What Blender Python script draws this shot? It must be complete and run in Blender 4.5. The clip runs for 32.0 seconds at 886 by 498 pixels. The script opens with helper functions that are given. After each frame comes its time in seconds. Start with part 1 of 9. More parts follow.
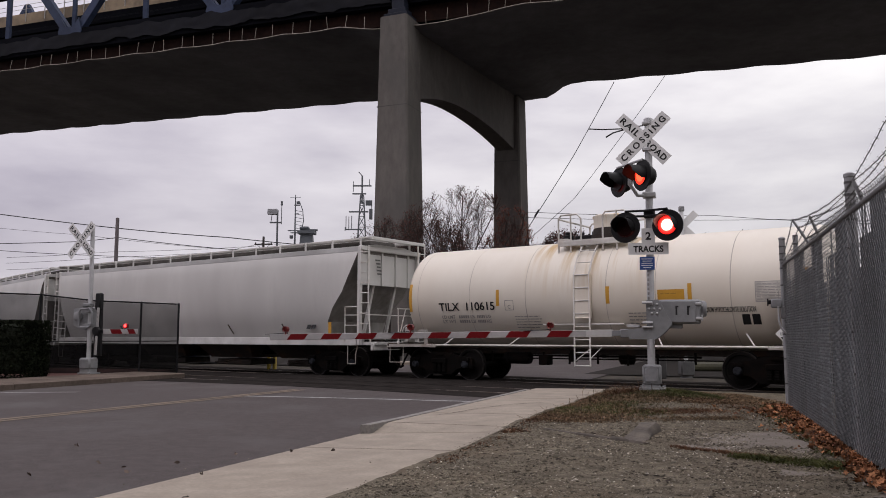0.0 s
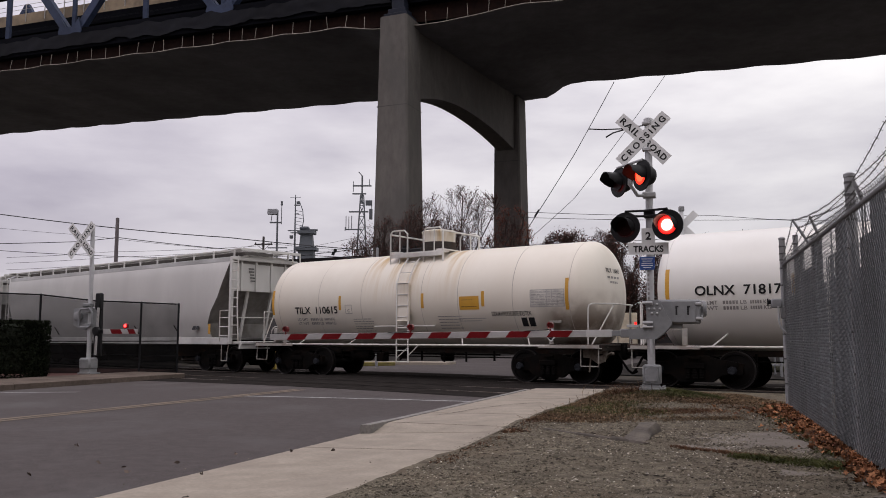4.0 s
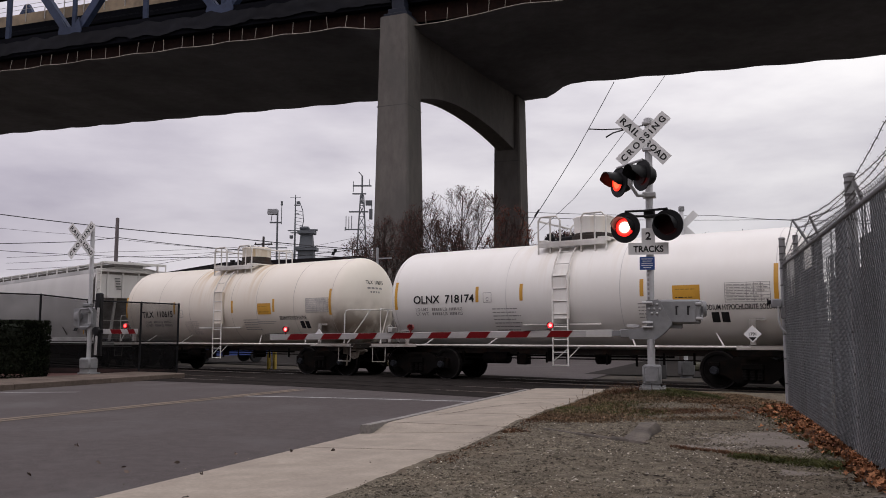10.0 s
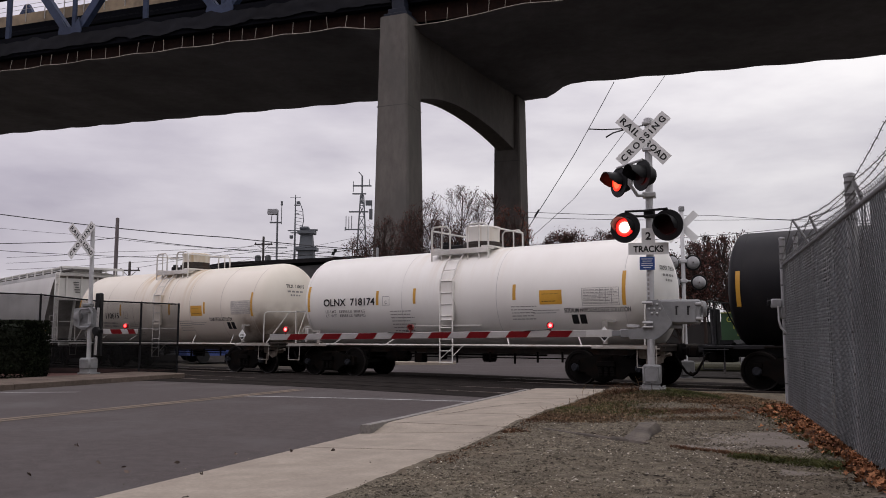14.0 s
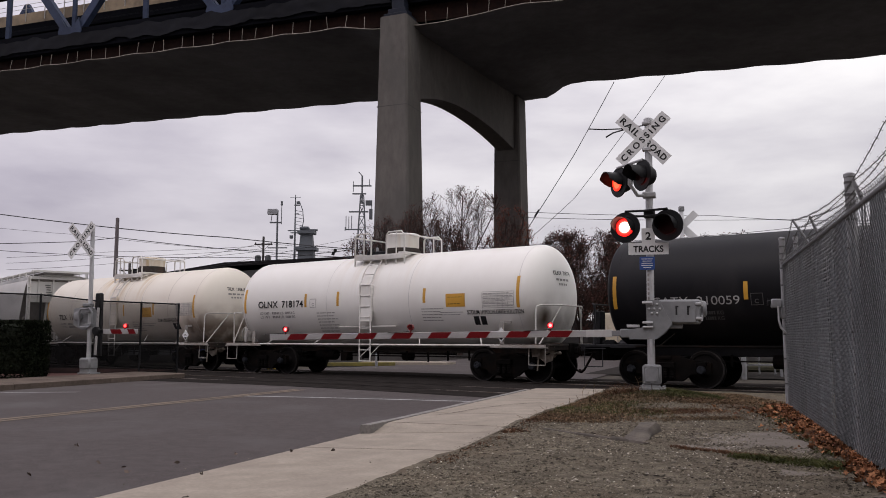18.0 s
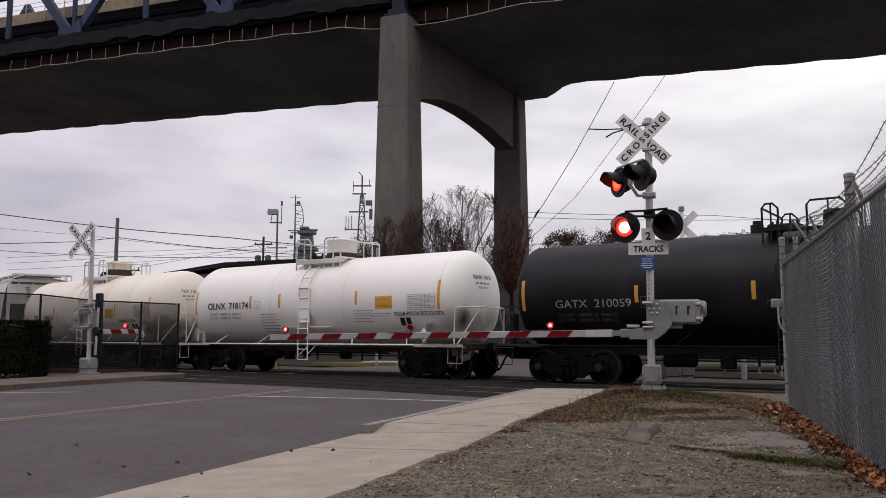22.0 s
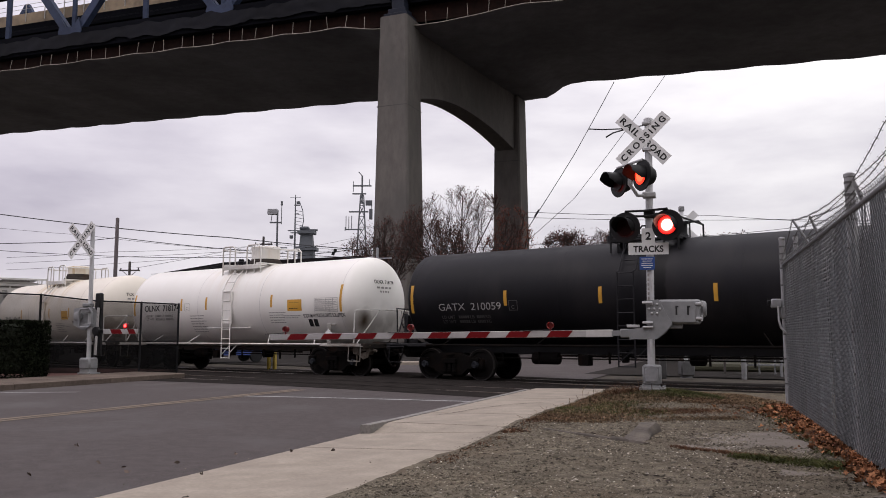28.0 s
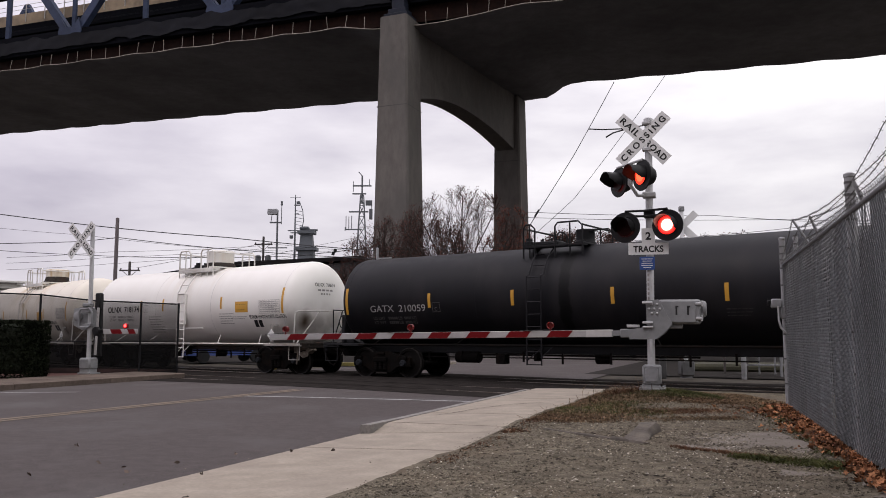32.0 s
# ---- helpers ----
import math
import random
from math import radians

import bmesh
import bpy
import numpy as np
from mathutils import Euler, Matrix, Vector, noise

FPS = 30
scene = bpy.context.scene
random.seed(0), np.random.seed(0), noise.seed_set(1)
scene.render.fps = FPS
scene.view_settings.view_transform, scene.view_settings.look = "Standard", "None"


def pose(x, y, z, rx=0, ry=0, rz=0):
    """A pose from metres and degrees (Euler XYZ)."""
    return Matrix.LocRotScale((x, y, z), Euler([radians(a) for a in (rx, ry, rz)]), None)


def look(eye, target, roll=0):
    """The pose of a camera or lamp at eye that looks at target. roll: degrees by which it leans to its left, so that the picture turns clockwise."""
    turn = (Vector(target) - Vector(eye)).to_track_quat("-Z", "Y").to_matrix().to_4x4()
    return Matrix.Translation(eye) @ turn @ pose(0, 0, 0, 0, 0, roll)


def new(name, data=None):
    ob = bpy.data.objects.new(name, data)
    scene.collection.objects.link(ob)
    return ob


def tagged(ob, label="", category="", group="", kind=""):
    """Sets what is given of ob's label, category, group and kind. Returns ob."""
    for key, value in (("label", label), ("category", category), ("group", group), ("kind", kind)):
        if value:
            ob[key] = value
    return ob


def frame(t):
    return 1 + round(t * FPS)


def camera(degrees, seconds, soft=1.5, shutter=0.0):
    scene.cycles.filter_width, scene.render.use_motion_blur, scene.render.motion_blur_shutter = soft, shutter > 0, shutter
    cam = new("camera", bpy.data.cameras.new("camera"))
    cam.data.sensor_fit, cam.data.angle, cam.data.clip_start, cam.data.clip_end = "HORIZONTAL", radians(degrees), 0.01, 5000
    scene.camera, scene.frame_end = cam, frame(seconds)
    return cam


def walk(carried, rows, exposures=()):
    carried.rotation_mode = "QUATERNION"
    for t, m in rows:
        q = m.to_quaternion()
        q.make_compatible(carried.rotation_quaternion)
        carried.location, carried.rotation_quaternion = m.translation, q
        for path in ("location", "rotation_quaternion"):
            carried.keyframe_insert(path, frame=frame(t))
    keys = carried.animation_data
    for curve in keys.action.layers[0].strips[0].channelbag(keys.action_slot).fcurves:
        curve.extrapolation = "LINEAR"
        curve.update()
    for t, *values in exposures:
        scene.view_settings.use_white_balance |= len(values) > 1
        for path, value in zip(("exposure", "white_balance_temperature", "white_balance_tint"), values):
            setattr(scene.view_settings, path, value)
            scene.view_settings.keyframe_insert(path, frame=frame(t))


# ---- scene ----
cam = camera(56.8, 32.0, soft=0.9)
VIEW = pose(0.0, 0.0, 1.25, 96.14, 0.0, 0.0)
walk(cam, [(0.0, VIEW), (32.0, VIEW)],
     exposures=[(0.0, -0.03, 6600, 16), (8.0, -0.05, 6600, 16), (14.0, -0.09, 6600, 16.5), (18.0, -0.04, 6600, 16), (23.0, 0.09, 6600, 15.5), (28.0, 0.17, 6600, 16), (32.0, 0.21, 6600, 16)])

# ---- world and sun: an overcast autumn day, the brighter sky behind the camera ----
SUN_EL, SUN_AZ = 58.0, 238.0          # degrees; azimuth clockwise from the view's heading


def build_world():
    world = bpy.data.worlds.new("overcast_sky")
    scene.world = world
    world.use_nodes = True
    nt = world.node_tree
    nt.nodes.clear()
    N, L = nt.nodes.new, nt.links.new
    out, bg = N("ShaderNodeOutputWorld"), N("ShaderNodeBackground")
    sky = N("ShaderNodeTexSky")
    sky.sky_type = "NISHITA"
    sky.sun_disc = False
    sky.sun_elevation, sky.sun_rotation = radians(SUN_EL), radians(SUN_AZ)
    sky.air_density, sky.dust_density = 1.0, 3.0
    scale_sky = N("ShaderNodeMixRGB")
    scale_sky.blend_type = "MULTIPLY"
    scale_sky.inputs[0].default_value = 1.0
    scale_sky.inputs[2].default_value = (0.07, 0.07, 0.07, 1)
    L(sky.outputs[0], scale_sky.inputs[1])
    tc, mp = N("ShaderNodeTexCoord"), N("ShaderNodeMapping")
    mp.inputs["Scale"].default_value = (1.0, 1.0, 3.4)
    n1 = N("ShaderNodeTexNoise")
    n1.inputs["Scale"].default_value = 2.6
    n1.inputs["Detail"].default_value = 6
    n1.inputs["Roughness"].default_value = 0.52
    L(tc.outputs["Generated"], mp.inputs[0])
    L(mp.outputs[0], n1.inputs["Vector"])
    ramp = N("ShaderNodeValToRGB")
    ramp.color_ramp.elements[0].position, ramp.color_ramp.elements[0].color = 0.37, (0.595, 0.585, 0.642, 1)
    ramp.color_ramp.elements[1].position, ramp.color_ramp.elements[1].color = 0.63, (0.92, 0.92, 0.938, 1)
    L(n1.outputs["Fac"], ramp.inputs[0])
    # the cloud deck is brighter towards the east (right) than over the west
    sep = N("ShaderNodeSeparateXYZ")
    L(tc.outputs["Generated"], sep.inputs[0])
    mr = N("ShaderNodeMapRange")
    mr.inputs["From Min"].default_value, mr.inputs["From Max"].default_value = -0.5, 0.6
    L(sep.outputs[0], mr.inputs["Value"])
    sides = N("ShaderNodeMixRGB")
    sides.inputs[1].default_value, sides.inputs[2].default_value = (0.885, 0.868, 0.915, 1), (1.15, 1.17, 1.12, 1)
    L(mr.outputs[0], sides.inputs[0])
    # and brightest overhead, as overcast skies are
    zen = N("ShaderNodeMapRange")
    zen.inputs["From Min"].default_value, zen.inputs["From Max"].default_value = 0.25, 0.95
    zen.inputs["To Min"].default_value, zen.inputs["To Max"].default_value = 1.0, 1.85
    L(sep.outputs[2], zen.inputs["Value"])
    deck = N("ShaderNodeMixRGB")
    deck.blend_type = "MULTIPLY"
    deck.inputs[0].default_value = 1.0
    # a duller band towards the horizon
    low = N("ShaderNodeMapRange")
    low.inputs["From Min"].default_value, low.inputs["From Max"].default_value = 0.03, 0.26
    low.inputs["To Min"].default_value, low.inputs["To Max"].default_value = 0.85, 1.05
    L(sep.outputs[2], low.inputs["Value"])
    rise = N("ShaderNodeMath")
    rise.operation = "MULTIPLY"
    L(zen.outputs[0], rise.inputs[0])
    L(low.outputs[0], rise.inputs[1])
    L(sides.outputs[0], deck.inputs[1])
    L(rise.outputs[0], deck.inputs[2])
    glow = N("ShaderNodeMixRGB")
    glow.blend_type = "MULTIPLY"
    glow.inputs[0].default_value = 1.0
    L(ramp.outputs[0], glow.inputs[1])
    L(deck.outputs[0], glow.inputs[2])
    mix = N("ShaderNodeMixRGB")
    mix.inputs[0].default_value = 0.88
    L(scale_sky.outputs[0], mix.inputs[1])
    L(glow.outputs[0], mix.inputs[2])
    L(mix.outputs[0], bg.inputs[0])
    bg.inputs[1].default_value = 1.0
    L(bg.outputs[0], out.inputs[0])
    sun = new("sun", bpy.data.lights.new("sun", "SUN"))
    sun.data.energy, sun.data.angle = 0.5, radians(25)
    sun.data.color = (1.0, 0.955, 0.91)
    a, e = radians(SUN_AZ), radians(SUN_EL)
    d = Vector((math.sin(a) * math.cos(e), math.cos(a) * math.cos(e), math.sin(e)))
    sun.matrix_world = look(d * 100, (0, 0, 0))


build_world()


# ---- materials ----
MATS = {}


def mat(name, c1, c2=None, scale=6.0, rough=0.7, metal=0.0, bump=0.0, large=0.35, stretch=(1, 1, 1), stain=None, stain_amt=0.5,
        stain_scale=1.2, random_tone=0.0, spec=0.5, island=0.0, place=0.0):
    """Two tones in a grain, a large uneven tone over it, an optional stain colour, and relief."""
    if name in MATS:
        return MATS[name]
    c2 = c2 or tuple(v * 0.75 for v in c1)
    m = bpy.data.materials.new(name)
    m.use_nodes = True
    nt = m.node_tree
    N, L = nt.nodes.new, nt.links.new
    b = nt.nodes["Principled BSDF"]
    tc, mp = N("ShaderNodeTexCoord"), N("ShaderNodeMapping")
    mp.inputs["Scale"].default_value = stretch
    L(tc.outputs["Object"], mp.inputs[0])
    n1, n2 = N("ShaderNodeTexNoise"), N("ShaderNodeTexNoise")
    n1.inputs["Scale"].default_value, n1.inputs["Detail"].default_value = scale, 7
    n1.inputs["Roughness"].default_value = 0.65
    n2.inputs["Scale"].default_value, n2.inputs["Detail"].default_value = scale * 0.11, 3
    L(mp.outputs[0], n1.inputs["Vector"])
    L(mp.outputs[0], n2.inputs["Vector"])
    r1 = N("ShaderNodeValToRGB")
    r1.color_ramp.elements[0].position, r1.color_ramp.elements[1].position = 0.32, 0.68
    r1.color_ramp.elements[0].color, r1.color_ramp.elements[1].color = (*c2, 1), (*c1, 1)
    L(n1.outputs["Fac"], r1.inputs[0])
    mr = N("ShaderNodeMapRange")
    mr.inputs["From Min"].default_value, mr.inputs["From Max"].default_value = 0.3, 0.7
    mr.inputs["To Min"].default_value, mr.inputs["To Max"].default_value = 1 - large, 1 + large * 0.5
    L(n2.outputs["Fac"], mr.inputs["Value"])
    mul = N("ShaderNodeMixRGB")
    mul.blend_type, mul.inputs[0].default_value = "MULTIPLY", 1.0
    L(r1.outputs[0], mul.inputs[1])
    L(mr.outputs[0], mul.inputs[2])
    col = mul.outputs[0]
    if stain:
        n3 = N("ShaderNodeTexNoise")
        n3.inputs["Scale"].default_value, n3.inputs["Detail"].default_value = stain_scale, 6
        L(mp.outputs[0], n3.inputs["Vector"])
        r3 = N("ShaderNodeValToRGB")
        r3.color_ramp.elements[0].position, r3.color_ramp.elements[1].position = 0.5, 0.72
        r3.color_ramp.elements[1].color = (stain_amt, stain_amt, stain_amt, 1)
        r3.color_ramp.elements[0].color = (0, 0, 0, 1)
        L(n3.outputs["Fac"], r3.inputs[0])
        mx = N("ShaderNodeMixRGB")
        L(r3.outputs[0], mx.inputs[0])
        L(col, mx.inputs[1])
        mx.inputs[2].default_value = (*stain, 1)
        col = mx.outputs[0]
    if random_tone or island:
        src = N("ShaderNodeObjectInfo").outputs["Random"] if random_tone else N("ShaderNodeNewGeometry").outputs["Random Per Island"]
        amt = random_tone or island
        m2 = N("ShaderNodeMapRange")
        m2.inputs["To Min"].default_value, m2.inputs["To Max"].default_value = 1 - amt, 1 + amt
        L(src, m2.inputs["Value"])
        mu = N("ShaderNodeMixRGB")
        mu.blend_type, mu.inputs[0].default_value = "MULTIPLY", 1.0
        L(col, mu.inputs[1])
        L(m2.outputs[0], mu.inputs[2])
        col = mu.outputs[0]
    if place:
        nb = N("ShaderNodeTexNoise")
        nb.inputs["Scale"].default_value, nb.inputs["Detail"].default_value = 2.2, 3
        L(N("ShaderNodeObjectInfo").outputs["Location"], nb.inputs["Vector"])
        m3 = N("ShaderNodeMapRange")
        m3.inputs["From Min"].default_value, m3.inputs["From Max"].default_value = 0.3, 0.7
        m3.inputs["To Min"].default_value, m3.inputs["To Max"].default_value = 1 - place, 1 + place
        L(nb.outputs["Fac"], m3.inputs["Value"])
        mp3 = N("ShaderNodeMixRGB")
        mp3.blend_type, mp3.inputs[0].default_value = "MULTIPLY", 1.0
        L(col, mp3.inputs[1])
        L(m3.outputs[0], mp3.inputs[2])
        col = mp3.outputs[0]
    L(col, b.inputs["Base Color"])
    rr = N("ShaderNodeMapRange")
    rr.inputs["To Min"].default_value, rr.inputs["To Max"].default_value = max(0.05, rough - 0.12), min(1, rough + 0.12)
    L(n1.outputs["Fac"], rr.inputs["Value"])
    L(rr.outputs[0], b.inputs["Roughness"])
    b.inputs["Metallic"].default_value = metal
    b.inputs["Specular IOR Level"].default_value = spec
    if bump:
        bp = N("ShaderNodeBump")
        bp.inputs["Strength"].default_value = 0.6
        bp.inputs["Distance"].default_value = bump
        L(n1.outputs["Fac"], bp.inputs["Height"])
        L(bp.outputs[0], b.inputs["Normal"])
    MATS[name] = m
    return m


def glow_mat(name, colour, strength):
    if name in MATS:
        return MATS[name]
    m = bpy.data.materials.new(name)
    m.use_nodes = True
    b = m.node_tree.nodes["Principled BSDF"]
    b.inputs["Base Color"].default_value = (*colour, 1)
    b.inputs["Emission Color"].default_value = (*colour, 1)
    b.inputs["Emission Strength"].default_value = strength
    MATS[name] = m
    return m


def screen_mat(name, colour, open_share):
    """A woven screen that lets part of the light through."""
    m = bpy.data.materials.new(name)
    m.use_nodes = True
    nt = m.node_tree
    N, L = nt.nodes.new, nt.links.new
    b, out = nt.nodes["Principled BSDF"], nt.nodes["Material Output"]
    b.inputs["Base Color"].default_value = (*colour, 1)
    b.inputs["Roughness"].default_value = 0.9
    b.inputs["Specular IOR Level"].default_value = 0.08
    t, mx = N("ShaderNodeBsdfTransparent"), N("ShaderNodeMixShader")
    tc, n1 = N("ShaderNodeTexCoord"), N("ShaderNodeTexNoise")
    n1.inputs["Scale"].default_value = 1.5
    L(tc.outputs["Object"], n1.inputs["Vector"])
    mr = N("ShaderNodeMapRange")
    mr.inputs["To Min"].default_value, mr.inputs["To Max"].default_value = open_share - 0.12, open_share + 0.12
    L(n1.outputs["Fac"], mr.inputs["Value"])
    L(mr.outputs[0], mx.inputs[0])
    L(b.outputs[0], mx.inputs[1])
    L(t.outputs[0], mx.inputs[2])
    L(mx.outputs[0], out.inputs[0])
    MATS[name] = m
    return m


ASPHALT = mat("asphalt", (0.092, 0.0765, 0.0745), (0.043, 0.0355, 0.0345), 55, 0.88, bump=0.004, large=0.18, stain=(0.092, 0.083, 0.082), stain_amt=0.7, stain_scale=0.55, spec=0.25)
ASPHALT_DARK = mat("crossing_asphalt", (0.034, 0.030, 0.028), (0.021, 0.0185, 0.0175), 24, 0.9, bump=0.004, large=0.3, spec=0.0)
CONCRETE = mat("pavement_concrete", (0.330, 0.286, 0.236), (0.258, 0.221, 0.182), 26, 0.9, bump=0.003, large=0.16, stain=(0.20, 0.17, 0.145), stain_amt=0.5, stain_scale=1.4, random_tone=0.05, spec=0.25)
KERB = mat("kerb_granite", (0.26, 0.24, 0.225), (0.16, 0.15, 0.14), 30, 0.85, bump=0.004, large=0.25, random_tone=0.08)
VERGE = mat("gravelly_verge", (0.178, 0.152, 0.114), (0.088, 0.074, 0.054), 60, 0.95, bump=0.02, large=0.5, stain=(0.105, 0.075, 0.050), stain_amt=0.55, stain_scale=0.9, spec=0.12)
EARTH = mat("bare_earth", (0.08, 0.07, 0.058), (0.045, 0.04, 0.033), 4, 0.95, bump=0.02, large=0.4, spec=0.1)
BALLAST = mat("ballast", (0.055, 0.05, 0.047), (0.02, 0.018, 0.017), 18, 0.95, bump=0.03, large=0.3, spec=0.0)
PAINT_WHITE = mat("road_paint_white", (0.46, 0.45, 0.45), (0.15, 0.145, 0.145), 11, 0.75, large=0.3)
PAINT_YELLOW = mat("road_paint_yellow", (0.21, 0.148, 0.092), (0.095, 0.077, 0.064), 9, 0.8, large=0.3)
PIER = mat("pier_concrete", (0.146, 0.132, 0.121), (0.104, 0.094, 0.087), 1.6, 0.92, bump=0.02, large=0.22, stretch=(1, 1, 0.4), stain=(0.10, 0.094, 0.088), stain_amt=0.8, stain_scale=0.45, spec=0.2)
TARP = mat("containment_sheeting", (0.192, 0.188, 0.198), (0.138, 0.135, 0.143), 0.8, 0.8, large=0.3, spec=0.1)
STEEL_BLUE = mat("bridge_blue_paint", (0.042, 0.058, 0.108), (0.027, 0.037, 0.069), 1.5, 0.65, large=0.3, spec=0.2)
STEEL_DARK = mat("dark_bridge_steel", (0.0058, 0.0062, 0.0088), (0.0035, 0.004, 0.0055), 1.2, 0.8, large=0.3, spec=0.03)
ROPE = mat("pale_rope", (0.36, 0.32, 0.27), None, 3, 0.8)
TAN = mat("tan_barrier", (0.40, 0.305, 0.20), (0.27, 0.205, 0.14), 0.8, 0.85, large=0.35, stain=(0.14, 0.11, 0.08), stain_amt=0.7, stain_scale=0.6)
GALV = mat("galvanised_steel", (0.33, 0.332, 0.342), (0.24, 0.242, 0.252), 9, 0.6, metal=0.2, large=0.2, stain=(0.16, 0.155, 0.15), stain_amt=0.6)
ALU = mat("aluminium_mast", (0.53, 0.53, 0.54), (0.44, 0.44, 0.45), 9, 0.5, metal=0.2, large=0.15)
GREY_CAST = mat("grey_cast_box", (0.25, 0.254, 0.258), (0.19, 0.194, 0.20), 7, 0.55, large=0.2, stain=(0.25, 0.24, 0.23), stain_amt=0.5)
BLACK_PAINT = mat("black_signal_paint", (0.014, 0.014, 0.015), (0.009, 0.009, 0.01), 8, 0.5, spec=0.22)
SIGN_WHITE = mat("sign_white", (0.80, 0.80, 0.79), (0.73, 0.73, 0.725), 5, 0.5, large=0.1)
SIGN_BLACK = mat("sign_black", (0.015, 0.015, 0.016), None, 6, 0.6)
SIGN_BLUE = mat("sign_blue", (0.03, 0.10, 0.36), (0.025, 0.085, 0.31), 6, 0.5)
ARM_WHITE = mat("arm_white", (0.40, 0.39, 0.385), (0.34, 0.33, 0.325), 5, 0.5, large=0.15)
ARM_RED = mat("arm_red", (0.16, 0.008, 0.010), (0.12, 0.006, 0.008), 5, 0.55, large=0.15, spec=0.1)
LENS_DARK = mat("dark_red_lens", (0.022, 0.004, 0.004), None, 8, 0.35, spec=0.12)
LENS_RIM = glow_mat("lit_red_lens", (1.0, 0.016, 0.010), 1.35)
LENS_MID = glow_mat("lit_lens_middle", (1.0, 0.09, 0.06), 2.6)
LENS_OUTER = glow_mat("lit_lens_outer", (1.0, 0.026, 0.02), 2.2)
LENS_CORE = glow_mat("lit_lens_core", (1.0, 0.55, 0.42), 4.6)
TANK_CREAM = mat("cream_tank_paint", (0.752, 0.703, 0.618), (0.706, 0.652, 0.562), 1.6, 0.42, large=0.08, stretch=(1, 1, 0.3), stain=(0.52, 0.42, 0.31), stain_amt=0.28, stain_scale=0.8)
TANK_WHITE = mat("white_tank_paint", (0.80, 0.783, 0.745), (0.77, 0.750, 0.705), 1.6, 0.38, large=0.06, stretch=(1, 1, 0.3), stain=(0.62, 0.58, 0.54), stain_amt=0.2, stain_scale=0.7)
TANK_BLACK = mat("black_tank_paint", (0.0114, 0.0112, 0.0140), (0.0078, 0.0076, 0.0095), 2.2, 0.5, large=0.35, stretch=(1, 1, 0.4), stain=(0.028, 0.025, 0.025), stain_amt=0.5, stain_scale=0.9, spec=0.17)
HOPPER = mat("grey_hopper_paint", (0.60, 0.59, 0.565), (0.53, 0.52, 0.50), 1.4, 0.55, large=0.12, stretch=(1, 1, 0.3), stain=(0.32, 0.31, 0.30), stain_amt=0.4, stain_scale=0.7)
FAR_KERB = mat("brown_kerb_concrete", (0.145, 0.113, 0.094), (0.092, 0.072, 0.060), 14, 0.9, large=0.25, random_tone=0.08, spec=0.15)
HOPPER_GRIME_SHADE = mat("grimy_shaded_slope", (0.30, 0.288, 0.272), (0.20, 0.187, 0.17), 2.5, 0.75, large=0.35, stain=(0.10, 0.08, 0.065), stain_amt=0.7, stain_scale=1.1, spec=0.2)
WHITE_TRIM = mat("white_trim_paint", (0.74, 0.72, 0.69), (0.64, 0.62, 0.58), 6, 0.5, stain=(0.35, 0.26, 0.19), stain_amt=0.5, stain_scale=2.5)
BLACK_TRIM = mat("black_trim_paint", (0.018, 0.018, 0.02), (0.012, 0.012, 0.013), 6, 0.55, spec=0.15)
SILL_GREY = mat("grimy_grey_steel", (0.055, 0.046, 0.040), (0.03, 0.026, 0.023), 6, 0.8, stain=(0.10, 0.05, 0.03), stain_amt=0.6, stain_scale=2, spec=0.15)
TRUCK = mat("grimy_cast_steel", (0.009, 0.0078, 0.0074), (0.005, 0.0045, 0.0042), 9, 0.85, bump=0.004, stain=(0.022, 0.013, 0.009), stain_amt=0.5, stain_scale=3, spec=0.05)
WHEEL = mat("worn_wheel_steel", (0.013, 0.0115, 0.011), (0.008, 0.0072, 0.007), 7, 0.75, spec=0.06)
RAIL = mat("rail_steel", (0.22, 0.19, 0.17), (0.12, 0.09, 0.07), 8, 0.45, metal=0.7)
REFLECT_YELLOW = mat("yellow_reflector", (0.62, 0.33, 0.035), (0.55, 0.28, 0.03), 5, 0.45, large=0.15)
LETTER_BLACK = mat("black_lettering", (0.02, 0.02, 0.021), None, 8, 0.6, spec=0.2)
LETTER_GREY = mat("faded_lettering", (0.36, 0.345, 0.33), None, 8, 0.6)
LETTER_WHITE = mat("white_lettering", (0.42, 0.415, 0.41), (0.28, 0.277, 0.273), 10, 0.6)
LETTER_DIM = mat("dim_lettering", (0.085, 0.083, 0.082), None, 10, 0.6)
LETTER_FAINT = mat("faint_lettering", (0.07, 0.07, 0.072), None, 10, 0.7, spec=0.1)
SCREEN = screen_mat("black_fence_screen", (0.022, 0.021, 0.022), 0.41)
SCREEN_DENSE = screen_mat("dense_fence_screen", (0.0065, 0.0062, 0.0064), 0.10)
BARK = mat("bark", (0.062, 0.046, 0.040), (0.034, 0.026, 0.023), 12, 0.95, stretch=(1, 1, 0.3), bump=0.01, spec=0.1)
LEAF_RED = mat("dull_red_leaves", (0.13, 0.056, 0.045), (0.074, 0.034, 0.029), 3, 0.8, island=0.5, spec=0.1)
LEAF_BROWN = mat("dry_brown_leaves", (0.38, 0.178, 0.085), (0.085, 0.032, 0.019), 9, 0.85, island=0.9, spec=0.15)
LEAF_RUST = mat("rust_red_leaves", (0.23, 0.075, 0.045), (0.13, 0.04, 0.028), 3, 0.8, island=0.5, spec=0.1)
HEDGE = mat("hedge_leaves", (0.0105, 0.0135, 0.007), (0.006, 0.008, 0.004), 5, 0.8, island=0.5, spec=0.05)
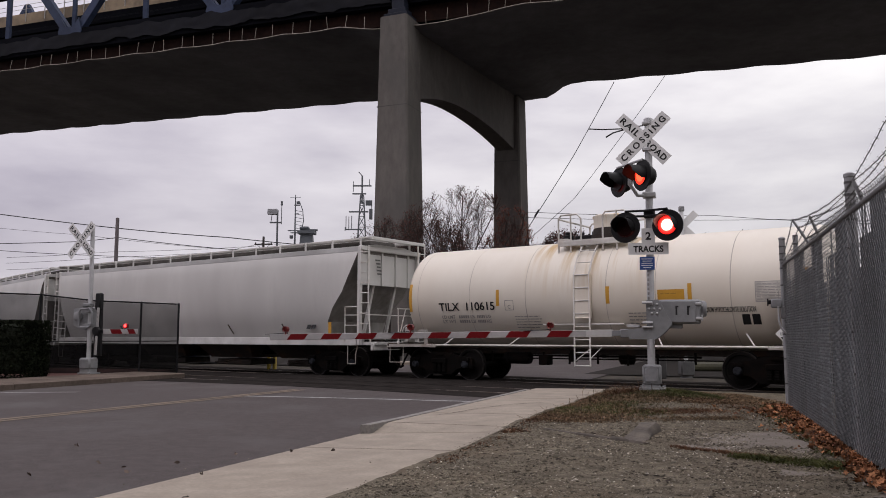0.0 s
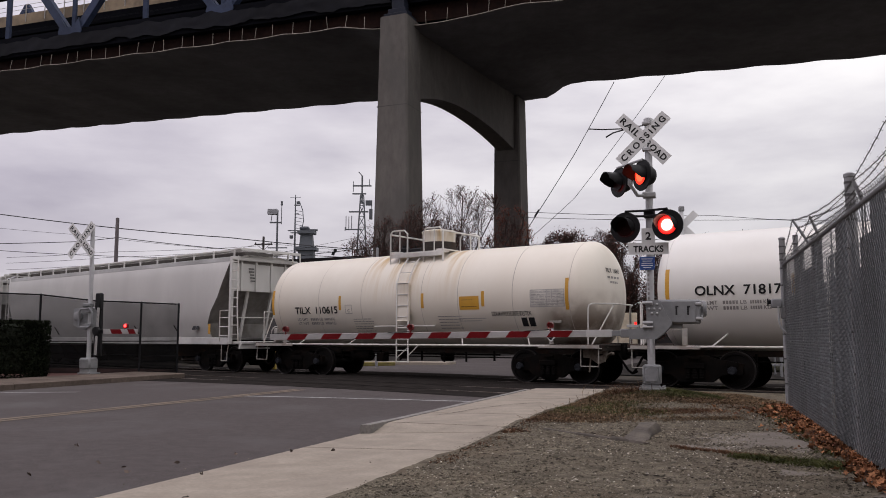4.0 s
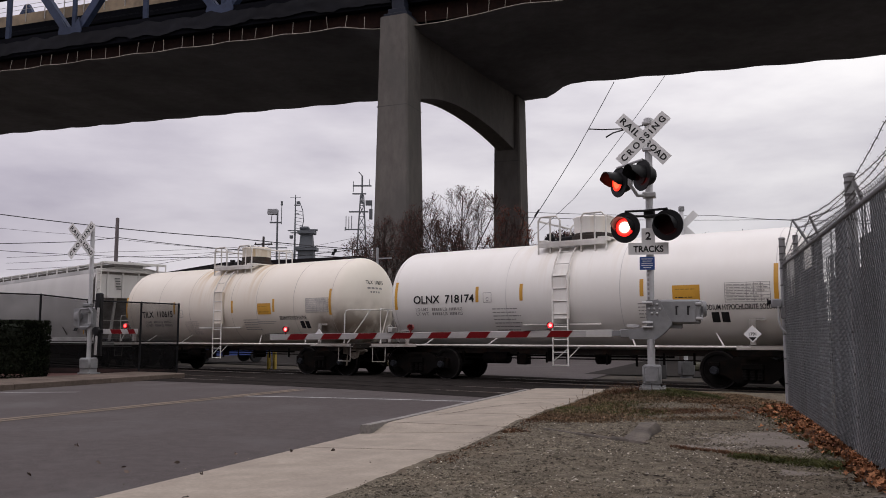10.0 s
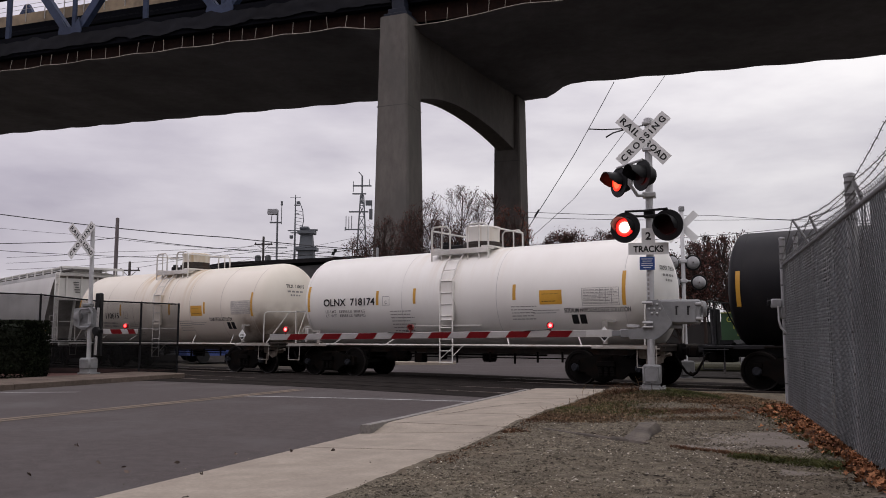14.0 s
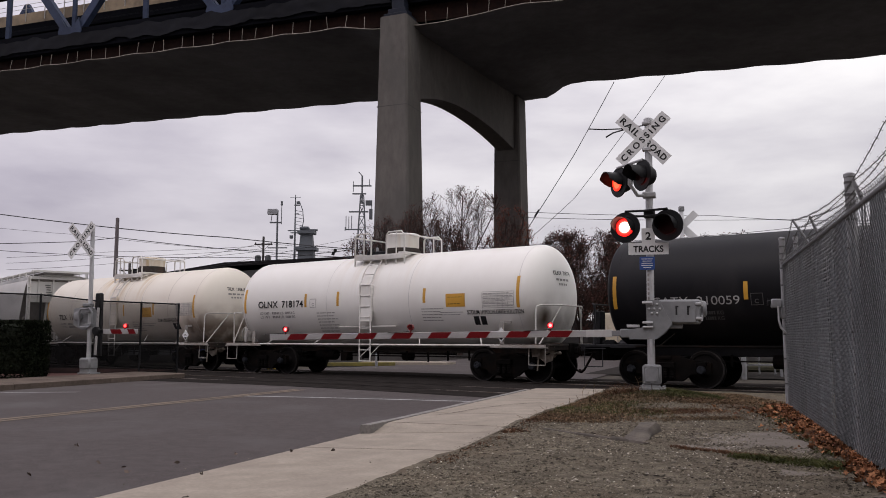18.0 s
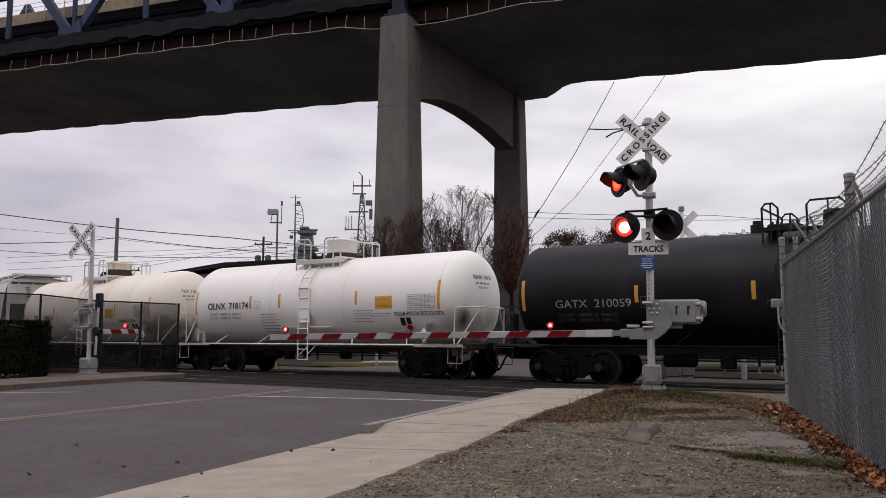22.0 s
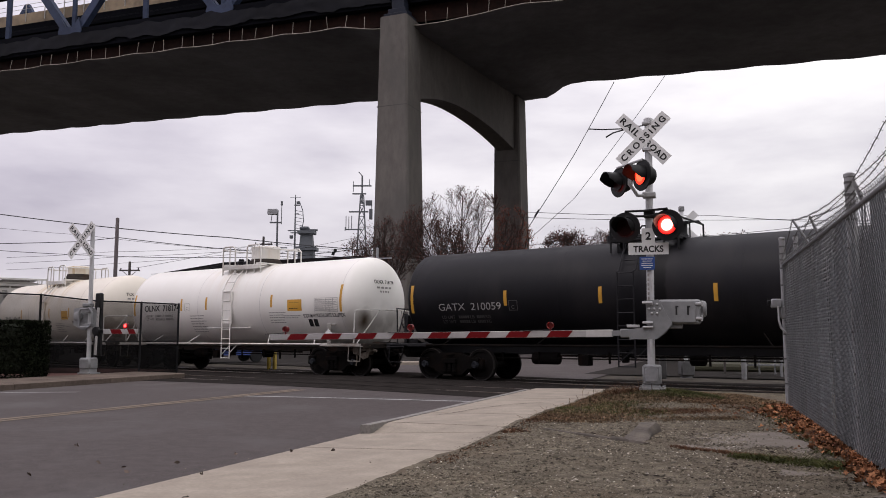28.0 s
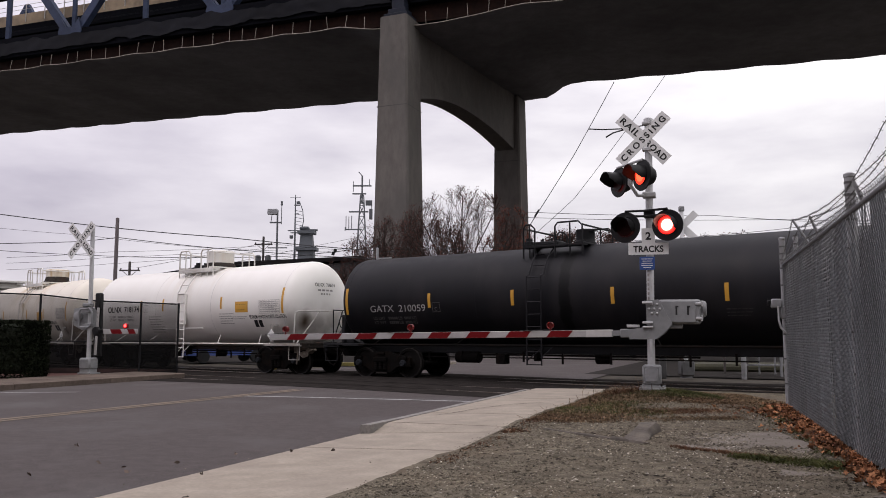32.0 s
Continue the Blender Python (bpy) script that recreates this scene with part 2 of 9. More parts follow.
GRASS = mat("grass_blades", (0.086, 0.088, 0.030), (0.042, 0.049, 0.016), 4, 0.85, island=0.5, spec=0.15)
STRAW = mat("dry_grass", (0.235, 0.163, 0.098), (0.080, 0.053, 0.031), 4, 0.9, island=0.8, spec=0.12)
RUST_GRASS = mat("rusty_dead_grass", (0.15, 0.082, 0.048), (0.09, 0.046, 0.028), 4, 0.9, island=0.6, spec=0.1)
STONE = mat("loose_stones", (0.225, 0.197, 0.152), (0.10, 0.086, 0.065), 12, 0.9, island=0.62, spec=0.2)


def rust_streaks(material, x0, x1, amount):
    """Rusty runs down the shell below the top fittings, between x0 and x1 along the car."""
    nt = material.node_tree
    N, L = nt.nodes.new, nt.links.new
    b = nt.nodes["Principled BSDF"]
    old = b.inputs["Base Color"].links[0].from_socket
    tc, mp, sep = N("ShaderNodeTexCoord"), N("ShaderNodeMapping"), N("ShaderNodeSeparateXYZ")
    mp.inputs["Scale"].default_value = (5.0, 0.6, 0.35)
    L(tc.outputs["Object"], mp.inputs[0])
    L(tc.outputs["Object"], sep.inputs[0])
    n = N("ShaderNodeTexNoise")
    n.inputs["Scale"].default_value, n.inputs["Detail"].default_value = 1.0, 5
    L(mp.outputs[0], n.inputs["Vector"])
    r = N("ShaderNodeMapRange")
    r.inputs["From Min"].default_value, r.inputs["From Max"].default_value = 0.47, 0.75
    L(n.outputs["Fac"], r.inputs["Value"])
    lo, hi, up = N("ShaderNodeMapRange"), N("ShaderNodeMapRange"), N("ShaderNodeMapRange")
    for k, (nd, a, c) in enumerate(((lo, x0 - 0.8, x0 + 0.3), (hi, x1 + 0.8, x1 - 0.3), (up, 2.2, 3.7))):
        nd.inputs["From Min"].default_value, nd.inputs["From Max"].default_value = a, c
        L(sep.outputs[2 if k == 2 else 0], nd.inputs["Value"])
    val = r.outputs[0]
    for nd in (lo, hi, up):
        m = N("ShaderNodeMath")
        m.operation = "MULTIPLY"
        L(val, m.inputs[0])
        L(nd.outputs[0], m.inputs[1])
        val = m.outputs[0]
    m = N("ShaderNodeMath")
    m.operation, m.inputs[1].default_value = "MULTIPLY", amount
    L(val, m.inputs[0])
    mx = N("ShaderNodeMixRGB")
    L(m.outputs[0], mx.inputs[0])
    L(old, mx.inputs[1])
    mx.inputs[2].default_value = (0.50, 0.34, 0.15, 1)
    L(mx.outputs[0], b.inputs["Base Color"])


rust_streaks(TANK_CREAM, -1.2, 1.6, 1.7)
rust_streaks(TANK_WHITE, -0.9, 1.5, 0.45)
SEAM_CREAM = mat("cream_weld", (0.60, 0.545, 0.48), (0.53, 0.475, 0.41), 6, 0.6)
SEAM_WHITE = mat("white_weld", (0.72, 0.70, 0.67), (0.66, 0.64, 0.61), 6, 0.6)


def end_grime(material, end, colour, amount, both=True):
    """Sooty smudges thrown up over the trucks, low on the tank's ends."""
    nt = material.node_tree
    N, L = nt.nodes.new, nt.links.new
    b = nt.nodes["Principled BSDF"]
    old = b.inputs["Base Color"].links[0].from_socket
    tc, sep, n = N("ShaderNodeTexCoord"), N("ShaderNodeSeparateXYZ"), N("ShaderNodeTexNoise")
    n.inputs["Scale"].default_value, n.inputs["Detail"].default_value = 1.6, 5
    L(tc.outputs["Object"], sep.inputs[0])
    L(tc.outputs["Object"], n.inputs["Vector"])
    ab = N("ShaderNodeMath")
    ab.operation = "ABSOLUTE" if both else "ADD"
    ab.inputs[1].default_value = 0.0
    L(sep.outputs[0], ab.inputs[0])
    val = None
    for sock, a, c in ((ab.outputs[0], end - 0.2, end + 0.35), (sep.outputs[2], 2.55, 1.65), (n.outputs["Fac"], 0.28, 0.55)):
        r = N("ShaderNodeMapRange")
        r.inputs["From Min"].default_value, r.inputs["From Max"].default_value = a, c
        L(sock, r.inputs["Value"])
        if val is None:
            val = r.outputs[0]
        else:
            m = N("ShaderNodeMath")
            m.operation = "MULTIPLY"
            L(val, m.inputs[0])
            L(r.outputs[0], m.inputs[1])
            val = m.outputs[0]
    m = N("ShaderNodeMath")
    m.operation, m.inputs[1].default_value = "MULTIPLY", amount
    L(val, m.inputs[0])
    mx = N("ShaderNodeMixRGB")
    L(m.outputs[0], mx.inputs[0])
    L(old, mx.inputs[1])
    mx.inputs[2].default_value = (*colour, 1)
    L(mx.outputs[0], b.inputs["Base Color"])


end_grime(TANK_CREAM, 4.75, (0.105, 0.058, 0.03), 0.8, both=False)
end_grime(TANK_WHITE, 5.5, (0.12, 0.09, 0.065), 0.5)


def soot_spot(material, centre, size, colour, amount):
    """One upright brown smudge on the tank's end, over the brake rigging."""
    nt = material.node_tree
    N, L = nt.nodes.new, nt.links.new
    b = nt.nodes["Principled BSDF"]
    old = b.inputs["Base Color"].links[0].from_socket
    tc, sub_n, div_n, ln, n = N("ShaderNodeTexCoord"), N("ShaderNodeVectorMath"), N("ShaderNodeVectorMath"), N("ShaderNodeVectorMath"), N("ShaderNodeTexNoise")
    sub_n.operation, div_n.operation, ln.operation = "SUBTRACT", "DIVIDE", "LENGTH"
    sub_n.inputs[1].default_value, div_n.inputs[1].default_value = centre, size
    n.inputs["Scale"].default_value, n.inputs["Detail"].default_value = 3.0, 4
    L(tc.outputs["Object"], n.inputs["Vector"])
    L(tc.outputs["Object"], sub_n.inputs[0])
    L(sub_n.outputs[0], div_n.inputs[0])
    L(div_n.outputs[0], ln.inputs[0])
    add = N("ShaderNodeMath")
    add.operation, add.inputs[1].default_value = "MULTIPLY_ADD", 0.5
    L(n.outputs["Fac"], add.inputs[0])
    L(ln.outputs["Value"], add.inputs[2])
    r = N("ShaderNodeMapRange")
    r.inputs["From Min"].default_value, r.inputs["From Max"].default_value, r.inputs["To Max"].default_value = 1.4, 0.5, amount
    L(add.outputs[0], r.inputs["Value"])
    mx = N("ShaderNodeMixRGB")
    L(r.outputs[0], mx.inputs[0])
    L(old, mx.inputs[1])
    mx.inputs[2].default_value = (*colour, 1)
    L(mx.outputs[0], b.inputs["Base Color"])


soot_spot(TANK_WHITE, (6.06, -0.90, 1.80), (0.24, 0.25, 0.46), (0.055, 0.034, 0.016), 1.0)


def spill_band(material, x0, x1):
    """One dark run of spilt liquid down the side, with uneven edges."""
    nt = material.node_tree
    N, L = nt.nodes.new, nt.links.new
    b = nt.nodes["Principled BSDF"]
    old = b.inputs["Base Color"].links[0].from_socket
    tc, sep, n = N("ShaderNodeTexCoord"), N("ShaderNodeSeparateXYZ"), N("ShaderNodeTexNoise")
    n.inputs["Scale"].default_value, n.inputs["Detail"].default_value = 2.2, 5
    L(tc.outputs["Object"], sep.inputs[0])
    L(tc.outputs["Object"], n.inputs["Vector"])
    add = N("ShaderNodeMath")
    add.operation, add.inputs[1].default_value = "MULTIPLY_ADD", 0.28
    L(n.outputs["Fac"], add.inputs[0])
    L(sep.outputs[0], add.inputs[2])
    val = None
    for a, c in ((x0 + 0.14, x0 + 0.20), (x1 + 0.14, x1 + 0.08)):
        r = N("ShaderNodeMapRange")
        r.inputs["From Min"].default_value, r.inputs["From Max"].default_value = a, c
        L(add.outputs[0], r.inputs["Value"])
        if val is None:
            val = r.outputs[0]
        else:
            m = N("ShaderNodeMath")
            m.operation = "MULTIPLY"
            L(val, m.inputs[0])
            L(r.outputs[0], m.inputs[1])
            val = m.outputs[0]
    mx = N("ShaderNodeMixRGB")
    L(val, mx.inputs[0])
    L(old, mx.inputs[1])
    mx.inputs[2].default_value = (0.003, 0.003, 0.0035, 1)
    L(mx.outputs[0], b.inputs["Base Color"])


spill_band(TANK_BLACK, 0.24, 0.60)
DULL_TRIM = mat("dull_white_trim", (0.42, 0.40, 0.37), (0.30, 0.28, 0.25), 6, 0.6, stain=(0.18, 0.12, 0.08), stain_amt=0.6, stain_scale=3)
BLACK_LADDER = mat("black_ladder_paint", (0.019, 0.0185, 0.0215), None, 6, 0.5, spec=0.13)


# ---- mesh tools ----
class Geo:
    def __init__(self):
        self.v, self.f = [], []

    def add(self, verts, faces):
        o = len(self.v)
        self.v += [tuple(p) for p in verts]
        self.f += [tuple(i + o for i in q) for q in faces]
        return self

    def box(self, c, s, m=None, b=None):
        """A box of size s about c with chamfered edges."""
        h = [x / 2 for x in s]
        b = min(min(s) * 0.12, 0.02) if b is None else b
        V, F, idx = [], [], {}
        for sx in (-1, 1):
            for sy in (-1, 1):
                for sz in (-1, 1):
                    for ax in range(3):
                        p = [sx * (h[0] - b), sy * (h[1] - b), sz * (h[2] - b)]
                        p[ax] = (sx, sy, sz)[ax] * h[ax]
                        idx[(sx, sy, sz, ax)] = len(V)
                        V.append(p)
        s1 = (-1, 1)
        for ax in range(3):
            o1, o2 = [k for k in range(3) if k != ax]
            for sg in s1:
                ring = []
                for a, c2 in ((-1, -1), (1, -1), (1, 1), (-1, 1)):
                    k = [0, 0, 0]
                    k[ax], k[o1], k[o2] = sg, a, c2
                    ring.append(idx[(*k, ax)])
                flip = (sg > 0) != (ax == 1)
                F.append(ring if flip else ring[::-1])
        for ax in range(3):
            o1, o2 = [k for k in range(3) if k != ax]
            for a in s1:
                for c2 in s1:
                    q = []
                    for sg, w in ((-1, o1), (1, o1), (1, o2), (-1, o2)):
                        k = [0, 0, 0]
                        k[ax], k[o1], k[o2] = sg, a, c2
                        q.append(idx[(*k, w)])
                    flip = (a * c2 > 0) != (ax == 1)
                    F.append(q if flip else q[::-1])
        for sx in s1:
            for sy in s1:
                for sz in s1:
                    q = [idx[(sx, sy, sz, k)] for k in range(3)]
                    F.append(q if sx * sy * sz > 0 else q[::-1])
        V = [Vector(p) for p in V]
        if m is not None:
            V = [m @ p for p in V]
        c = Vector(c)
        return self.add([p + c for p in V], F)

    def tube(self, p, q, r, n=8, r2=None):
        return self.path([p, q], r, n, r2)

    def path(self, pts, r, n=8, r2=None):
        """A round bar along the points."""
        pts = [Vector(p) for p in pts]
        V, F = [], []
        up = Vector((0, 0, 1))
        prev = None
        for i, p in enumerate(pts):
            d = (pts[min(i + 1, len(pts) - 1)] - pts[max(i - 1, 0)]).normalized()
            a = d.cross(up) if prev is None else prev - d * prev.dot(d)
            if a.length < 1e-4:
                a = d.cross(Vector((1, 0, 0)))
            a.normalize()
            prev = a
            bb = d.cross(a)
            k = i / (len(pts) - 1)
            rr = r if r2 is None else r + (r2 - r) * k
            for j in range(n):
                t = 2 * math.pi * j / n
                V.append(p + a * math.cos(t) * rr + bb * math.sin(t) * rr)
        for i in range(len(pts) - 1):
            for j in range(n):
                k = (j + 1) % n
                F.append((i * n + j, i * n + k, (i + 1) * n + k, (i + 1) * n + j))
        F.append(tuple(range(n))[::-1])
        F.append(tuple(range((len(pts) - 1) * n, len(pts) * n)))
        return self.add(V, F)

    def lathe(self, prof, n=32, m=None, caps=True):
        """Turns (radius, height) about z."""
        V, F = [], []
        for r, z in prof:
            for j in range(n):
                t = 2 * math.pi * j / n
                V.append(Vector((r * math.cos(t), r * math.sin(t), z)))
        for i in range(len(prof) - 1):
            for j in range(n):
                k = (j + 1) % n
                F.append((i * n + j, i * n + k, (i + 1) * n + k, (i + 1) * n + j))
        if caps:
            F.append(tuple(range(n))[::-1])
            F.append(tuple(range((len(prof) - 1) * n, len(prof) * n)))
        if m is not None:
            V = [m @ p for p in V]
        return self.add(V, F)

    def prism(self, poly, lo, hi, m=None):
        """A flat outline (x, z) drawn out along y from lo to hi."""
        n = len(poly)
        V = [Vector((x, lo, z)) for x, z in poly] + [Vector((x, hi, z)) for x, z in poly]
        F = [tuple(range(n)), tuple(range(n, 2 * n))[::-1]]
        F += [(i, i + n, (i + 1) % n + n, (i + 1) % n) for i in range(n)]
        if m is not None:
            V = [m @ p for p in V]
        return self.add(V, F)

    def grid(self, fn, nu, nv):
        V = [fn(i / nu, j / nv) for i in range(nu + 1) for j in range(nv + 1)]
        w = nv + 1
        F = [(i * w + j, (i + 1) * w + j, (i + 1) * w + j + 1, i * w + j + 1) for i in range(nu) for j in range(nv)]
        return self.add(V, F)


def mesh_of(name, g, material, smooth=None):
    me = bpy.data.meshes.new(name)
    me.from_pydata(g.v, [], g.f)
    me.materials.append(material)
    if len(g.f) < 4000:
        bm = bmesh.new()
        bm.from_mesh(me)
        bmesh.ops.recalc_face_normals(bm, faces=bm.faces)
        bm.to_mesh(me)
        bm.free()
    if smooth:
        me.polygons.foreach_set("use_smooth", [True] * len(me.polygons))
        me.set_sharp_from_angle(angle=radians(smooth))
    me.validate()
    me.update()
    return me


def part(name, g, material, parent=None, label="", smooth=40, m=None, stuff=False):
    """One mesh object, under a thing or a part."""
    ob = new(name, g if isinstance(g, bpy.types.Mesh) else mesh_of(name, g, material, smooth))
    ob.parent = parent
    if m is not None:
        ob.matrix_basis = m
    if label:
        ob["label"] = label
    if stuff:
        ob["kind"] = "stuff"
    return ob


def thing(name, m, label, category, group="", kind=""):
    ob = new(name)
    ob.matrix_basis = m
    ob.empty_display_size = 0.2
    return tagged(ob, label, category, group, kind)


def letters(text, size, align="CENTER", squeeze=1.0, spacing=1.0, weight=0.018):
    """The outline of a line of writing as flat triangles in x and z, centred in height."""
    cu = bpy.data.curves.new("writing", "FONT")
    cu.body, cu.size, cu.align_x, cu.space_character = text, size, align, spacing
    cu.offset = size * weight
    ob = new("writing", cu)
    bpy.context.view_layer.update()
    me = bpy.data.meshes.new_from_object(ob.evaluated_get(bpy.context.evaluated_depsgraph_get()))
    V = [(v.co.x * squeeze, 0.0, v.co.y - size * 0.345) for v in me.vertices]
    F = [tuple(p.vertices) for p in me.polygons]
    bpy.data.objects.remove(ob)
    bpy.data.curves.remove(cu)
    bpy.data.meshes.remove(me)
    return V, F


# ---- the plan: the railway, the road ----
UX, UY = -0.81670, 0.57706                 # the way the train goes
TRACK = Vector((1.656, 24.534, 0.0))       # a point of its centre line, at the rail's top
CAR_TURN = math.degrees(math.atan2(-UY, -UX))
SECONDS = [0, 1, 2, 3, 4, 5, 6, 7, 8, 9, 10, 11, 12, 13, 14, 15, 16, 17, 18, 19, 20, 21, 22, 23, 24, 25, 26, 27, 28, 29, 30, 31, 32]
GONE = [-15.93, -14.47, -13.02, -11.55, -10.04, -8.50, -6.965, -5.475, -4.07, -2.765, -1.595, -0.515, 0.425, 1.245, 2.065, 2.875, 3.66,
        4.42, 5.14, 5.82, 6.49, 7.165, 7.81, 8.46, 9.11, 9.75, 10.385, 11.015, 11.64, 12.28, 12.93, 13.595, 14.26]
BEND, BEND_R = 13.0, 85.0                  # where the line begins to curve away from the road, and its radius


def on_line(s, side=0.0, z=0.0):
    """A place s metres along the straight part's line, side metres nearer to the camera than it."""
    return Vector((TRACK.x + UX * s - UY * side, TRACK.y + UY * s + UX * side, z))


def on_track(s, side=0.0, z=0.0):
    """A place s metres along the train's way, side metres nearer to the camera than the track."""
    if s <= BEND:
        return on_line(s, side, z)
    t, r = (s - BEND) / BEND_R, BEND_R + side
    return on_line(BEND + r * math.sin(t), r * math.cos(t) - BEND_R, z)


def car_pose(s, reach):
    """A car whose trucks stand reach metres before and behind s."""
    a, b = on_track(s + reach), on_track(s - reach)
    mid = (a + b) / 2
    return pose(mid.x, mid.y, 0, 0, 0, math.degrees(math.atan2(b.y - a.y, b.x - a.x)))


ROAD_O = Vector((-2.71, 6.57, 0.0))
ROAD_DEG = 21.0
RX, RY = math.sin(radians(ROAD_DEG)), math.cos(radians(ROAD_DEG))


def on_road(a, b, z=0.0):
    """a metres along the road from its origin, b metres to the right of its right kerb."""
    return Vector((ROAD_O.x + RX * a + RY * b, ROAD_O.y + RY * a - RX * b, z))


# ---- ground, road, pavement, tracks ----
rng = random.Random(7)


def on_verge(x, y):
    """The place along and across the road."""
    d = Vector((x - ROAD_O.x, y - ROAD_O.y))
    return d.x * RX + d.y * RY, d.x * RY - d.y * RX


def edge_height(a):
    """The height of the pavement's inner edge: it climbs slowly to the kerbed part."""
    t = min(1.0, max(0.0, (a - 2.2) / 4.4))
    return 0.045 + 0.090 * t * t * (3 - 2 * t)


def verge_height(x, y):
    """The soil lies level with the pavement's edge and rises towards the signal."""
    rise = 0.20 * math.exp(-((x - 3.6) ** 2 / (6.0 if x < 3.6 else 1.7) + (y - 15.4) ** 2 / 6.5))
    near = 0.05 * math.exp(-((x - 4.5) ** 2 / 3 + (y - 9) ** 2 / 30))
    a, b = on_verge(x, y)
    rim = edge_height(a) + 0.004
    k = min(1.0, max(0.0, (b - 1.83) / 1.1))
    return rim + (0.085 + rise + near - rim) * k + 0.018 * noise.noise(Vector((x * 0.9, y * 0.9, 0.3))) + 0.008 * noise.noise(Vector((x * 4, y * 4, 1.3)))


def build_ground():
    g = Geo()
    g.add([(-1500, -1500, -0.06), (1500, -1500, -0.06), (1500, 1500, -0.06), (-1500, 1500, -0.06)], [(0, 1, 2, 3)])
    tagged(part("ground", g, EARTH), "bare brown earth reaching to the horizon", "ground", kind="structure")

    # the lot behind the tracks
    g = Geo()
    pts = [on_line(-70, -5.5), on_line(70, -5.5), on_line(70, -42), on_line(-70, -42)]
    g.add([(p.x, p.y, -0.02) for p in pts], [(0, 1, 2, 3)])
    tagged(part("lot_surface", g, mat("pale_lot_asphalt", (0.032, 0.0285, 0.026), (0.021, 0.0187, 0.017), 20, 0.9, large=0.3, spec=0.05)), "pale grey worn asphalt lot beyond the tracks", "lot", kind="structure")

    # carriageway, from behind the camera to beyond the tracks
    g = Geo()

    def road(u, v):
        a, b = -20 + u * 100, -12.15 + v * 12.15
        p = on_road(a, b)
        return (p.x, p.y, 0.045 * math.sin(math.pi * v) - 0.03)
    g.grid(road, 60, 16)
    tagged(part("road", g, ASPHALT), "worn grey asphalt road running over the tracks", "road", kind="structure")

    # the asphalt of the crossing between and beside the rails, darkened for the train's shade
    g = Geo()
    for side in (0.0, 4.1):
        for lo, hi in ((-2.04, -0.80), (-0.70, 0.70), (0.80, 2.04)):
            def strip(u, v):
                q = on_track(-9.5 + 24 * u, side + lo + (hi - lo) * v)
                k = (on_verge(q.x, q.y)[1] + 12.15) / 12.15
                return (q.x, q.y, 0.045 * math.sin(math.pi * k) - 0.022 if 0 < k < 1 else -0.022)
            g.grid(strip, 32, 4)
    tagged(part("crossing_panels", g, ASPHALT_DARK), "dark asphalt panels between the crossing's rails, train shade in their colour", "crossing panels", kind="structure")

    g = Geo()

    def bed(u, v):
        p = on_track(-90 + 155 * u, 6.8 - 9.9 * v)
        return (p.x, p.y, -0.05 + 0.012 * noise.noise(Vector((p.x * 2, p.y * 2, 0))))
    g.grid(bed, 90, 16)
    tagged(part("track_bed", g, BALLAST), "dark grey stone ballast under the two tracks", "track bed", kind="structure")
    prof = [(-0.035, 0.0), (0.035, 0.0), (0.036, -0.035), (0.012, -0.05), (0.012, -0.13), (-0.012, -0.13), (-0.012, -0.05), (-0.036, -0.035)]
    for side, name in ((0.0, "far"), (4.1, "near")):
        tr = thing("railway_track", pose(*on_track(0, side), 0, 0, CAR_TURN), "pair of worn steel rails set into the asphalt crossing", "railway track", "tracks", kind="structure")
        inv = tr.matrix_basis.inverted()
        for y in (-0.7525, 0.7525):
            stations = [-90.0, -40.0, BEND] + [BEND + 2.5 * k for k in range(1, 22)]
            g = Geo()
            V = [inv @ on_track(st, side + y + a, z) for st in stations for a, z in prof]
            g.add(V, [(8 * k + i, 8 * k + (i + 1) % 8, 8 * k + (i + 1) % 8 + 8, 8 * k + i + 8) for k in range(len(stations) - 1) for i in range(8)])
            part("rail", g, RAIL, tr)

    # verge between the pavement and the fence
    g = Geo()

    def verge(u, v):
        a, b = -9 + u * 24.2, 1.83 + v * 10
        b -= (1 - v) ** 6 * 0.09 * max(0.0, 0.35 + noise.noise(Vector((a * 1.7, 3.0, 0))) + 0.5 * noise.noise(Vector((a * 6.0, 7.0, 0))))
        if u > 0.93:
            a -= 0.55 * max(0, 1 - abs(v - 0.25) * 3)
        p = on_road(a, b)
        far = min(1, (1 - u) * 16)
        z = verge_height(p.x, p.y)
        return (p.x, p.y, -0.05 + (z + 0.05) * far)
    g.grid(verge, 150, 70)
    tagged(part("verge", g, VERGE, smooth=60), "grey gravel and dirt verge with dry grass", "verge", kind="structure")
    # old concrete slabs and a stray kerb stone in the verge
    for outline in (((2.47, 8.84), (3.30, 7.86), (3.86, 8.60), (3.96, 9.85), (2.87, 9.87)), ((2.95, 7.30), (3.45, 6.80), (3.2, 6.0), (2.45, 6.3))):
        n = len(outline)
        cx, cy = sum(p[0] for p in outline) / n, sum(p[1] for p in outline) / n
        m, cz = np.linalg.lstsq(np.array([(x - cx, y - cy, 1.0) for x, y in outline]), np.array([verge_height(x, y) for x, y in outline]), rcond=None)[0][:2], sum(verge_height(x, y) for x, y in outline) / n
        flat = Matrix.Rotation(radians(90), 4, "X")
        g = Geo().prism([(x - cx, cy - y) for x, y in outline], -0.09, 0.0, flat)
        tilt = pose(cx, cy, cz + 0.002, math.degrees(math.atan(m[1])), -math.degrees(math.atan(m[0])), 0)
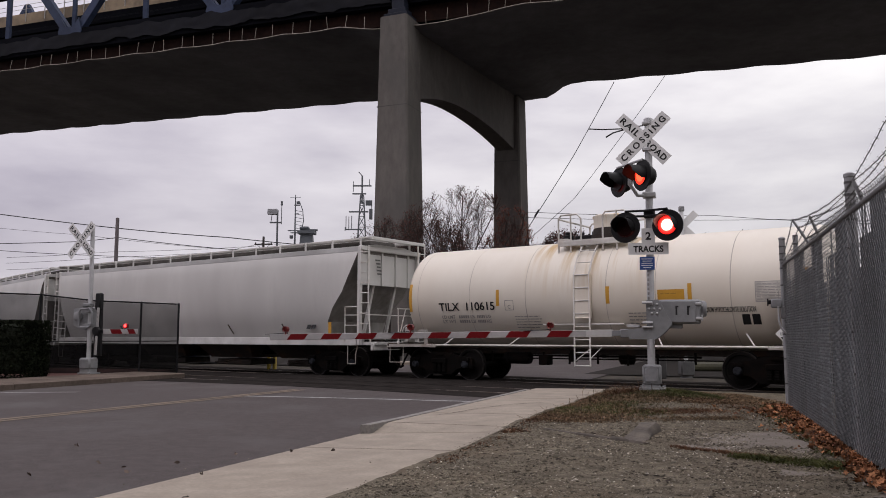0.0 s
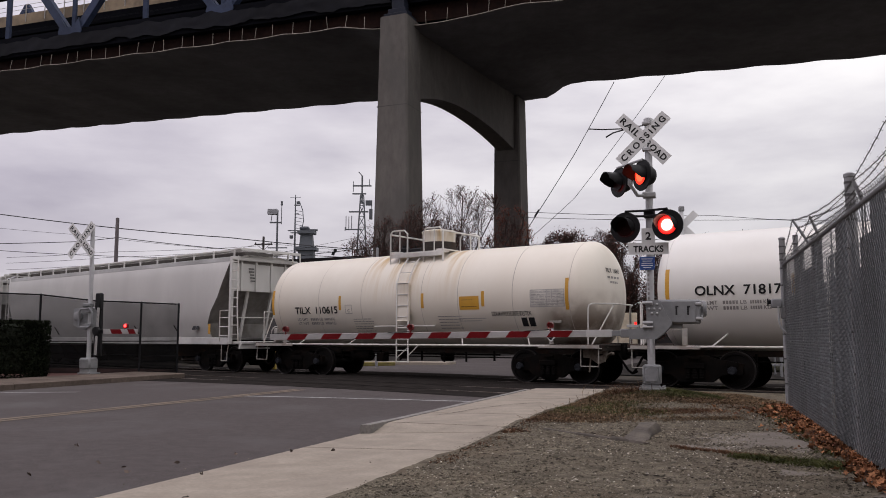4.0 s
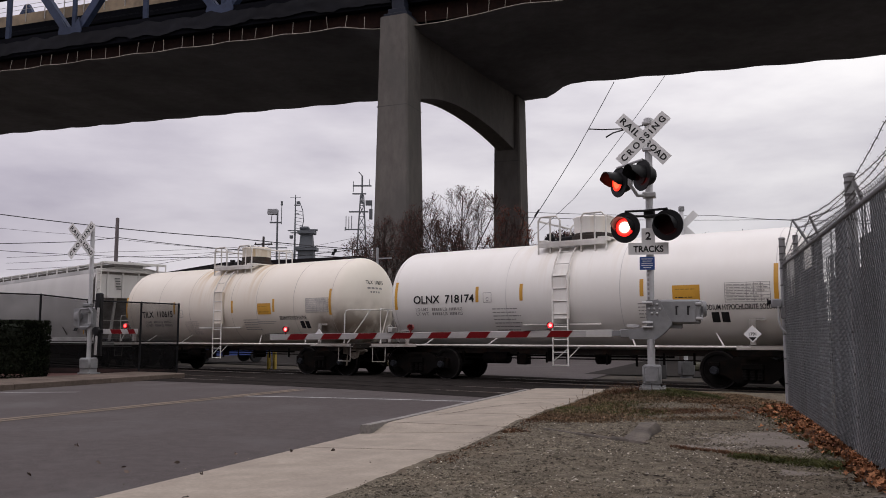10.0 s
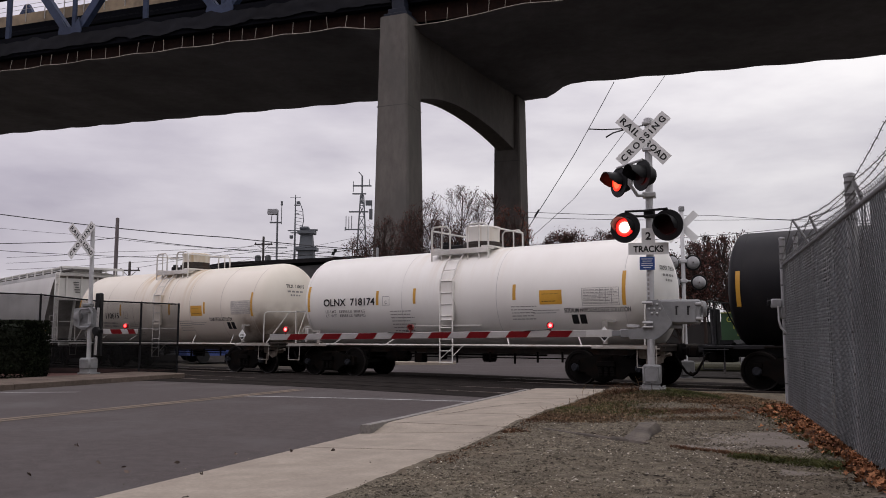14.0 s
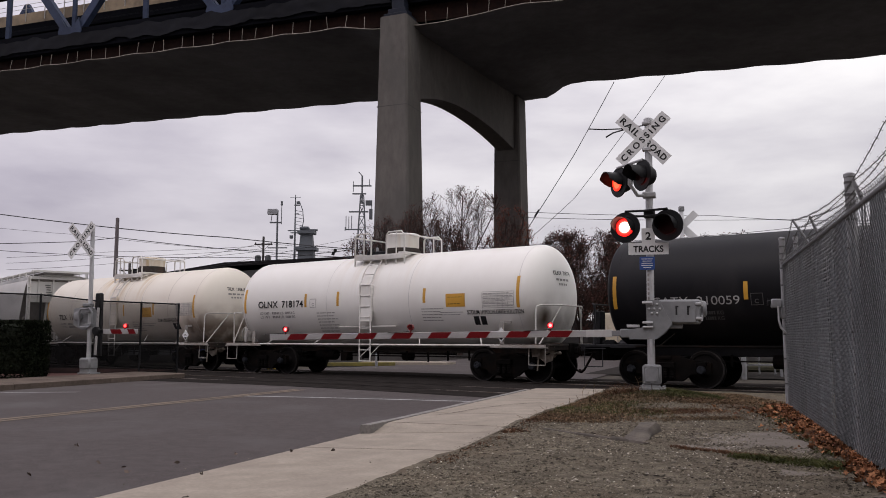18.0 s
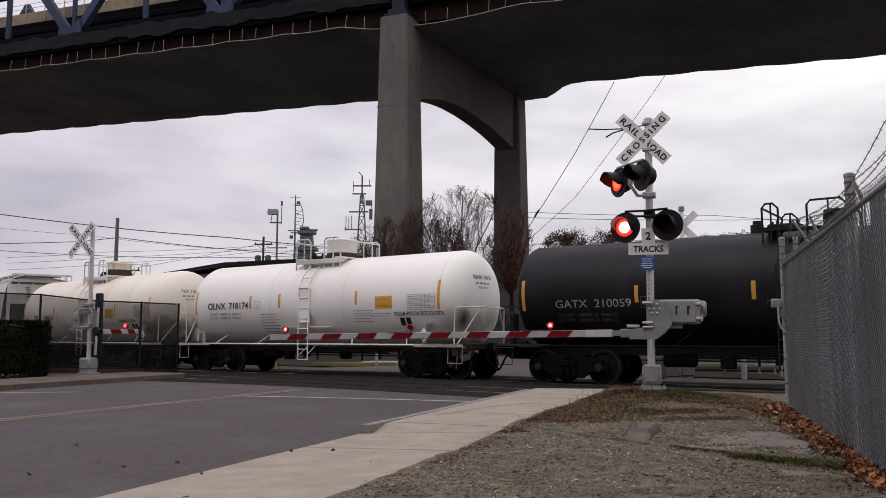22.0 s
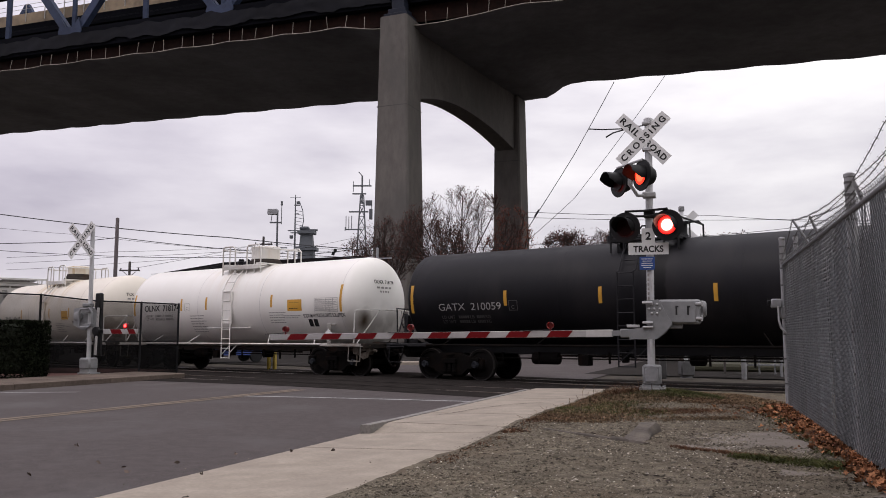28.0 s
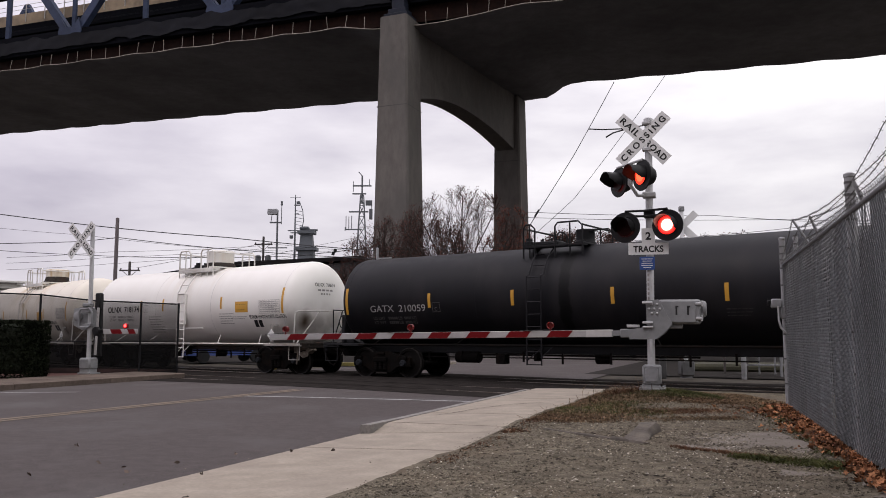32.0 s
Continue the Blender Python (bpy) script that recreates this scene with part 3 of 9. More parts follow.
        tagged(part("concrete_slab", g, mat("old_slab", (0.190, 0.162, 0.135), (0.135, 0.115, 0.095), 30, 0.92, bump=0.006, large=0.3, random_tone=0.06, stain=(0.10, 0.085, 0.07), stain_amt=0.7, stain_scale=1.8), m=tilt),
               "old weathered concrete slab sunk in the verge", "slab", "slabs in the verge")
    dull = mat("dull_kerb_stone", (0.115, 0.096, 0.080), (0.062, 0.051, 0.042), 14, 0.95, bump=0.03, stain=(0.145, 0.122, 0.10), stain_amt=0.7, stain_scale=3)
    rk = random.Random(12)

    def rough_stone(length, width, height, taper):
        """A broken kerb piece along y: worn arrises, one end sloping off into the soil."""
        g, n = Geo(), 9

        def ring(u, v):
            h = height * (1 - taper * (1 - u) ** 1.6) + rk.uniform(-0.006, 0.006)
            w = width / 2 * (1 + 0.12 * math.sin(u * 7)) + rk.uniform(-0.006, 0.006)
            x, z = ((-1.15, -0.12), (-1.0, 0.45), (-0.72, 0.92), (0.0, 1.0), (0.7, 0.95), (1.0, 0.6), (1.1, -0.12))[int(round(v * 6))]
            return (x * w, (u - 0.5) * length, z * h)
        g.grid(ring, n, 6)
        for k in (0, n):
            g.f.append(tuple(range(k * 7, k * 7 + 7)))
        return g
    tagged(part("kerb_stone", rough_stone(1.1, 0.26, 0.12, 0.75), dull, m=pose(2.28, 9.66, verge_height(2.30, 9.72) - 0.015, 2, 0, -24)), "broken grey kerb stone lying half sunk in the verge", "kerb stone")
    for k, (x, y, ln) in enumerate(((2.06, 9.24, 0.55), (1.78, 9.70, 0.62), (1.48, 10.22, 0.66))):
        tagged(part("sunken_kerb", rough_stone(ln, 0.07, 0.030 - 0.008 * k, 0.3), dull, m=pose(x, y, verge_height(x, y), 0, 4, 30 + 3 * k)), "low broken kerb piece sunk in the gravel", "kerb stone", "sunken kerb pieces")

    # road markings
    def stripe(name, a0, b0, a1, b1, w, material, label, z=0.006, skip=()):
        g = Geo()
        n = max(2, int(math.hypot(a1 - a0, b1 - b0) / 0.8))
        d = Vector((a1 - a0, b1 - b0)).normalized()
        nx, ny = -d.y * w / 2, d.x * w / 2
        for i in range(n):
            if i in skip:
                continue
            t0, t1 = i / n, (i + 1) / n
            q = []
            for t, sg in ((t0, -1), (t1, -1), (t1, 1), (t0, 1)):
                a, b = a0 + (a1 - a0) * t + nx * sg, b0 + (b1 - b0) * t + ny * sg
                p = on_road(a, b)
                v = (b + 12.15) / 12.15
                q.append((p.x, p.y, 0.045 * math.sin(math.pi * v) - 0.03 + z))
            g.add(q, [(0, 1, 2, 3)])
        tagged(part(name, g, material), label, "road marking", kind="structure")
    stripe("centre_line", -15, -6.95, 11.9, -5.4, 0.15, PAINT_YELLOW, "faded yellow centre line on the road")
    stripe("centre_line", -15, -6.72, 11.9, -5.17, 0.15, PAINT_YELLOW, "faded yellow centre line on the road")
    stripe("stop_line", 9.62, -5.4, 10.45, -0.35, 0.15, PAINT_WHITE, "worn white stop line before the crossing")
    stripe("edge_line", 8.9, -11.6, 9.6, -9.7, 0.14, PAINT_WHITE, "worn white edge line on the far lane")


build_ground()


def build_sky_blocker():
    """A plain long wall, added unseen behind the camera to block low sky light."""
    g = Geo().box((-6, -21.0, 10.4), (110, 0.5, 21.2), Matrix.Rotation(radians(-14), 3, "Z"), b=0.05)
    tagged(part("wall_south", g, mat("sky_blocker_brick", (0.15, 0.10, 0.085), (0.10, 0.07, 0.06), 3, 0.9, large=0.3)), "plain dull wall added out of view to block low sky light", "wall", kind="structure")


build_sky_blocker()


def build_pavement():
    pv = thing("pavement", pose(0, 0, 0), "pale concrete pavement slabs with joints beside the road", "pavement", kind="structure")
    cuts = [-9.0, -4.6, -0.75, 3.15, 4.6, 5.1, 6.6, 9.8, 12.95]
    for a0, a1 in zip(cuts, cuts[1:]):
        g = Geo()
        z0 = lambda a: 0.0 if a < 4.65 else min(0.115, (a - 4.65) / 0.45 * 0.115)
        q = []
        for a, b in ((a0 + 0.013, 0.0), (a1 - 0.013, 0.0), (a1 - 0.013, 1.83), (a0 + 0.013, 1.83)):
            p = on_road(a, b + (0.175 if a >= 4.9 and b == 0 else 0.0))
            z = (0.005 + z0(a) * 0.93) if b == 0 else edge_height(a)
            q.append((p.x, p.y, z))
        low = [(x, y, -0.1) for x, y, z in q]
        n = max(2, int((a1 - a0) / 0.4))
        top = lambda u, v: Vector(q[0]).lerp(Vector(q[1]), u).lerp(Vector(q[3]).lerp(Vector(q[2]), u), v)

        def face(u, v):
            w = top(u, v)
            w.z += v * (edge_height(a0 + (a1 - a0) * u) - q[3][2] * (1 - u) - q[2][2] * u)
            return tuple(w)
        g.grid(face, n, 4)
        g.add(q + low, [(0, 4, 5, 1), (1, 5, 6, 2), (3, 7, 4, 0)])
        rim = [face(i / n, 1.0) for i in range(n + 1)]
        g.add(rim + [(x, y, -0.1) for x, y, z in rim], [(i + 1, i, n + 1 + i, n + 2 + i) for i in range(n)])
        part("slab", g, CONCRETE, pv)
    # cracks that wander along the slabs
    rc = random.Random(4)
    for (xa, ya), (xb, yb) in (((-0.10, 12.15), (1.03, 13.90)), ((1.03, 13.90), (1.75, 14.35))):
        g, V = Geo(), []
        for i in range(25):
            t = i / 24
            x, y = xa + (xb - xa) * t + 0.02 * math.sin(t * 9) + rc.uniform(-0.008, 0.008), ya + (yb - ya) * t - 0.015 * math.sin(t * 7)
            a, b = on_verge(x, y)
            v = b / 1.83
            z = (0.005 + min(0.115, max(0.0, (a - 4.65) / 0.45 * 0.115)) * 0.93) * (1 - v) + edge_height(a) * v + 0.004
            w = 0.004 + 0.005 * rc.random()
            V += [(x - w, y + w, z), (x + w, y - w, z)]
        g.add(V, [(2 * i, 2 * i + 1, 2 * i + 3, 2 * i + 2) for i in range(24)])
        part("crack", g, mat("dirt_in_cracks", (0.07, 0.055, 0.043), (0.045, 0.036, 0.028), 12, 0.95, spec=0.05), pv, "thin dirt-filled crack in the concrete", smooth=None)
    # granite kerb from the end of the dropped part to the tracks
    kb = thing("kerb", pose(0, 0, 0), "grey granite kerb stones along the road edge", "kerb", kind="structure")
    a = 4.55
    while a < 12.4:
        ln = 1.55 if a > 4.6 else 0.95
        a1 = min(a + ln, 12.5)
        g = Geo()
        top0, top1 = (0.112, 0.112) if a > 4.6 else (0.122, 0.114)
        prof = lambda t: [(0.0, -0.1), (0.0, t - 0.02), (0.02, t), (0.15, t + 0.003), (0.15, -0.1)]
        V = []
        for aa, t in ((a + 0.006, top0), (a1 - 0.006, top1)):
            for b, z in prof(t):
                p = on_road(aa, b)
                V.append((p.x, p.y, z))
        g.add(V, [(i, i + 1, i + 6, i + 5) for i in range(4)] + [(0, 1, 2, 3, 4), (5, 6, 7, 8, 9)])
        part("kerb_stone", g, KERB, kb)
        a = a1
    # far pavement
    fp = thing("far_pavement", pose(0, 0, 0), "concrete pavement and kerb across the road", "pavement", kind="structure")
    for i in range(14):
        a0, a1 = -6 + i * 1.6, -6 + (i + 1) * 1.6
        g = Geo()
        V = []
        for aa in (a0 + 0.006, a1 - 0.006):
            for b, z in ((-12.15, -0.1), (-12.15, 0.10), (-12.19, 0.12), (-14.1, 0.14), (-14.1, -0.1)):
                p = on_road(aa, b)
                V.append((p.x, p.y, z))
        g.add(V, [(i2, i2 + 1, i2 + 6, i2 + 5) for i2 in range(4)] + [(0, 1, 2, 3, 4), (5, 6, 7, 8, 9)])
        part("slab", g, FAR_KERB, fp)
    g = Geo()
    p = [on_road(-6, -14.1), on_road(18.5, -14.1), on_road(18.5, -26), on_road(-6, -26)]
    g.add([(q.x, q.y, 0.11) for q in p], [(0, 1, 2, 3)])
    tagged(part("planting_bed", g, mat("red_mulch", (0.115, 0.04, 0.03), (0.058, 0.022, 0.018), 14, 0.95, bump=0.02)), "bed of dark red bark mulch behind the pavement", "planting bed", kind="structure")


build_pavement()


# ---- the high bridge ----
BR_O = Vector((-4.18, 72.0, 30.9))        # near lower edge beside the pier
BX, BY = -0.929, 0.369                     # along the bridge, to the left
GRADE = 0.026
DECK_W = 27.0


def on_bridge(s, w, z=0.0):
    """s along the bridge to the left, w across it and away, z above the lower edge."""
    return Vector((BR_O.x + BX * s + BY * w, BR_O.y + BY * s - BX * w, BR_O.z + GRADE * s + z))


def sag(s, w):
    """The sheeting hangs lower round the pier, and in bays between its hangers."""
    v = min(max(w / DECK_W, 0), 1)
    d = s + 2.3 + 2.6 * v
    t = max(0.0, 1 - abs(d) / (8.6 - (3.6 if d < 0 else 1.0) * v))
    t = min(1.0, t * 1.5)
    t = t * t * (3 - 2 * t)
    bay = 0.16 * (abs(math.sin(math.pi * s / 6.1)) - 0.5)
    return -1.02 + 1.22 * v - (0.62 + 0.98 * v) * t - bay


def build_bridge():
    br = thing("bridge", pose(0, 0, 0), "high steel road bridge on concrete piers, its underside sheeted in black", "bridge")
    g = Geo()

    def under(u, v):
        s, w = 150 - 260 * u, DECK_W * v
        return on_bridge(s, w, sag(s, w) * (1 if 0.0 <= v <= 1 else 0))
    g.grid(under, 260, 18)
    part("sheeting", g, TARP, br, "black containment sheeting under the deck")
    # deck body above the sheeting
    g = Geo()
    V = [on_bridge(s, w, z) for s in (150, -110) for w, z in ((0.4, 0.7), (26.6, 0.7), (26.6, 3.0), (0.4, 3.0))]
    g.add(V, [(0, 1, 5, 4), (1, 2, 6, 5), (2, 3, 7, 6), (3, 0, 4, 7), (0, 3, 2, 1), (4, 5, 6, 7)])
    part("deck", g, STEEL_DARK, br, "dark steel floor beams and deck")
    # rope rail along the near edge, with its posts
    g = Geo()
    pts = [on_bridge(140 - i * 0.9, -0.1, sag(140 - i * 0.9, 0) + 0.02) for i in range(270)]
    g.path(pts, 0.042, 6)
    part("edge_cable", g, ROPE, br, "pale cable along the edge of the sheeting")
    post = mesh_of("rail_post", Geo().tube((0, 0, 0), (0.03, 0.05, 1.25), 0.024, 5), ROPE)
    s = 62.0
    while s > -30:
        if abs(s - 0.2) > 2.6:
            p = on_bridge(s, -0.1, sag(s, 0))
            part("rail_post", post, None, br, m=pose(p.x, p.y, p.z, rng.uniform(-4, 4), rng.uniform(-7, 7), 0))
        s -= rng.choice([1.5, 1.9, 2.3, 2.0])

    # plate girder, chords and truss of the near side
    g = Geo()

    def beam(p, q, wd, ht):
        p, q = Vector(p), Vector(q)
        d = (q - p)
        m = d.to_track_quat("X", "Z").to_matrix()
        g.box((p + q) / 2, (d.length, wd, ht), m, b=0.03)
    chord = lambda s, z: on_bridge(s, 0.9, z)
    for i in range(12):
        beam(chord(112 - i * 12, 1.7), chord(100 - i * 12, 1.7), 0.8, 1.1)
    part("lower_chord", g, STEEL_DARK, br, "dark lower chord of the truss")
    # added plate, its dark brown stands for the dim gap below the chord
    g = Geo()
    beam(on_bridge(120, 1.3, 0.1), on_bridge(-60, 1.3, 0.1), 0.1, 1.9)
    part("rusty_web", g, mat("gap_dark_brown", (0.026, 0.0125, 0.009), (0.012, 0.0065, 0.0055), 1.5, 0.85, large=0.4, spec=0.1), br, "dark brown plate added for the dim gap behind the edge cable")
    # torn sheeting hung over the chord
    g = Geo()

    def drape(u, v):
        s = 64 - 72 * u
        hang = 1.0 + 0.5 * noise.noise(Vector((s * 0.35, 0, 2))) + 0.16 * noise.noise(Vector((s * 1.4, 5, 2)))
        crest = 2.38 + 0.4 * noise.noise(Vector((s * 0.5, 9, 1))) + 0.10 * noise.noise(Vector((s * 2.0, 1, 6)))
        return on_bridge(s, 0.20 + 0.09 * noise.noise(Vector((s * 1.1, v * 2, 4))), hang + (crest - hang) * v)
    g.grid(drape, 180, 5)
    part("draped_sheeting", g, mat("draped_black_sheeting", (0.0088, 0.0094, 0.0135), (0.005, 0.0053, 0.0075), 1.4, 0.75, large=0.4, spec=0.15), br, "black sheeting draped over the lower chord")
    s0, bay = 19.9, 19.9
    for k in range(-1, 4):
        s = s0 + k * bay
        g = Geo()
        n = chord(s, 2.0)
        hi_l, hi_r = chord(s + bay / 2, 14), chord(s - bay / 2, 14)
        beam(n, hi_l, 0.7, 0.95)
        beam(n, hi_r, 0.7, 0.95)
        part("truss_diagonal", g, STEEL_BLUE, br, "blue-grey steel truss diagonals")
        g = Geo()
        beam(n, chord(s, 14), 0.4, 0.42)
        part("truss_hanger", g, STEEL_BLUE, br, "blue-grey truss hanger")
        g = Geo()
        b0 = chord(s, 0)
        e = Vector((BX, BY, GRADE))
        poly = [(-1.7, 2.7), (-1.2, 1.85), (-0.9, 1.35), (0.9, 1.35), (1.2, 1.85), (1.7, 2.7), (1.25, 4.2), (0.5, 3.2), (-0.5, 3.2), (-1.25, 4.2)]
        V = [b0 + e * x + Vector((BY, -BX, 0)) * d + Vector((0, 0, z)) for d in (-0.62, -0.5) for x, z in poly]
        nn = len(poly)
        g.add(V, [tuple(range(nn)), tuple(range(nn, 2 * nn))[::-1]] + [(i, i + nn, (i + 1) % nn + nn, (i + 1) % nn) for i in range(nn)])
        part("gusset_plate", g, STEEL_BLUE, br, "blue-grey gusset plate", smooth=None)
        g = Geo()
        beam(chord(s + bay / 2, 1.5), chord(s + bay / 2, 14), 0.45, 0.5)
        part("truss_post", g, STEEL_BLUE, br, "blue-grey truss post")
    # the far truss, seen beyond the roadway
    far_chord = lambda s, z: on_bridge(s, 25.5, z)
    for k in range(0, 4):
        s = s0 + 6.0 + k * bay
        g = Geo()
        beam(far_chord(s, 6.0), far_chord(s + bay / 2, 20), 0.6, 0.8)
        part("far_diagonal", g, STEEL_BLUE, br, "blue-grey diagonal of the far truss")
        g = Geo()
        beam(far_chord(s, 6.0), far_chord(s - bay / 2, 20), 0.6, 0.8)
        part("far_diagonal", g, STEEL_BLUE, br, "blue-grey diagonal of the far truss")
    pale = mat("pale_railing", (0.50, 0.48, 0.45), None, 3, 0.6)
    fence_post = mesh_of("railing_post", Geo().tube((0, 0, 0), (0, 0, 2.2), 0.06, 6), pale)
    for k in range(26):
        p = on_bridge(90 - k * 3.1, 5.7, 7.4)
        part("railing_post", fence_post, None, br, m=pose(p.x, p.y, p.z))
    for z in (9.0, 9.55):
        g = Geo()
        beam(on_bridge(92, 5.7, z), on_bridge(10, 5.7, z), 0.05, 0.06)
        part("railing_bar", g, pale, br)
    g = Geo()
    for w, z, h in ((2.4, 3.4, 0.6), (2.8, 4.5, 0.5), (4.5, 5.4, 0.6), (5.6, 6.2, 1.5)):
        beam(on_bridge(120, w, z), on_bridge(-60, w, z), 0.4, h)
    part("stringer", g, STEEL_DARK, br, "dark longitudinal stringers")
    g = Geo()
    beam(on_bridge(120, 6.0, 7.75), on_bridge(8, 6.0, 7.75), 0.4, 1.5)
    part("barrier", g, TAN, br, "tan parapet of the roadway")
    g = Geo()
    beam(on_bridge(120, 4.0, 9.8), on_bridge(5, 4.0, 9.8), 0.5, 0.35)
    part("upper_stringer", g, STEEL_DARK, br, "dark stringer above the parapet")

    # the bent: two tapering columns and an arched cross beam
    pier = thing("bridge_pier", pose(0, 0, 0), "tall grey concrete bridge bent with an arched cross beam", "bridge pier")

    def column(w, s_mid, top, base_s, top_s, base_w, top_w, name="column"):
        g = Geo()
        V = []
        for k in range(13):
            t = k / 12
            z = -0.3 + (top + 0.3) * t
            hs, hw = (base_s + (top_s - base_s) * t) / 2, (base_w + (top_w - base_w) * t) / 2
            c = 0.18
            for x, y in ((-hs + c, -hw), (hs - c, -hw), (hs, -hw + c), (hs, hw - c), (hs - c, hw), (-hs + c, hw), (-hs, hw - c), (-hs, -hw + c)):
                V.append((BR_O.x + BX * (s_mid + x) + BY * (w + y), BR_O.y + BY * (s_mid + x) - BX * (w + y), z))
        F = [(k * 8 + j, k * 8 + (j + 1) % 8, (k + 1) * 8 + (j + 1) % 8, (k + 1) * 8 + j) for k in range(12) for j in range(8)]
        F += [tuple(range(8)), tuple(range(96, 104))]
        g.add(V, F)
        part(name, g, PIER, pier, smooth=30)
        for zz in (10.8, 21.5):
            t = (zz + 0.3) / (top + 0.3)
            hs, hw = (base_s + (top_s - base_s) * t) / 2, (base_w + (top_w - base_w) * t) / 2
            g = Geo()
            V = [(BR_O.x + BX * (s_mid + x * (hs + 0.004)) + BY * (w + y * (hw + 0.004)), BR_O.y + BY * (s_mid + x * (hs + 0.004)) - BX * (w + y * (hw + 0.004)), zz + dz)
                 for dz in (-0.035, 0.035) for x, y in ((-1, -1), (1, -1), (1, 1), (-1, 1))]
            g.add(V, [(i, (i + 1) % 4, (i + 1) % 4 + 4, i + 4) for i in range(4)])
            part("construction_joint", g, mat("joint_shadow", (0.085, 0.08, 0.075), None, 3, 0.95), pier)
    g = Geo()
    for z, w, d in ((30.0, 2.3, 2.2), (30.55, 1.7, 1.5), (31.4, 1.25, 1.0), (32.4, 1.9, 1.2)):
        g.box((BR_O.x + BX * -0.3, BR_O.y + BY * -0.3, z), (w, d, 0.5 if z < 31 else 1.2), Matrix.Rotation(math.atan2(BY, BX), 3, "Z"), b=0.04)
    part("bearing_shoe", g, mat("dark_bearing_paint", (0.020, 0.025, 0.042), (0.012, 0.015, 0.026), 1.5, 0.65, spec=0.2), pier, "blue-grey steel bearing on the column's top")
    column(-0.2, -0.38, 29.75, 3.75, 2.65, 3.7, 3.0)
    column(25.6, -2.9, 29.2, 3.7, 2.9, 3.7, 3.1)
    g = Geo()
    V, F = [], []
    nseg = 20
    for k in range(nseg + 1):
        t = k / nseg
        w = 1.0 + t * 23.3
        bow = (w + 0.2) / 25.8 - 0.42
        low = 24.3 - (11.5 if bow < 0 else 5.6) * bow ** 2
        sk = -0.45 - 2.4 * t
        for s, z in ((sk - 1.0, low), (sk + 1.0, low), (sk + 1.0, 29.6), (sk - 1.0, 29.6)):
            V.append((BR_O.x + BX * s + BY * w, BR_O.y + BY * s - BX * w, z))
    for k in range(nseg):
        for j in range(4):
            F.append((k * 4 + j, k * 4 + (j + 1) % 4, (k + 1) * 4 + (j + 1) % 4, (k + 1) * 4 + j))
    F += [(0, 1, 2, 3), (nseg * 4, nseg * 4 + 1, nseg * 4 + 2, nseg * 4 + 3)]
    g.add(V, F)
    part("arched_beam", g, PIER, pier, smooth=30)


build_bridge()


# ---- the train ----
CARS, WHEELSETS = [], []
TANK = {"zc": 2.40, "r": 1.505}        # height of the axis and radius of the shell being built
SHIFT = 0.035                           # the writing's place along the side


def wrap(V, r, off=0.015):
    """Lays flat writing (x, 0, z above the rail) on the near side of a tank."""
    r = r or TANK["r"]
    return [(x + SHIFT, -math.sqrt(max(0.01, (r + off) ** 2 - (z - TANK["zc"]) ** 2)), z) for x, y, z in V]


def wrapped_text(parent, text, x0, x1, zmid, size, material, r=None, name="lettering", weight=0.018):
    V, F = letters(text, size, "LEFT", weight=weight)
    w = max(v[0] for v in V) - min(v[0] for v in V)
    k = (x1 - x0) / w
    lo = min(v[0] for v in V)
    V = wrap([(x0 + (x - lo) * k, 0, z + zmid) for x, y, z in V], r)
    word_parts(parent, V, F, size, material, name)


def word_parts(parent, V, F, size, material, name, axis=0):
    """One part a word: a new one begins where a wide gap opens along the axis."""
    F = sorted(F, key=lambda f: min(V[i][axis] for i in f))
    words, end = [], -1e9
    for f in F:
        if min(V[i][axis] for i in f) > end + size * 0.24:
            words.append([])
        words[-1].append(f)
        end = max(end, max(V[i][axis] for i in f))
    for faces in words:
        used = sorted({i for f in faces for i in f})
        at = {i: k2 for k2, i in enumerate(used)}
        part(name, Geo().add([V[i] for i in used], [tuple(at[i] for i in f) for f in faces]), material, parent, smooth=None)


def wrapped_patch(g, x0, x1, z0, z1, r=None, off=0.005, n=8):
    V, F = [], []
    for i in range(n + 1):
        z = z0 + (z1 - z0) * i / n
        V += [(x0, 0, z), (x1, 0, z)]
    F = [(2 * i, 2 * i + 1, 2 * i + 3, 2 * i + 2) for i in range(n)]
    g.add(wrap(V, r, off), F)
    return g


def bars(parent, x0, x1, z0, z1, rows, material, r=None, seed=1, name="small_print"):
    """Lines of print too small to read, as plain bars."""
    rr = random.Random(seed)
    g = Geo()
    h = (z1 - z0) / rows
    for i in range(rows):
        z = z1 - (i + 0.5) * h
        x = x0
        end = x1 - rr.random() * 0.25 * (x1 - x0)
        while x < end:
            w = rr.uniform(0.05, 0.16)
            wrapped_patch(g, x, min(x + w, end), z - h * 0.15, z + h * 0.15, r, 0.005, 1)
            x += w + 0.022
    part(name, g, material, parent, smooth=None, stuff=True)


WHEEL_PROFILE = [(0.05, -0.80), (0.10, -0.80), (0.11, -0.775), (0.17, -0.76), (0.20, -0.74), (0.37, -0.745), (0.38, -0.785), (0.455, -0.79), (0.457, -0.70), (0.485, -0.68),
                 (0.485, -0.66), (0.38, -0.655), (0.36, -0.69), (0.2, -0.70), (0.12, -0.65), (0.085, -0.64)]


def wheelset_mesh():
    g = Geo()
    prof = WHEEL_PROFILE + [(r, -y) for r, y in reversed(WHEEL_PROFILE)]
    g.lathe(prof, 32, Matrix.Rotation(radians(90), 4, "X"))
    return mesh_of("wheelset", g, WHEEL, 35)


WHEELSET = wheelset_mesh()


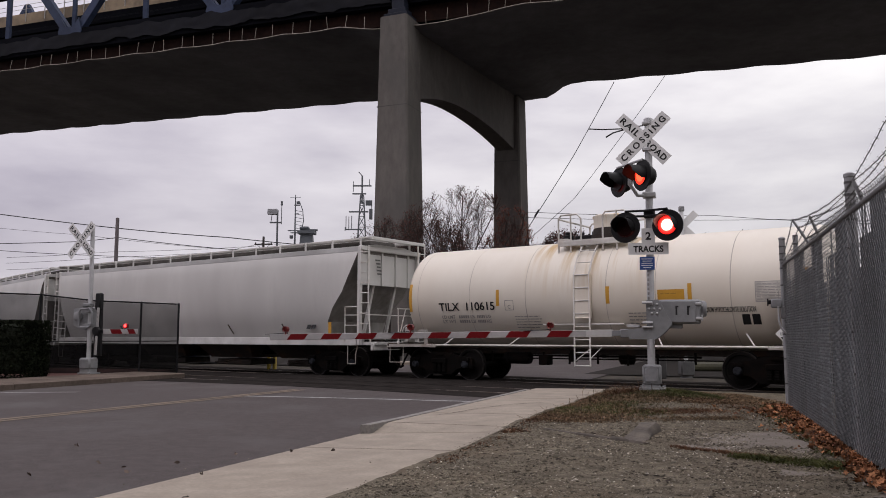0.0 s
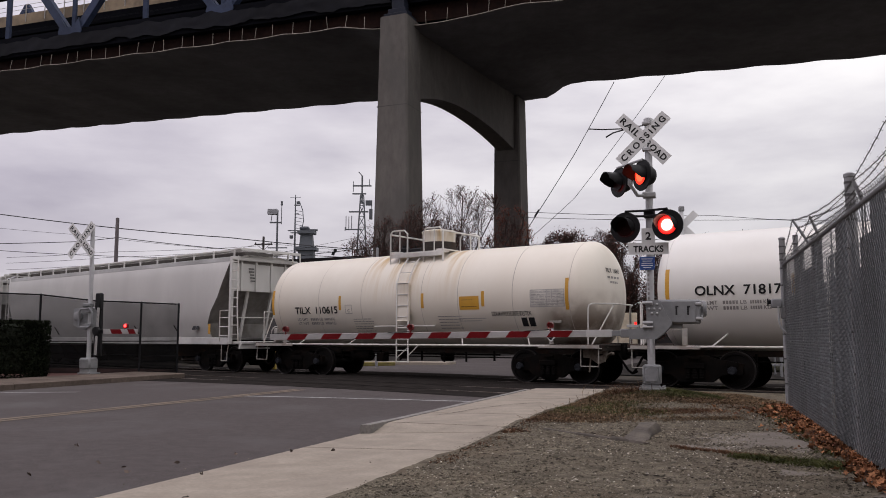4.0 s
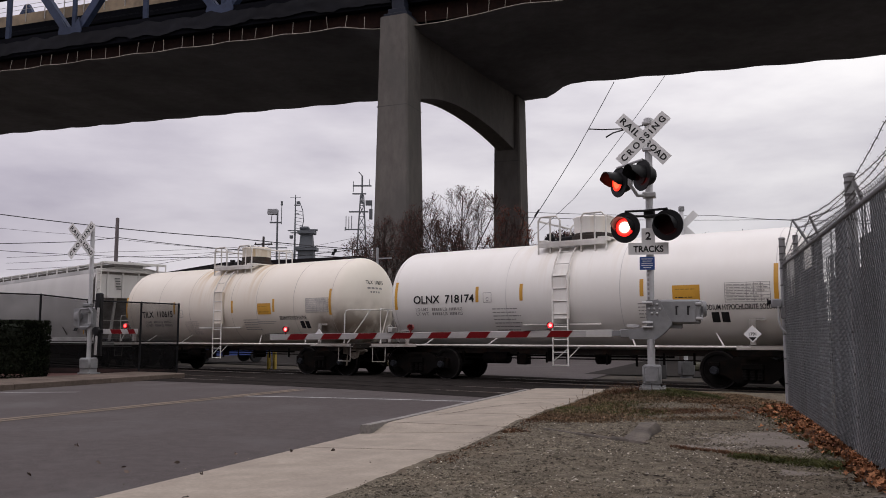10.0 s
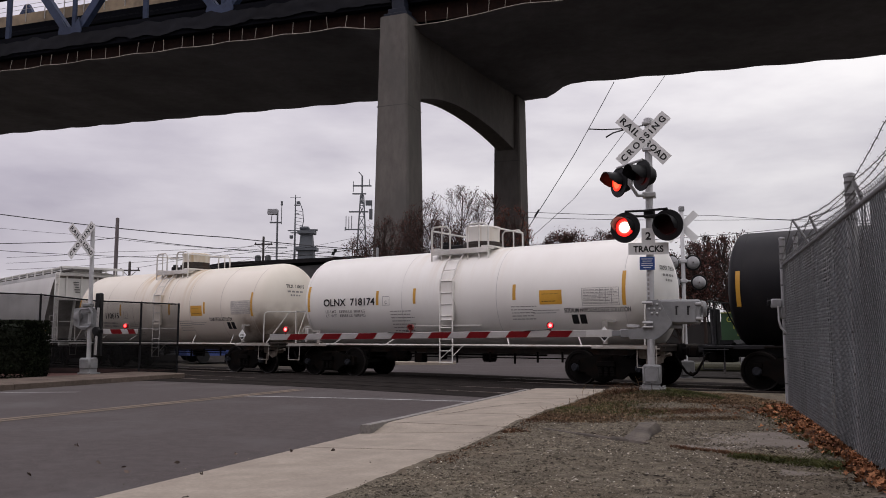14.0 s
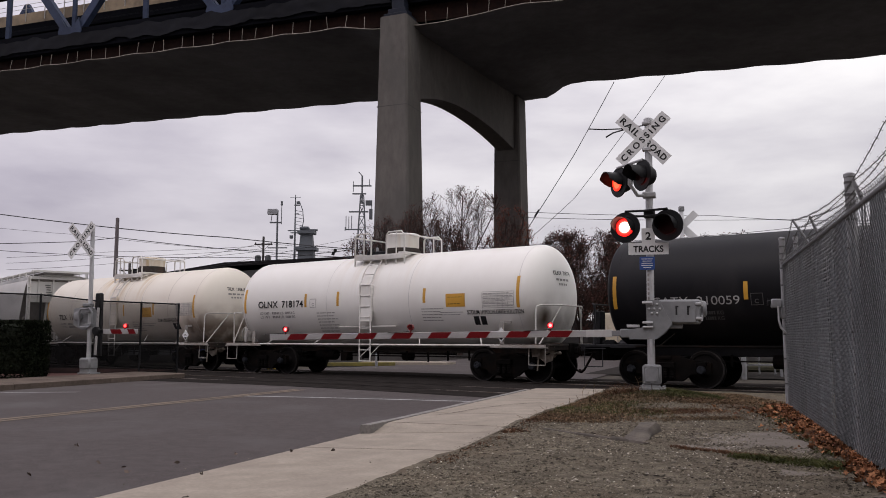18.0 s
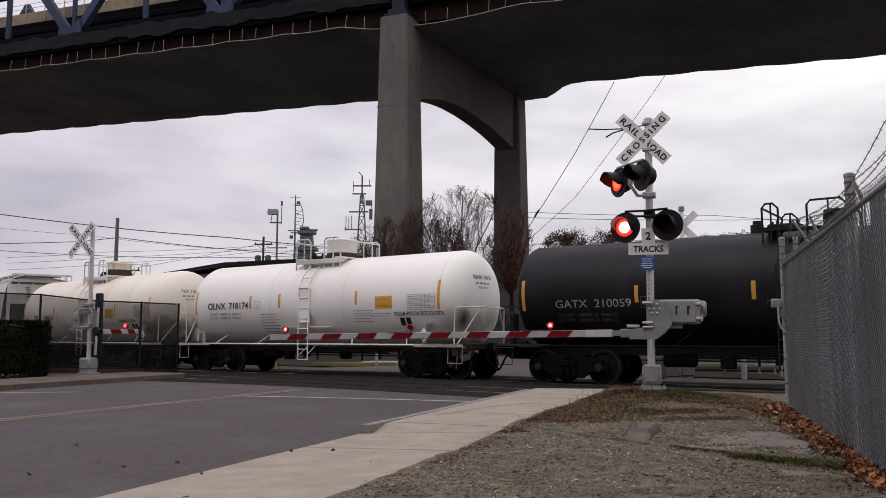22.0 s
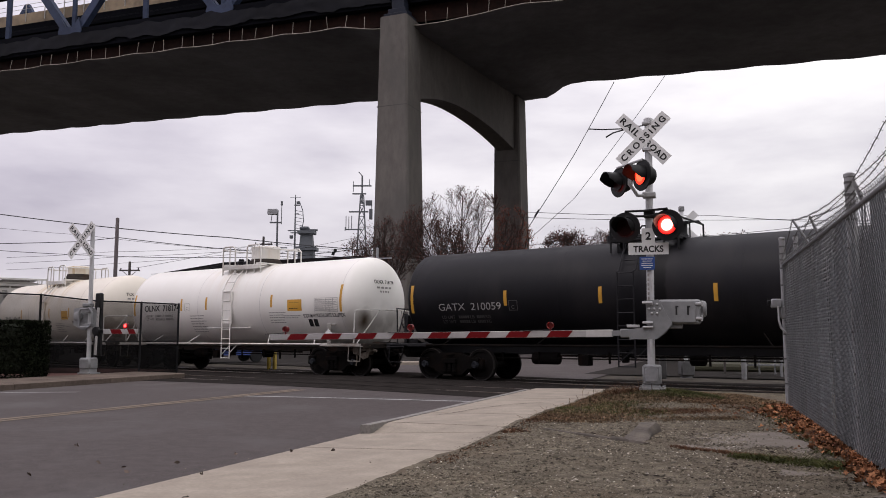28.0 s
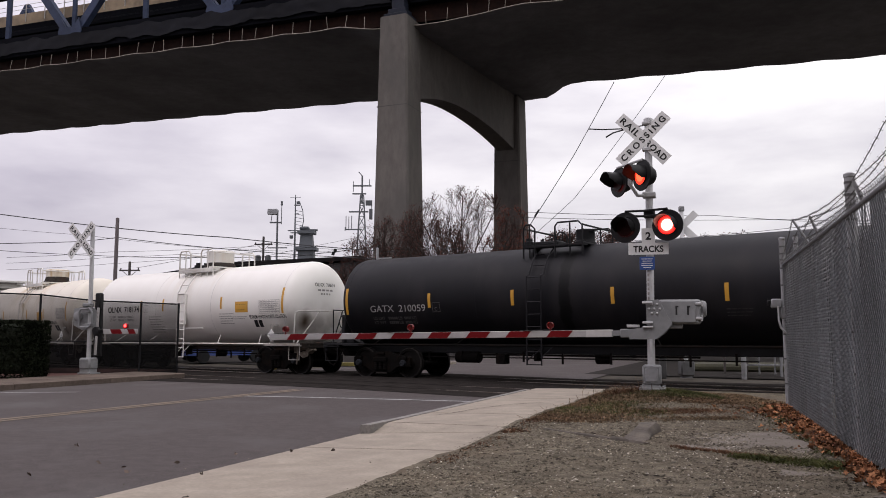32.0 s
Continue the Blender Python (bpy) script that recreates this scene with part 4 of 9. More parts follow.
def rim_mesh():
    """The worn outer edge of the near wheel's tread."""
    g = Geo().lathe([(0.436, 0.793), (0.454, 0.796), (0.4595, 0.788), (0.4595, 0.735)], 36, Matrix.Rotation(radians(90), 4, "X"), caps=False)
    return mesh_of("tread", g, mat("worn_tread_steel", (0.040, 0.035, 0.032), (0.016, 0.014, 0.013), 6, 0.5, metal=0.3), 35)


TREAD = rim_mesh()


def bearing_cap_mesh():
    g = Geo().lathe([(0.095, -0.1), (0.105, -0.06), (0.105, 0.06), (0.085, 0.09), (0.085, 0.1)], 16, Matrix.Rotation(radians(90), 4, "X"))
    for k in range(3):
        t = 2 * math.pi * k / 3
        g.box((0.055 * math.cos(t), -0.11, 0.055 * math.sin(t)), (0.03, 0.03, 0.03), b=0.004)
    return mesh_of("bearing_cap", g, mat("blue_grey_cap", (0.03, 0.032, 0.039), (0.018, 0.02, 0.024), 12, 0.65, spec=0.15), 35)


BEARING_CAP = bearing_cap_mesh()


def truck_frame_mesh():
    """One cast side frame with its springs."""
    g = Geo()
    out = [(-1.12, 0.36), (-1.12, 0.62), (-0.95, 0.66), (-0.62, 0.70), (-0.3, 0.80), (0.3, 0.80), (0.62, 0.70), (0.95, 0.66), (1.12, 0.62), (1.12, 0.36),
           (0.98, 0.36), (0.96, 0.52), (0.80, 0.52), (0.78, 0.36), (0.62, 0.34), (0.40, 0.17), (-0.40, 0.17), (-0.62, 0.34), (-0.78, 0.36), (-0.80, 0.52), (-0.96, 0.52), (-0.98, 0.36)]
    g.prism(out, -0.07, 0.07)
    for x in (-0.17, 0.0, 0.17):
        g.lathe([(0.06, 0.24), (0.07, 0.27), (0.06, 0.3), (0.07, 0.33), (0.06, 0.36), (0.07, 0.39), (0.06, 0.42), (0.07, 0.45), (0.06, 0.48)], 10, Matrix.Translation((x, -0.09, 0)))
    g.box((0, -0.09, 0.56), (0.5, 0.16, 0.14))
    for x in (-0.889, 0.889):
        g.box((x, -0.02, 0.60), (0.26, 0.22, 0.10))
    g.box((0, -0.085, 0.745), (0.3, 0.05, 0.06))
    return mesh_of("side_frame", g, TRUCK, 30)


SIDE_FRAME = truck_frame_mesh()


def add_truck(car, x):
    for y, turn in ((-0.99, 0), (0.99, 180)):
        part("side_frame", SIDE_FRAME, None, car, "grimy cast steel truck side frame", m=pose(x, y, 0, 0, 0, turn))
    g = Geo().box((x, 0, 0.60), (0.42, 2.0, 0.30), b=0.04)
    for dx in (-0.55, 0.55):
        g.box((x + dx, 0, 0.38), (0.09, 1.3, 0.14))
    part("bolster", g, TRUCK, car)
    for dx in (-0.889, 0.889):
        w = part("wheelset", WHEELSET, None, car, m=pose(x + dx, 0, 0.457))
        WHEELSETS.append((w, x + dx))
        part("tread", TREAD, None, w, "worn steel wheel tread")
        for y, turn in ((-1.06, 0), (1.06, 180)):
            part("bearing_cap", BEARING_CAP, None, w, m=pose(0, y, 0, 0, 0, turn))


def add_coupler(car, x, sg):
    g = Geo()
    part("draft_box", Geo().box((x - sg * 0.62, 0, 0.86), (0.62, 0.62, 0.46), b=0.04), TRUCK, car, "dark draft box behind the coupler")
    g.box((x - sg * 0.35, 0, 0.88), (0.7, 0.16, 0.18), b=0.03)
    g.box((x - sg * 0.28, 0, 0.88), (0.12, 0.5, 0.42), b=0.03)
    g.box((x + sg * 0.0, 0.02, 0.88), (0.26, 0.30, 0.28), b=0.06)
    g.box((x + sg * 0.12, -0.12, 0.88), (0.14, 0.10, 0.26), b=0.03)
    part("coupler", g, TRUCK, car, "dark rusty knuckle coupler")
    part("brake_hose", Geo().path([(x - sg * 0.34, -0.35, 0.84), (x - sg * 0.2, -0.37, 0.60), (x - sg * 0.04, -0.34, 0.36), (x + sg * 0.06, -0.28, 0.30), (x + sg * 0.15, -0.22, 0.36)], 0.032, 8), TRUCK, car)
    part("uncoupling_lever", Geo().path([(x - sg * 0.45, -1.35, 0.78), (x - sg * 0.45, -0.5, 0.86), (x - sg * 0.3, -0.1, 1.0)], 0.018, 6), TRUCK, car)


def tank_car(mark, q_mid, half, truck_x, coupler_x, skin, trim, label, lettering, black=False, longer=0.0, shell=(-5.45, 5.64, 0.36, 0.64)):
    """shell: where its straight part ends and how deep the heads are; half: half of the car's body; x runs to the right along the car; longer: what the right half has more than the left."""
    car = thing("tank_car", car_pose(q_mid + GONE[0], truck_x), label, "tank car", "cars of the train")
    CARS.append((car, q_mid, truck_x))
    turn = Matrix.Translation((0, 0, TANK["zc"])) @ Matrix.Rotation(radians(90), 4, "Y")
    xl, xr, deep_l, deep_r = shell
    arc = [math.pi / 2 * i / 13 for i in range(14)]
    prof = [(max(0.02, TANK["r"] * math.sin(t) ** 0.82), xl - deep_l * math.cos(t)) for t in arc]
    prof += [(TANK["r"], xl + (xr - xl) * k / 10) for k in range(1, 10)]
    prof += [(max(0.02, TANK["r"] * math.sin(t) ** 0.82), xr + deep_r * math.cos(t)) for t in reversed(arc)]
    g = Geo().lathe(prof, 72, turn)
    tank = part("tank", g, skin, car, smooth=60)
    # weld seams round the shell
    for x in lettering["seams"]:
        g = Geo().lathe([(TANK["r"] - 0.004, x - 0.016), (TANK["r"] + 0.003, x - 0.007), (TANK["r"] + 0.003, x + 0.007), (TANK["r"] - 0.004, x + 0.016)], 72, turn, caps=False)
        part("seam", g, lettering["weld"], tank, smooth=60)
    # yellow reflector strips
    for x, z0, z1 in lettering["strips"]:
        g = wrapped_patch(Geo(), x - 0.05, x + 0.05, z0, z1)
        part("reflector", g, REFLECT_YELLOW, car, "amber-yellow reflector strip", smooth=None)
    # centre sill and saddles
    g = Geo().box((longer / 2, 0, 0.93), (2 * coupler_x - 1.1 + longer, 0.62, 0.32), b=0.02)
    part("centre_sill", g, BLACK_TRIM if black else SILL_GREY, car)
    left = (half, truck_x, coupler_x)
    for sg in (-1, 1):
        half, truck_x, coupler_x = (v + (longer if sg > 0 else 0.0) for v in left)
        g = Geo()
        ys = [-0.6 + 1.2 * k / 12 for k in range(13)]
        arc = [(-0.6, 1.08)] + [(y, TANK["zc"] - math.sqrt(TANK["r"] ** 2 - y ** 2) + 0.02) for y in ys] + [(0.6, 1.08)]
        g.prism(arc, truck_x * sg - 0.16, truck_x * sg + 0.16, Matrix.Rotation(radians(90), 4, "Z"))
        part("saddle", g, BLACK_TRIM if black else SILL_GREY, car)
        # end platform, its step and handrails
        g = Geo().box((sg * (half + 0.35), 0, 1.03), (1.15, 2.8, 0.06))
        g.box((sg * (half + 0.86), 0, 0.98), (0.10, 2.8, 0.18))
        g.box((sg * (half - 0.35), -1.36, 1.02), (0.9, 0.1, 0.10))
        part("end_platform", g, BLACK_TRIM if black else SILL_GREY, car)
        if not black:
            part("side_plate", Geo().box((sg * (half - 0.05), -1.43, 1.0), (1.75, 0.03, 0.085)), DULL_TRIM, car, "dirty white edge plate of the platform")
        g = Geo()
        g.path([(sg * (half + dx), y, z) for dx, y, z in ((0.50, -1.38, 1.05), (0.52, -1.38, 2.0), (0.54, -1.36, 2.08), (0.60, -1.30, 2.12), (0.88, -0.7, 2.13), (0.88, 0.7, 2.13), (0.60, 1.30, 2.12), (0.54, 1.36, 2.08), (0.52, 1.38, 2.0), (0.50, 1.38, 1.05))], 0.020, 8)
        for y in (-1.38, 1.38):
            g.path([(sg * (half + 0.88), y * 0.4, 2.12), (sg * (half + 0.58), y * 0.96, 1.05)], 0.020, 8)
        part("end_handrail", g, trim, car, "bent pipe handrail at the car end")
        g = Geo()
        x0, x1 = sg * (half + 0.30), sg * (half + 0.80)
        for x in (x0, x1):
            g.path([(x, -1.40, 1.0), (x, -1.42, 0.50)], 0.013, 6)
        g.path([(x0, -1.42, 0.50), (x1, -1.42, 0.50)], 0.014, 6)
        g.path([(x0 - sg * 0.1, -1.43, 0.96), (x1 + sg * 0.1, -1.43, 0.96)], 0.014, 6)
        part("stirrup_step", g, trim if black else DULL_TRIM, car)
        if black or sg < 0:
            hb = 1.5 if black else 1.32
            g = Geo().box((sg * (half + 0.78), -0.45, hb), (0.16, 0.34, 0.9 if black else 0.5), b=0.03)
            stand = part("brake_stand", g, BLACK_TRIM if black else trim, car, "hand brake housing on the end platform")
            part("brake_wheel", Geo().lathe([(0.22, -0.02), (0.245, 0.0), (0.22, 0.02), (0.2, 0.0)], 20, Matrix.Translation((sg * (half + 0.90), -0.45, hb + (0.25 if black else 0.08))) @ Matrix.Rotation(radians(90), 4, "Y"), caps=False), BLACK_TRIM if black else trim, stand)
        add_coupler(car, sg * coupler_x, sg)
        add_truck(car, sg * truck_x)
        if not black and sg > 0:
            rig = mat("grimy_white_rigging", (0.30, 0.26, 0.215), (0.13, 0.105, 0.08), 7, 0.8, stain=(0.06, 0.04, 0.028), stain_amt=0.8, stain_scale=5)
            xr0 = half + 0.62
            part("lever_bracket", Geo().prism([(xr0 - 0.42, 1.02), (xr0 + 0.30, 1.02), (xr0 + 0.22, 0.62), (xr0 + 0.02, 0.55), (xr0 - 0.20, 0.70), (xr0 - 0.40, 0.72)], -1.10, -1.05), rig, car, "grimy pale bracket under the platform", smooth=30)
            part("brake_cylinder", Geo().lathe([(0.10, -0.22), (0.13, -0.19), (0.13, 0.15), (0.06, 0.20), (0.04, 0.34)], 16, Matrix.Translation((xr0, -0.80, 0.82)) @ Matrix.Rotation(radians(90), 4, "Y")), rig, car, "grimy pale brake cylinder")
            part("brake_link", Geo().path([(xr0 - 0.12, -1.14, 0.98), (xr0 - 0.16, -1.16, 0.70), (xr0 - 0.20, -1.16, 0.34)], 0.022, 6), rig, car)
            part("chain", Geo().path([(xr0 + 0.10, -1.08, 0.96), (xr0 + 0.24, -1.02, 0.80), (xr0 + 0.30, -0.9, 0.84)], 0.02, 6), rig, car)
        # placard board with its diamond
        g = Geo().box((sg * (half - 0.55), -1.40, 1.38 if sg > 0 else 1.26), (0.13, 0.03, 0.62 if sg > 0 else 0.42))
        g.box((sg * (half - 0.42), -1.38, 1.66 if sg > 0 else 1.44), (0.34, 0.03, 0.06))
        if not black:
            part("placard_board", g, DULL_TRIM, car)
        if not black and sg > 0:
            q = 0.20
            g = Geo().prism([(0, -q), (q, 0), (0, q), (-q, 0)], -0.012, 0.0, Matrix.Translation((sg * (half - 0.55), -1.43, 1.32)))
            pl = part("placard", g, SIGN_WHITE, car, "white diamond hazard placard", smooth=None)
            V, F = letters("1791", 0.10)
            part("placard_number", Geo().add([(x + sg * (half - 0.55), -1.447, z + 1.32) for x, y, z in V], F), LETTER_BLACK, pl, smooth=None)
            g = Geo().prism([(0, -q * 0.8), (q * 0.45, -q * 0.35), (-q * 0.45, -q * 0.35)], -0.003, 0.0, Matrix.Translation((sg * (half - 0.55), -1.443, 1.32)))
            part("placard_symbol", g, LETTER_BLACK, pl, smooth=None)
    # running rail along the side with its struts
    half = left[0]
    g = Geo().path([(-half + 0.6, -1.42, 1.02), (half + longer - 0.6, -1.42, 1.02)], 0.028, 8)
    n = 5
    for k in range(n):
        x = -half + 1.2 + k * (2 * half - 2.4) / (n - 1)
        if abs(x) > 0.6:
            g.path([(x, -1.42, 1.02), (x + 0.28 * (1 if x < 0 else -1), -1.06, 1.33)], 0.02, 6)
    part("side_rail", g, TRUCK if black else trim, car, "straight pipe rail below the tank")
    # platform on top round the fittings
    px0, px1, dome_x = lettering["platform"]
    zt = TANK["zc"] + TANK["r"]
    for y in (-0.85, 0.85):
        walkway = part("side_walkway", Geo().box(((px0 + px1) / 2, y, zt - 0.07), (px1 - px0, 0.34, 0.05)), trim, car, "grated walkway beside the top fittings")
        if not black:
            part("edge_plate", Geo().box(((px0 + px1) / 2, y * 1.2, zt - 0.14), (px1 - px0, 0.05, 0.13)), trim, walkway)
    for x in (px0 + 0.12, px1 - 0.12):
        part("end_walkway", Geo().box((x, 0, zt - 0.02), (0.26, 2.0, 0.05)), trim, car)
    g = Geo()
    h = zt + lettering["rail"]
    for y in (-1.0, 1.0):
        lx = lettering["ladder"]
        for a, b in ((px0, lx - 0.25), (lx + 0.38, px1)):
            zs = zt - 0.38
            g.path([(a, y, zs), (a, y, h - 0.10), (a + 0.08, y, h), (b - 0.12, y, h), (b, y, h - 0.12), (b, y, zs)], 0.026, 8)
            xm = a + (b - a) * 0.55
            g.tube((xm, y, zs), (xm, y, h), 0.022, 6)
    for x in (px0, px1):
        g.path([(x, -1.0, h - 0.1), (x, 1.0, h - 0.1)], 0.026, 8)
    part("handrail", g, trim, car, "pipe handrail round the top platform")
    k, hd = (0.49, 0.60) if black else (0.98, 0.93)
    neck = 0.31 if skin == TANK_CREAM else 0.20
    g = Geo().lathe([(0.60 * k, zt - 0.02), (0.60 * k, zt + 0.14 * hd), (0.56 * k, zt + 0.15 * hd), (0.54 * k, zt + neck * hd + 0.02)], 28, Matrix.Translation((dome_x, 0, 0)))
    part("nozzle", g, BLACK_TRIM if black else SILL_GREY, car, "dark base of the fittings housing")
    g = Geo().lathe([(0.53 * k, zt + neck * hd), (0.535 * k, zt + 0.62 * hd), (0.56 * k, zt + 0.66 * hd), (0.56 * k, zt + 0.70 * hd), (0.50 * k, zt + 0.735 * hd), (0.05, zt + 0.75 * hd)], 28, Matrix.Translation((dome_x, 0, 0)))
    g.box((dome_x + 0.55 * k, -0.1, zt + 0.66 * hd), (0.16, 0.16, 0.07))
    part("fittings_housing", g, BLACK_TRIM if black else skin, car, "round housing over the valves")
    g = Geo()
    dome_x += 0.0 if black else 0.45
    g.box((dome_x - 1.15, 0.1, zt + 0.10), (0.75, 0.55, 0.16), b=0.03)
    g.lathe([(0.16, zt), (0.16, zt + 0.2), (0.1, zt + 0.22), (0.1, zt + 0.3)], 14, Matrix.Translation((dome_x - 1.8, 0, 0)))
    for k in range(6):
        t = k * math.pi / 3
        g.box((dome_x - 1.15 + 0.3 * math.cos(t), 0.1 + 0.22 * math.sin(t), zt + 0.22), (0.05, 0.05, 0.1), b=0.006)
    part("manway_cover", g, BLACK_TRIM, car, "dark bolted manway cover")
    # side ladder
    lx = lettering["ladder"]
    g = Geo()
    for dx in (-0.22, 0.22):
        pts = [(lx + dx, -1.56, 0.50), (lx + dx, -1.56, 2.9)]
        for k in range(1, 9):
            t = radians(k * 9)
            pts.append((lx + dx, -(TANK["r"] + 0.10) * math.cos(radians(15) + t * 0.62), TANK["zc"] + (TANK["r"] + 0.10) * math.sin(radians(15) + t * 0.62)))
        g.path(pts, 0.021, 6)
    for k in range(11):
        z = 0.52 + k * 0.335
        if z < 2.95:
            y = -1.56
        else:
            y = -math.sqrt(max(0.05, (TANK["r"] + 0.10) ** 2 - (z - TANK["zc"]) ** 2)) if z < TANK["zc"] + TANK["r"] else -0.6
        g.tube((lx - 0.22, y, z), (lx + 0.22, y, z), 0.016, 6)
    g.tube((lx - 0.22, -1.56, 0.62), (lx + 0.22, -1.56, 0.95), 0.014, 6)
    g.tube((lx + 0.22, -1.56, 0.70), (lx + 0.50, -1.44, 1.0), 0.014, 6)
    part("ladder", g, BLACK_LADDER if black else trim, car, "steel side ladder up to the top platform")
    if not black:
        g = Geo().box((lx, -1.545, 2.30), (0.46, 0.012, 1.12), b=0.004)
        for dx in (-0.235, 0.235):
            g.box((lx + dx, -1.53, 2.30), (0.018, 0.09, 1.14), b=0.006)
        for z in (1.74, 2.86):
            g.box((lx, -1.53, z), (0.48, 0.08, 0.018), b=0.006)
        part("ladder_plate", g, skin, car, "raised guard plate on the ladder", smooth=None)
        g = Geo().box((lx - 0.05, -1.40, 1.585), (2.3, 0.05, 0.035))
        for dx in (-1.0, -0.35, 0.3, 0.95):
            g.box((lx + dx, -1.33, 1.58), (0.04, 0.16, 0.025), b=0.004)
        part("running_board", g, trim, car, "narrow board beside the ladder")
    # fittings hung below the sill
    g = Geo()
    rr = random.Random(mark)
    for k in range(9):
        x = -half * 0.62 + k * half * 1.24 / 8 + rr.uniform(-0.2, 0.2)
        g.box((x, -0.5, 0.66 + rr.uniform(-0.02, 0.05)), (0.05, 0.05, 0.3), b=0.005)
    g.tube((-half * 0.7, -0.5, 0.66), (half * 0.7, -0.5, 0.66), 0.02, 6)
    part("brake_rod", g, TRUCK, car, "dark brake rod on its hangers", stuff=True)
    part("train_pipe", Geo().tube((-half * 0.5, -0.35, 0.74), (half * 0.5, -0.35, 0.74), 0.03, 6), TRUCK, car)
    g = Geo()
    g.lathe([(0.16, -0.4), (0.17, -0.36), (0.17, 0.36), (0.16, 0.4)], 14, Matrix.Translation((-half * 0.45, -0.35, 0.66)) @ Matrix.Rotation(radians(90), 4, "Y"))
    part("air_reservoir", g, TRUCK, car, "dark air reservoir below the sill")
    part("control_valve", Geo().box((-half * 0.28, -0.45, 0.62), (0.3, 0.3, 0.28)), TRUCK, car)
    part("brake_lever", Geo().box((-half * 0.12, -0.5, 0.74), (0.12, 0.25, 0.32)), TRUCK, car)
    g = Geo()
    g.lathe([(0.18, 0.52), (0.22, 0.6), (0.22, 0.8)], 14, Matrix.Translation((half * 0.12, 0, 0)))
    part("bottom_outlet", g, TRUCK, car, "dark outlet below the tank")
    lettering["write"](car)
    return car


def weights(car, x, dz, ink):
    """The two rows of load limit and light weight; their numbers are plain bars."""
    for row, lead in ((2.06, "LD LMT"), (1.93, "LT WT")):
        z = row + dz
        wrapped_text(car, lead, x, x + 0.46, z, 0.125, ink, name="small_print")
        wrapped_text(car, "LB", x + 0.98, x + 1.13, z, 0.125, ink, name="small_print")
        wrapped_text(car, "KG", x + 1.50, x + 1.66, z, 0.125, ink, name="small_print")
        g = Geo()
        for a, b in ((0.58, 0.95), (1.2, 1.47)):
            for k in range(5):
                w = (b - a) / 5
                wrapped_patch(g, x + a + k * w, x + a + k * w + w * 0.72, z - 0.04, z + 0.04, TANK["r"], 0.006, 1)
        part("print_number", g, ink, car, smooth=None, stuff=True)


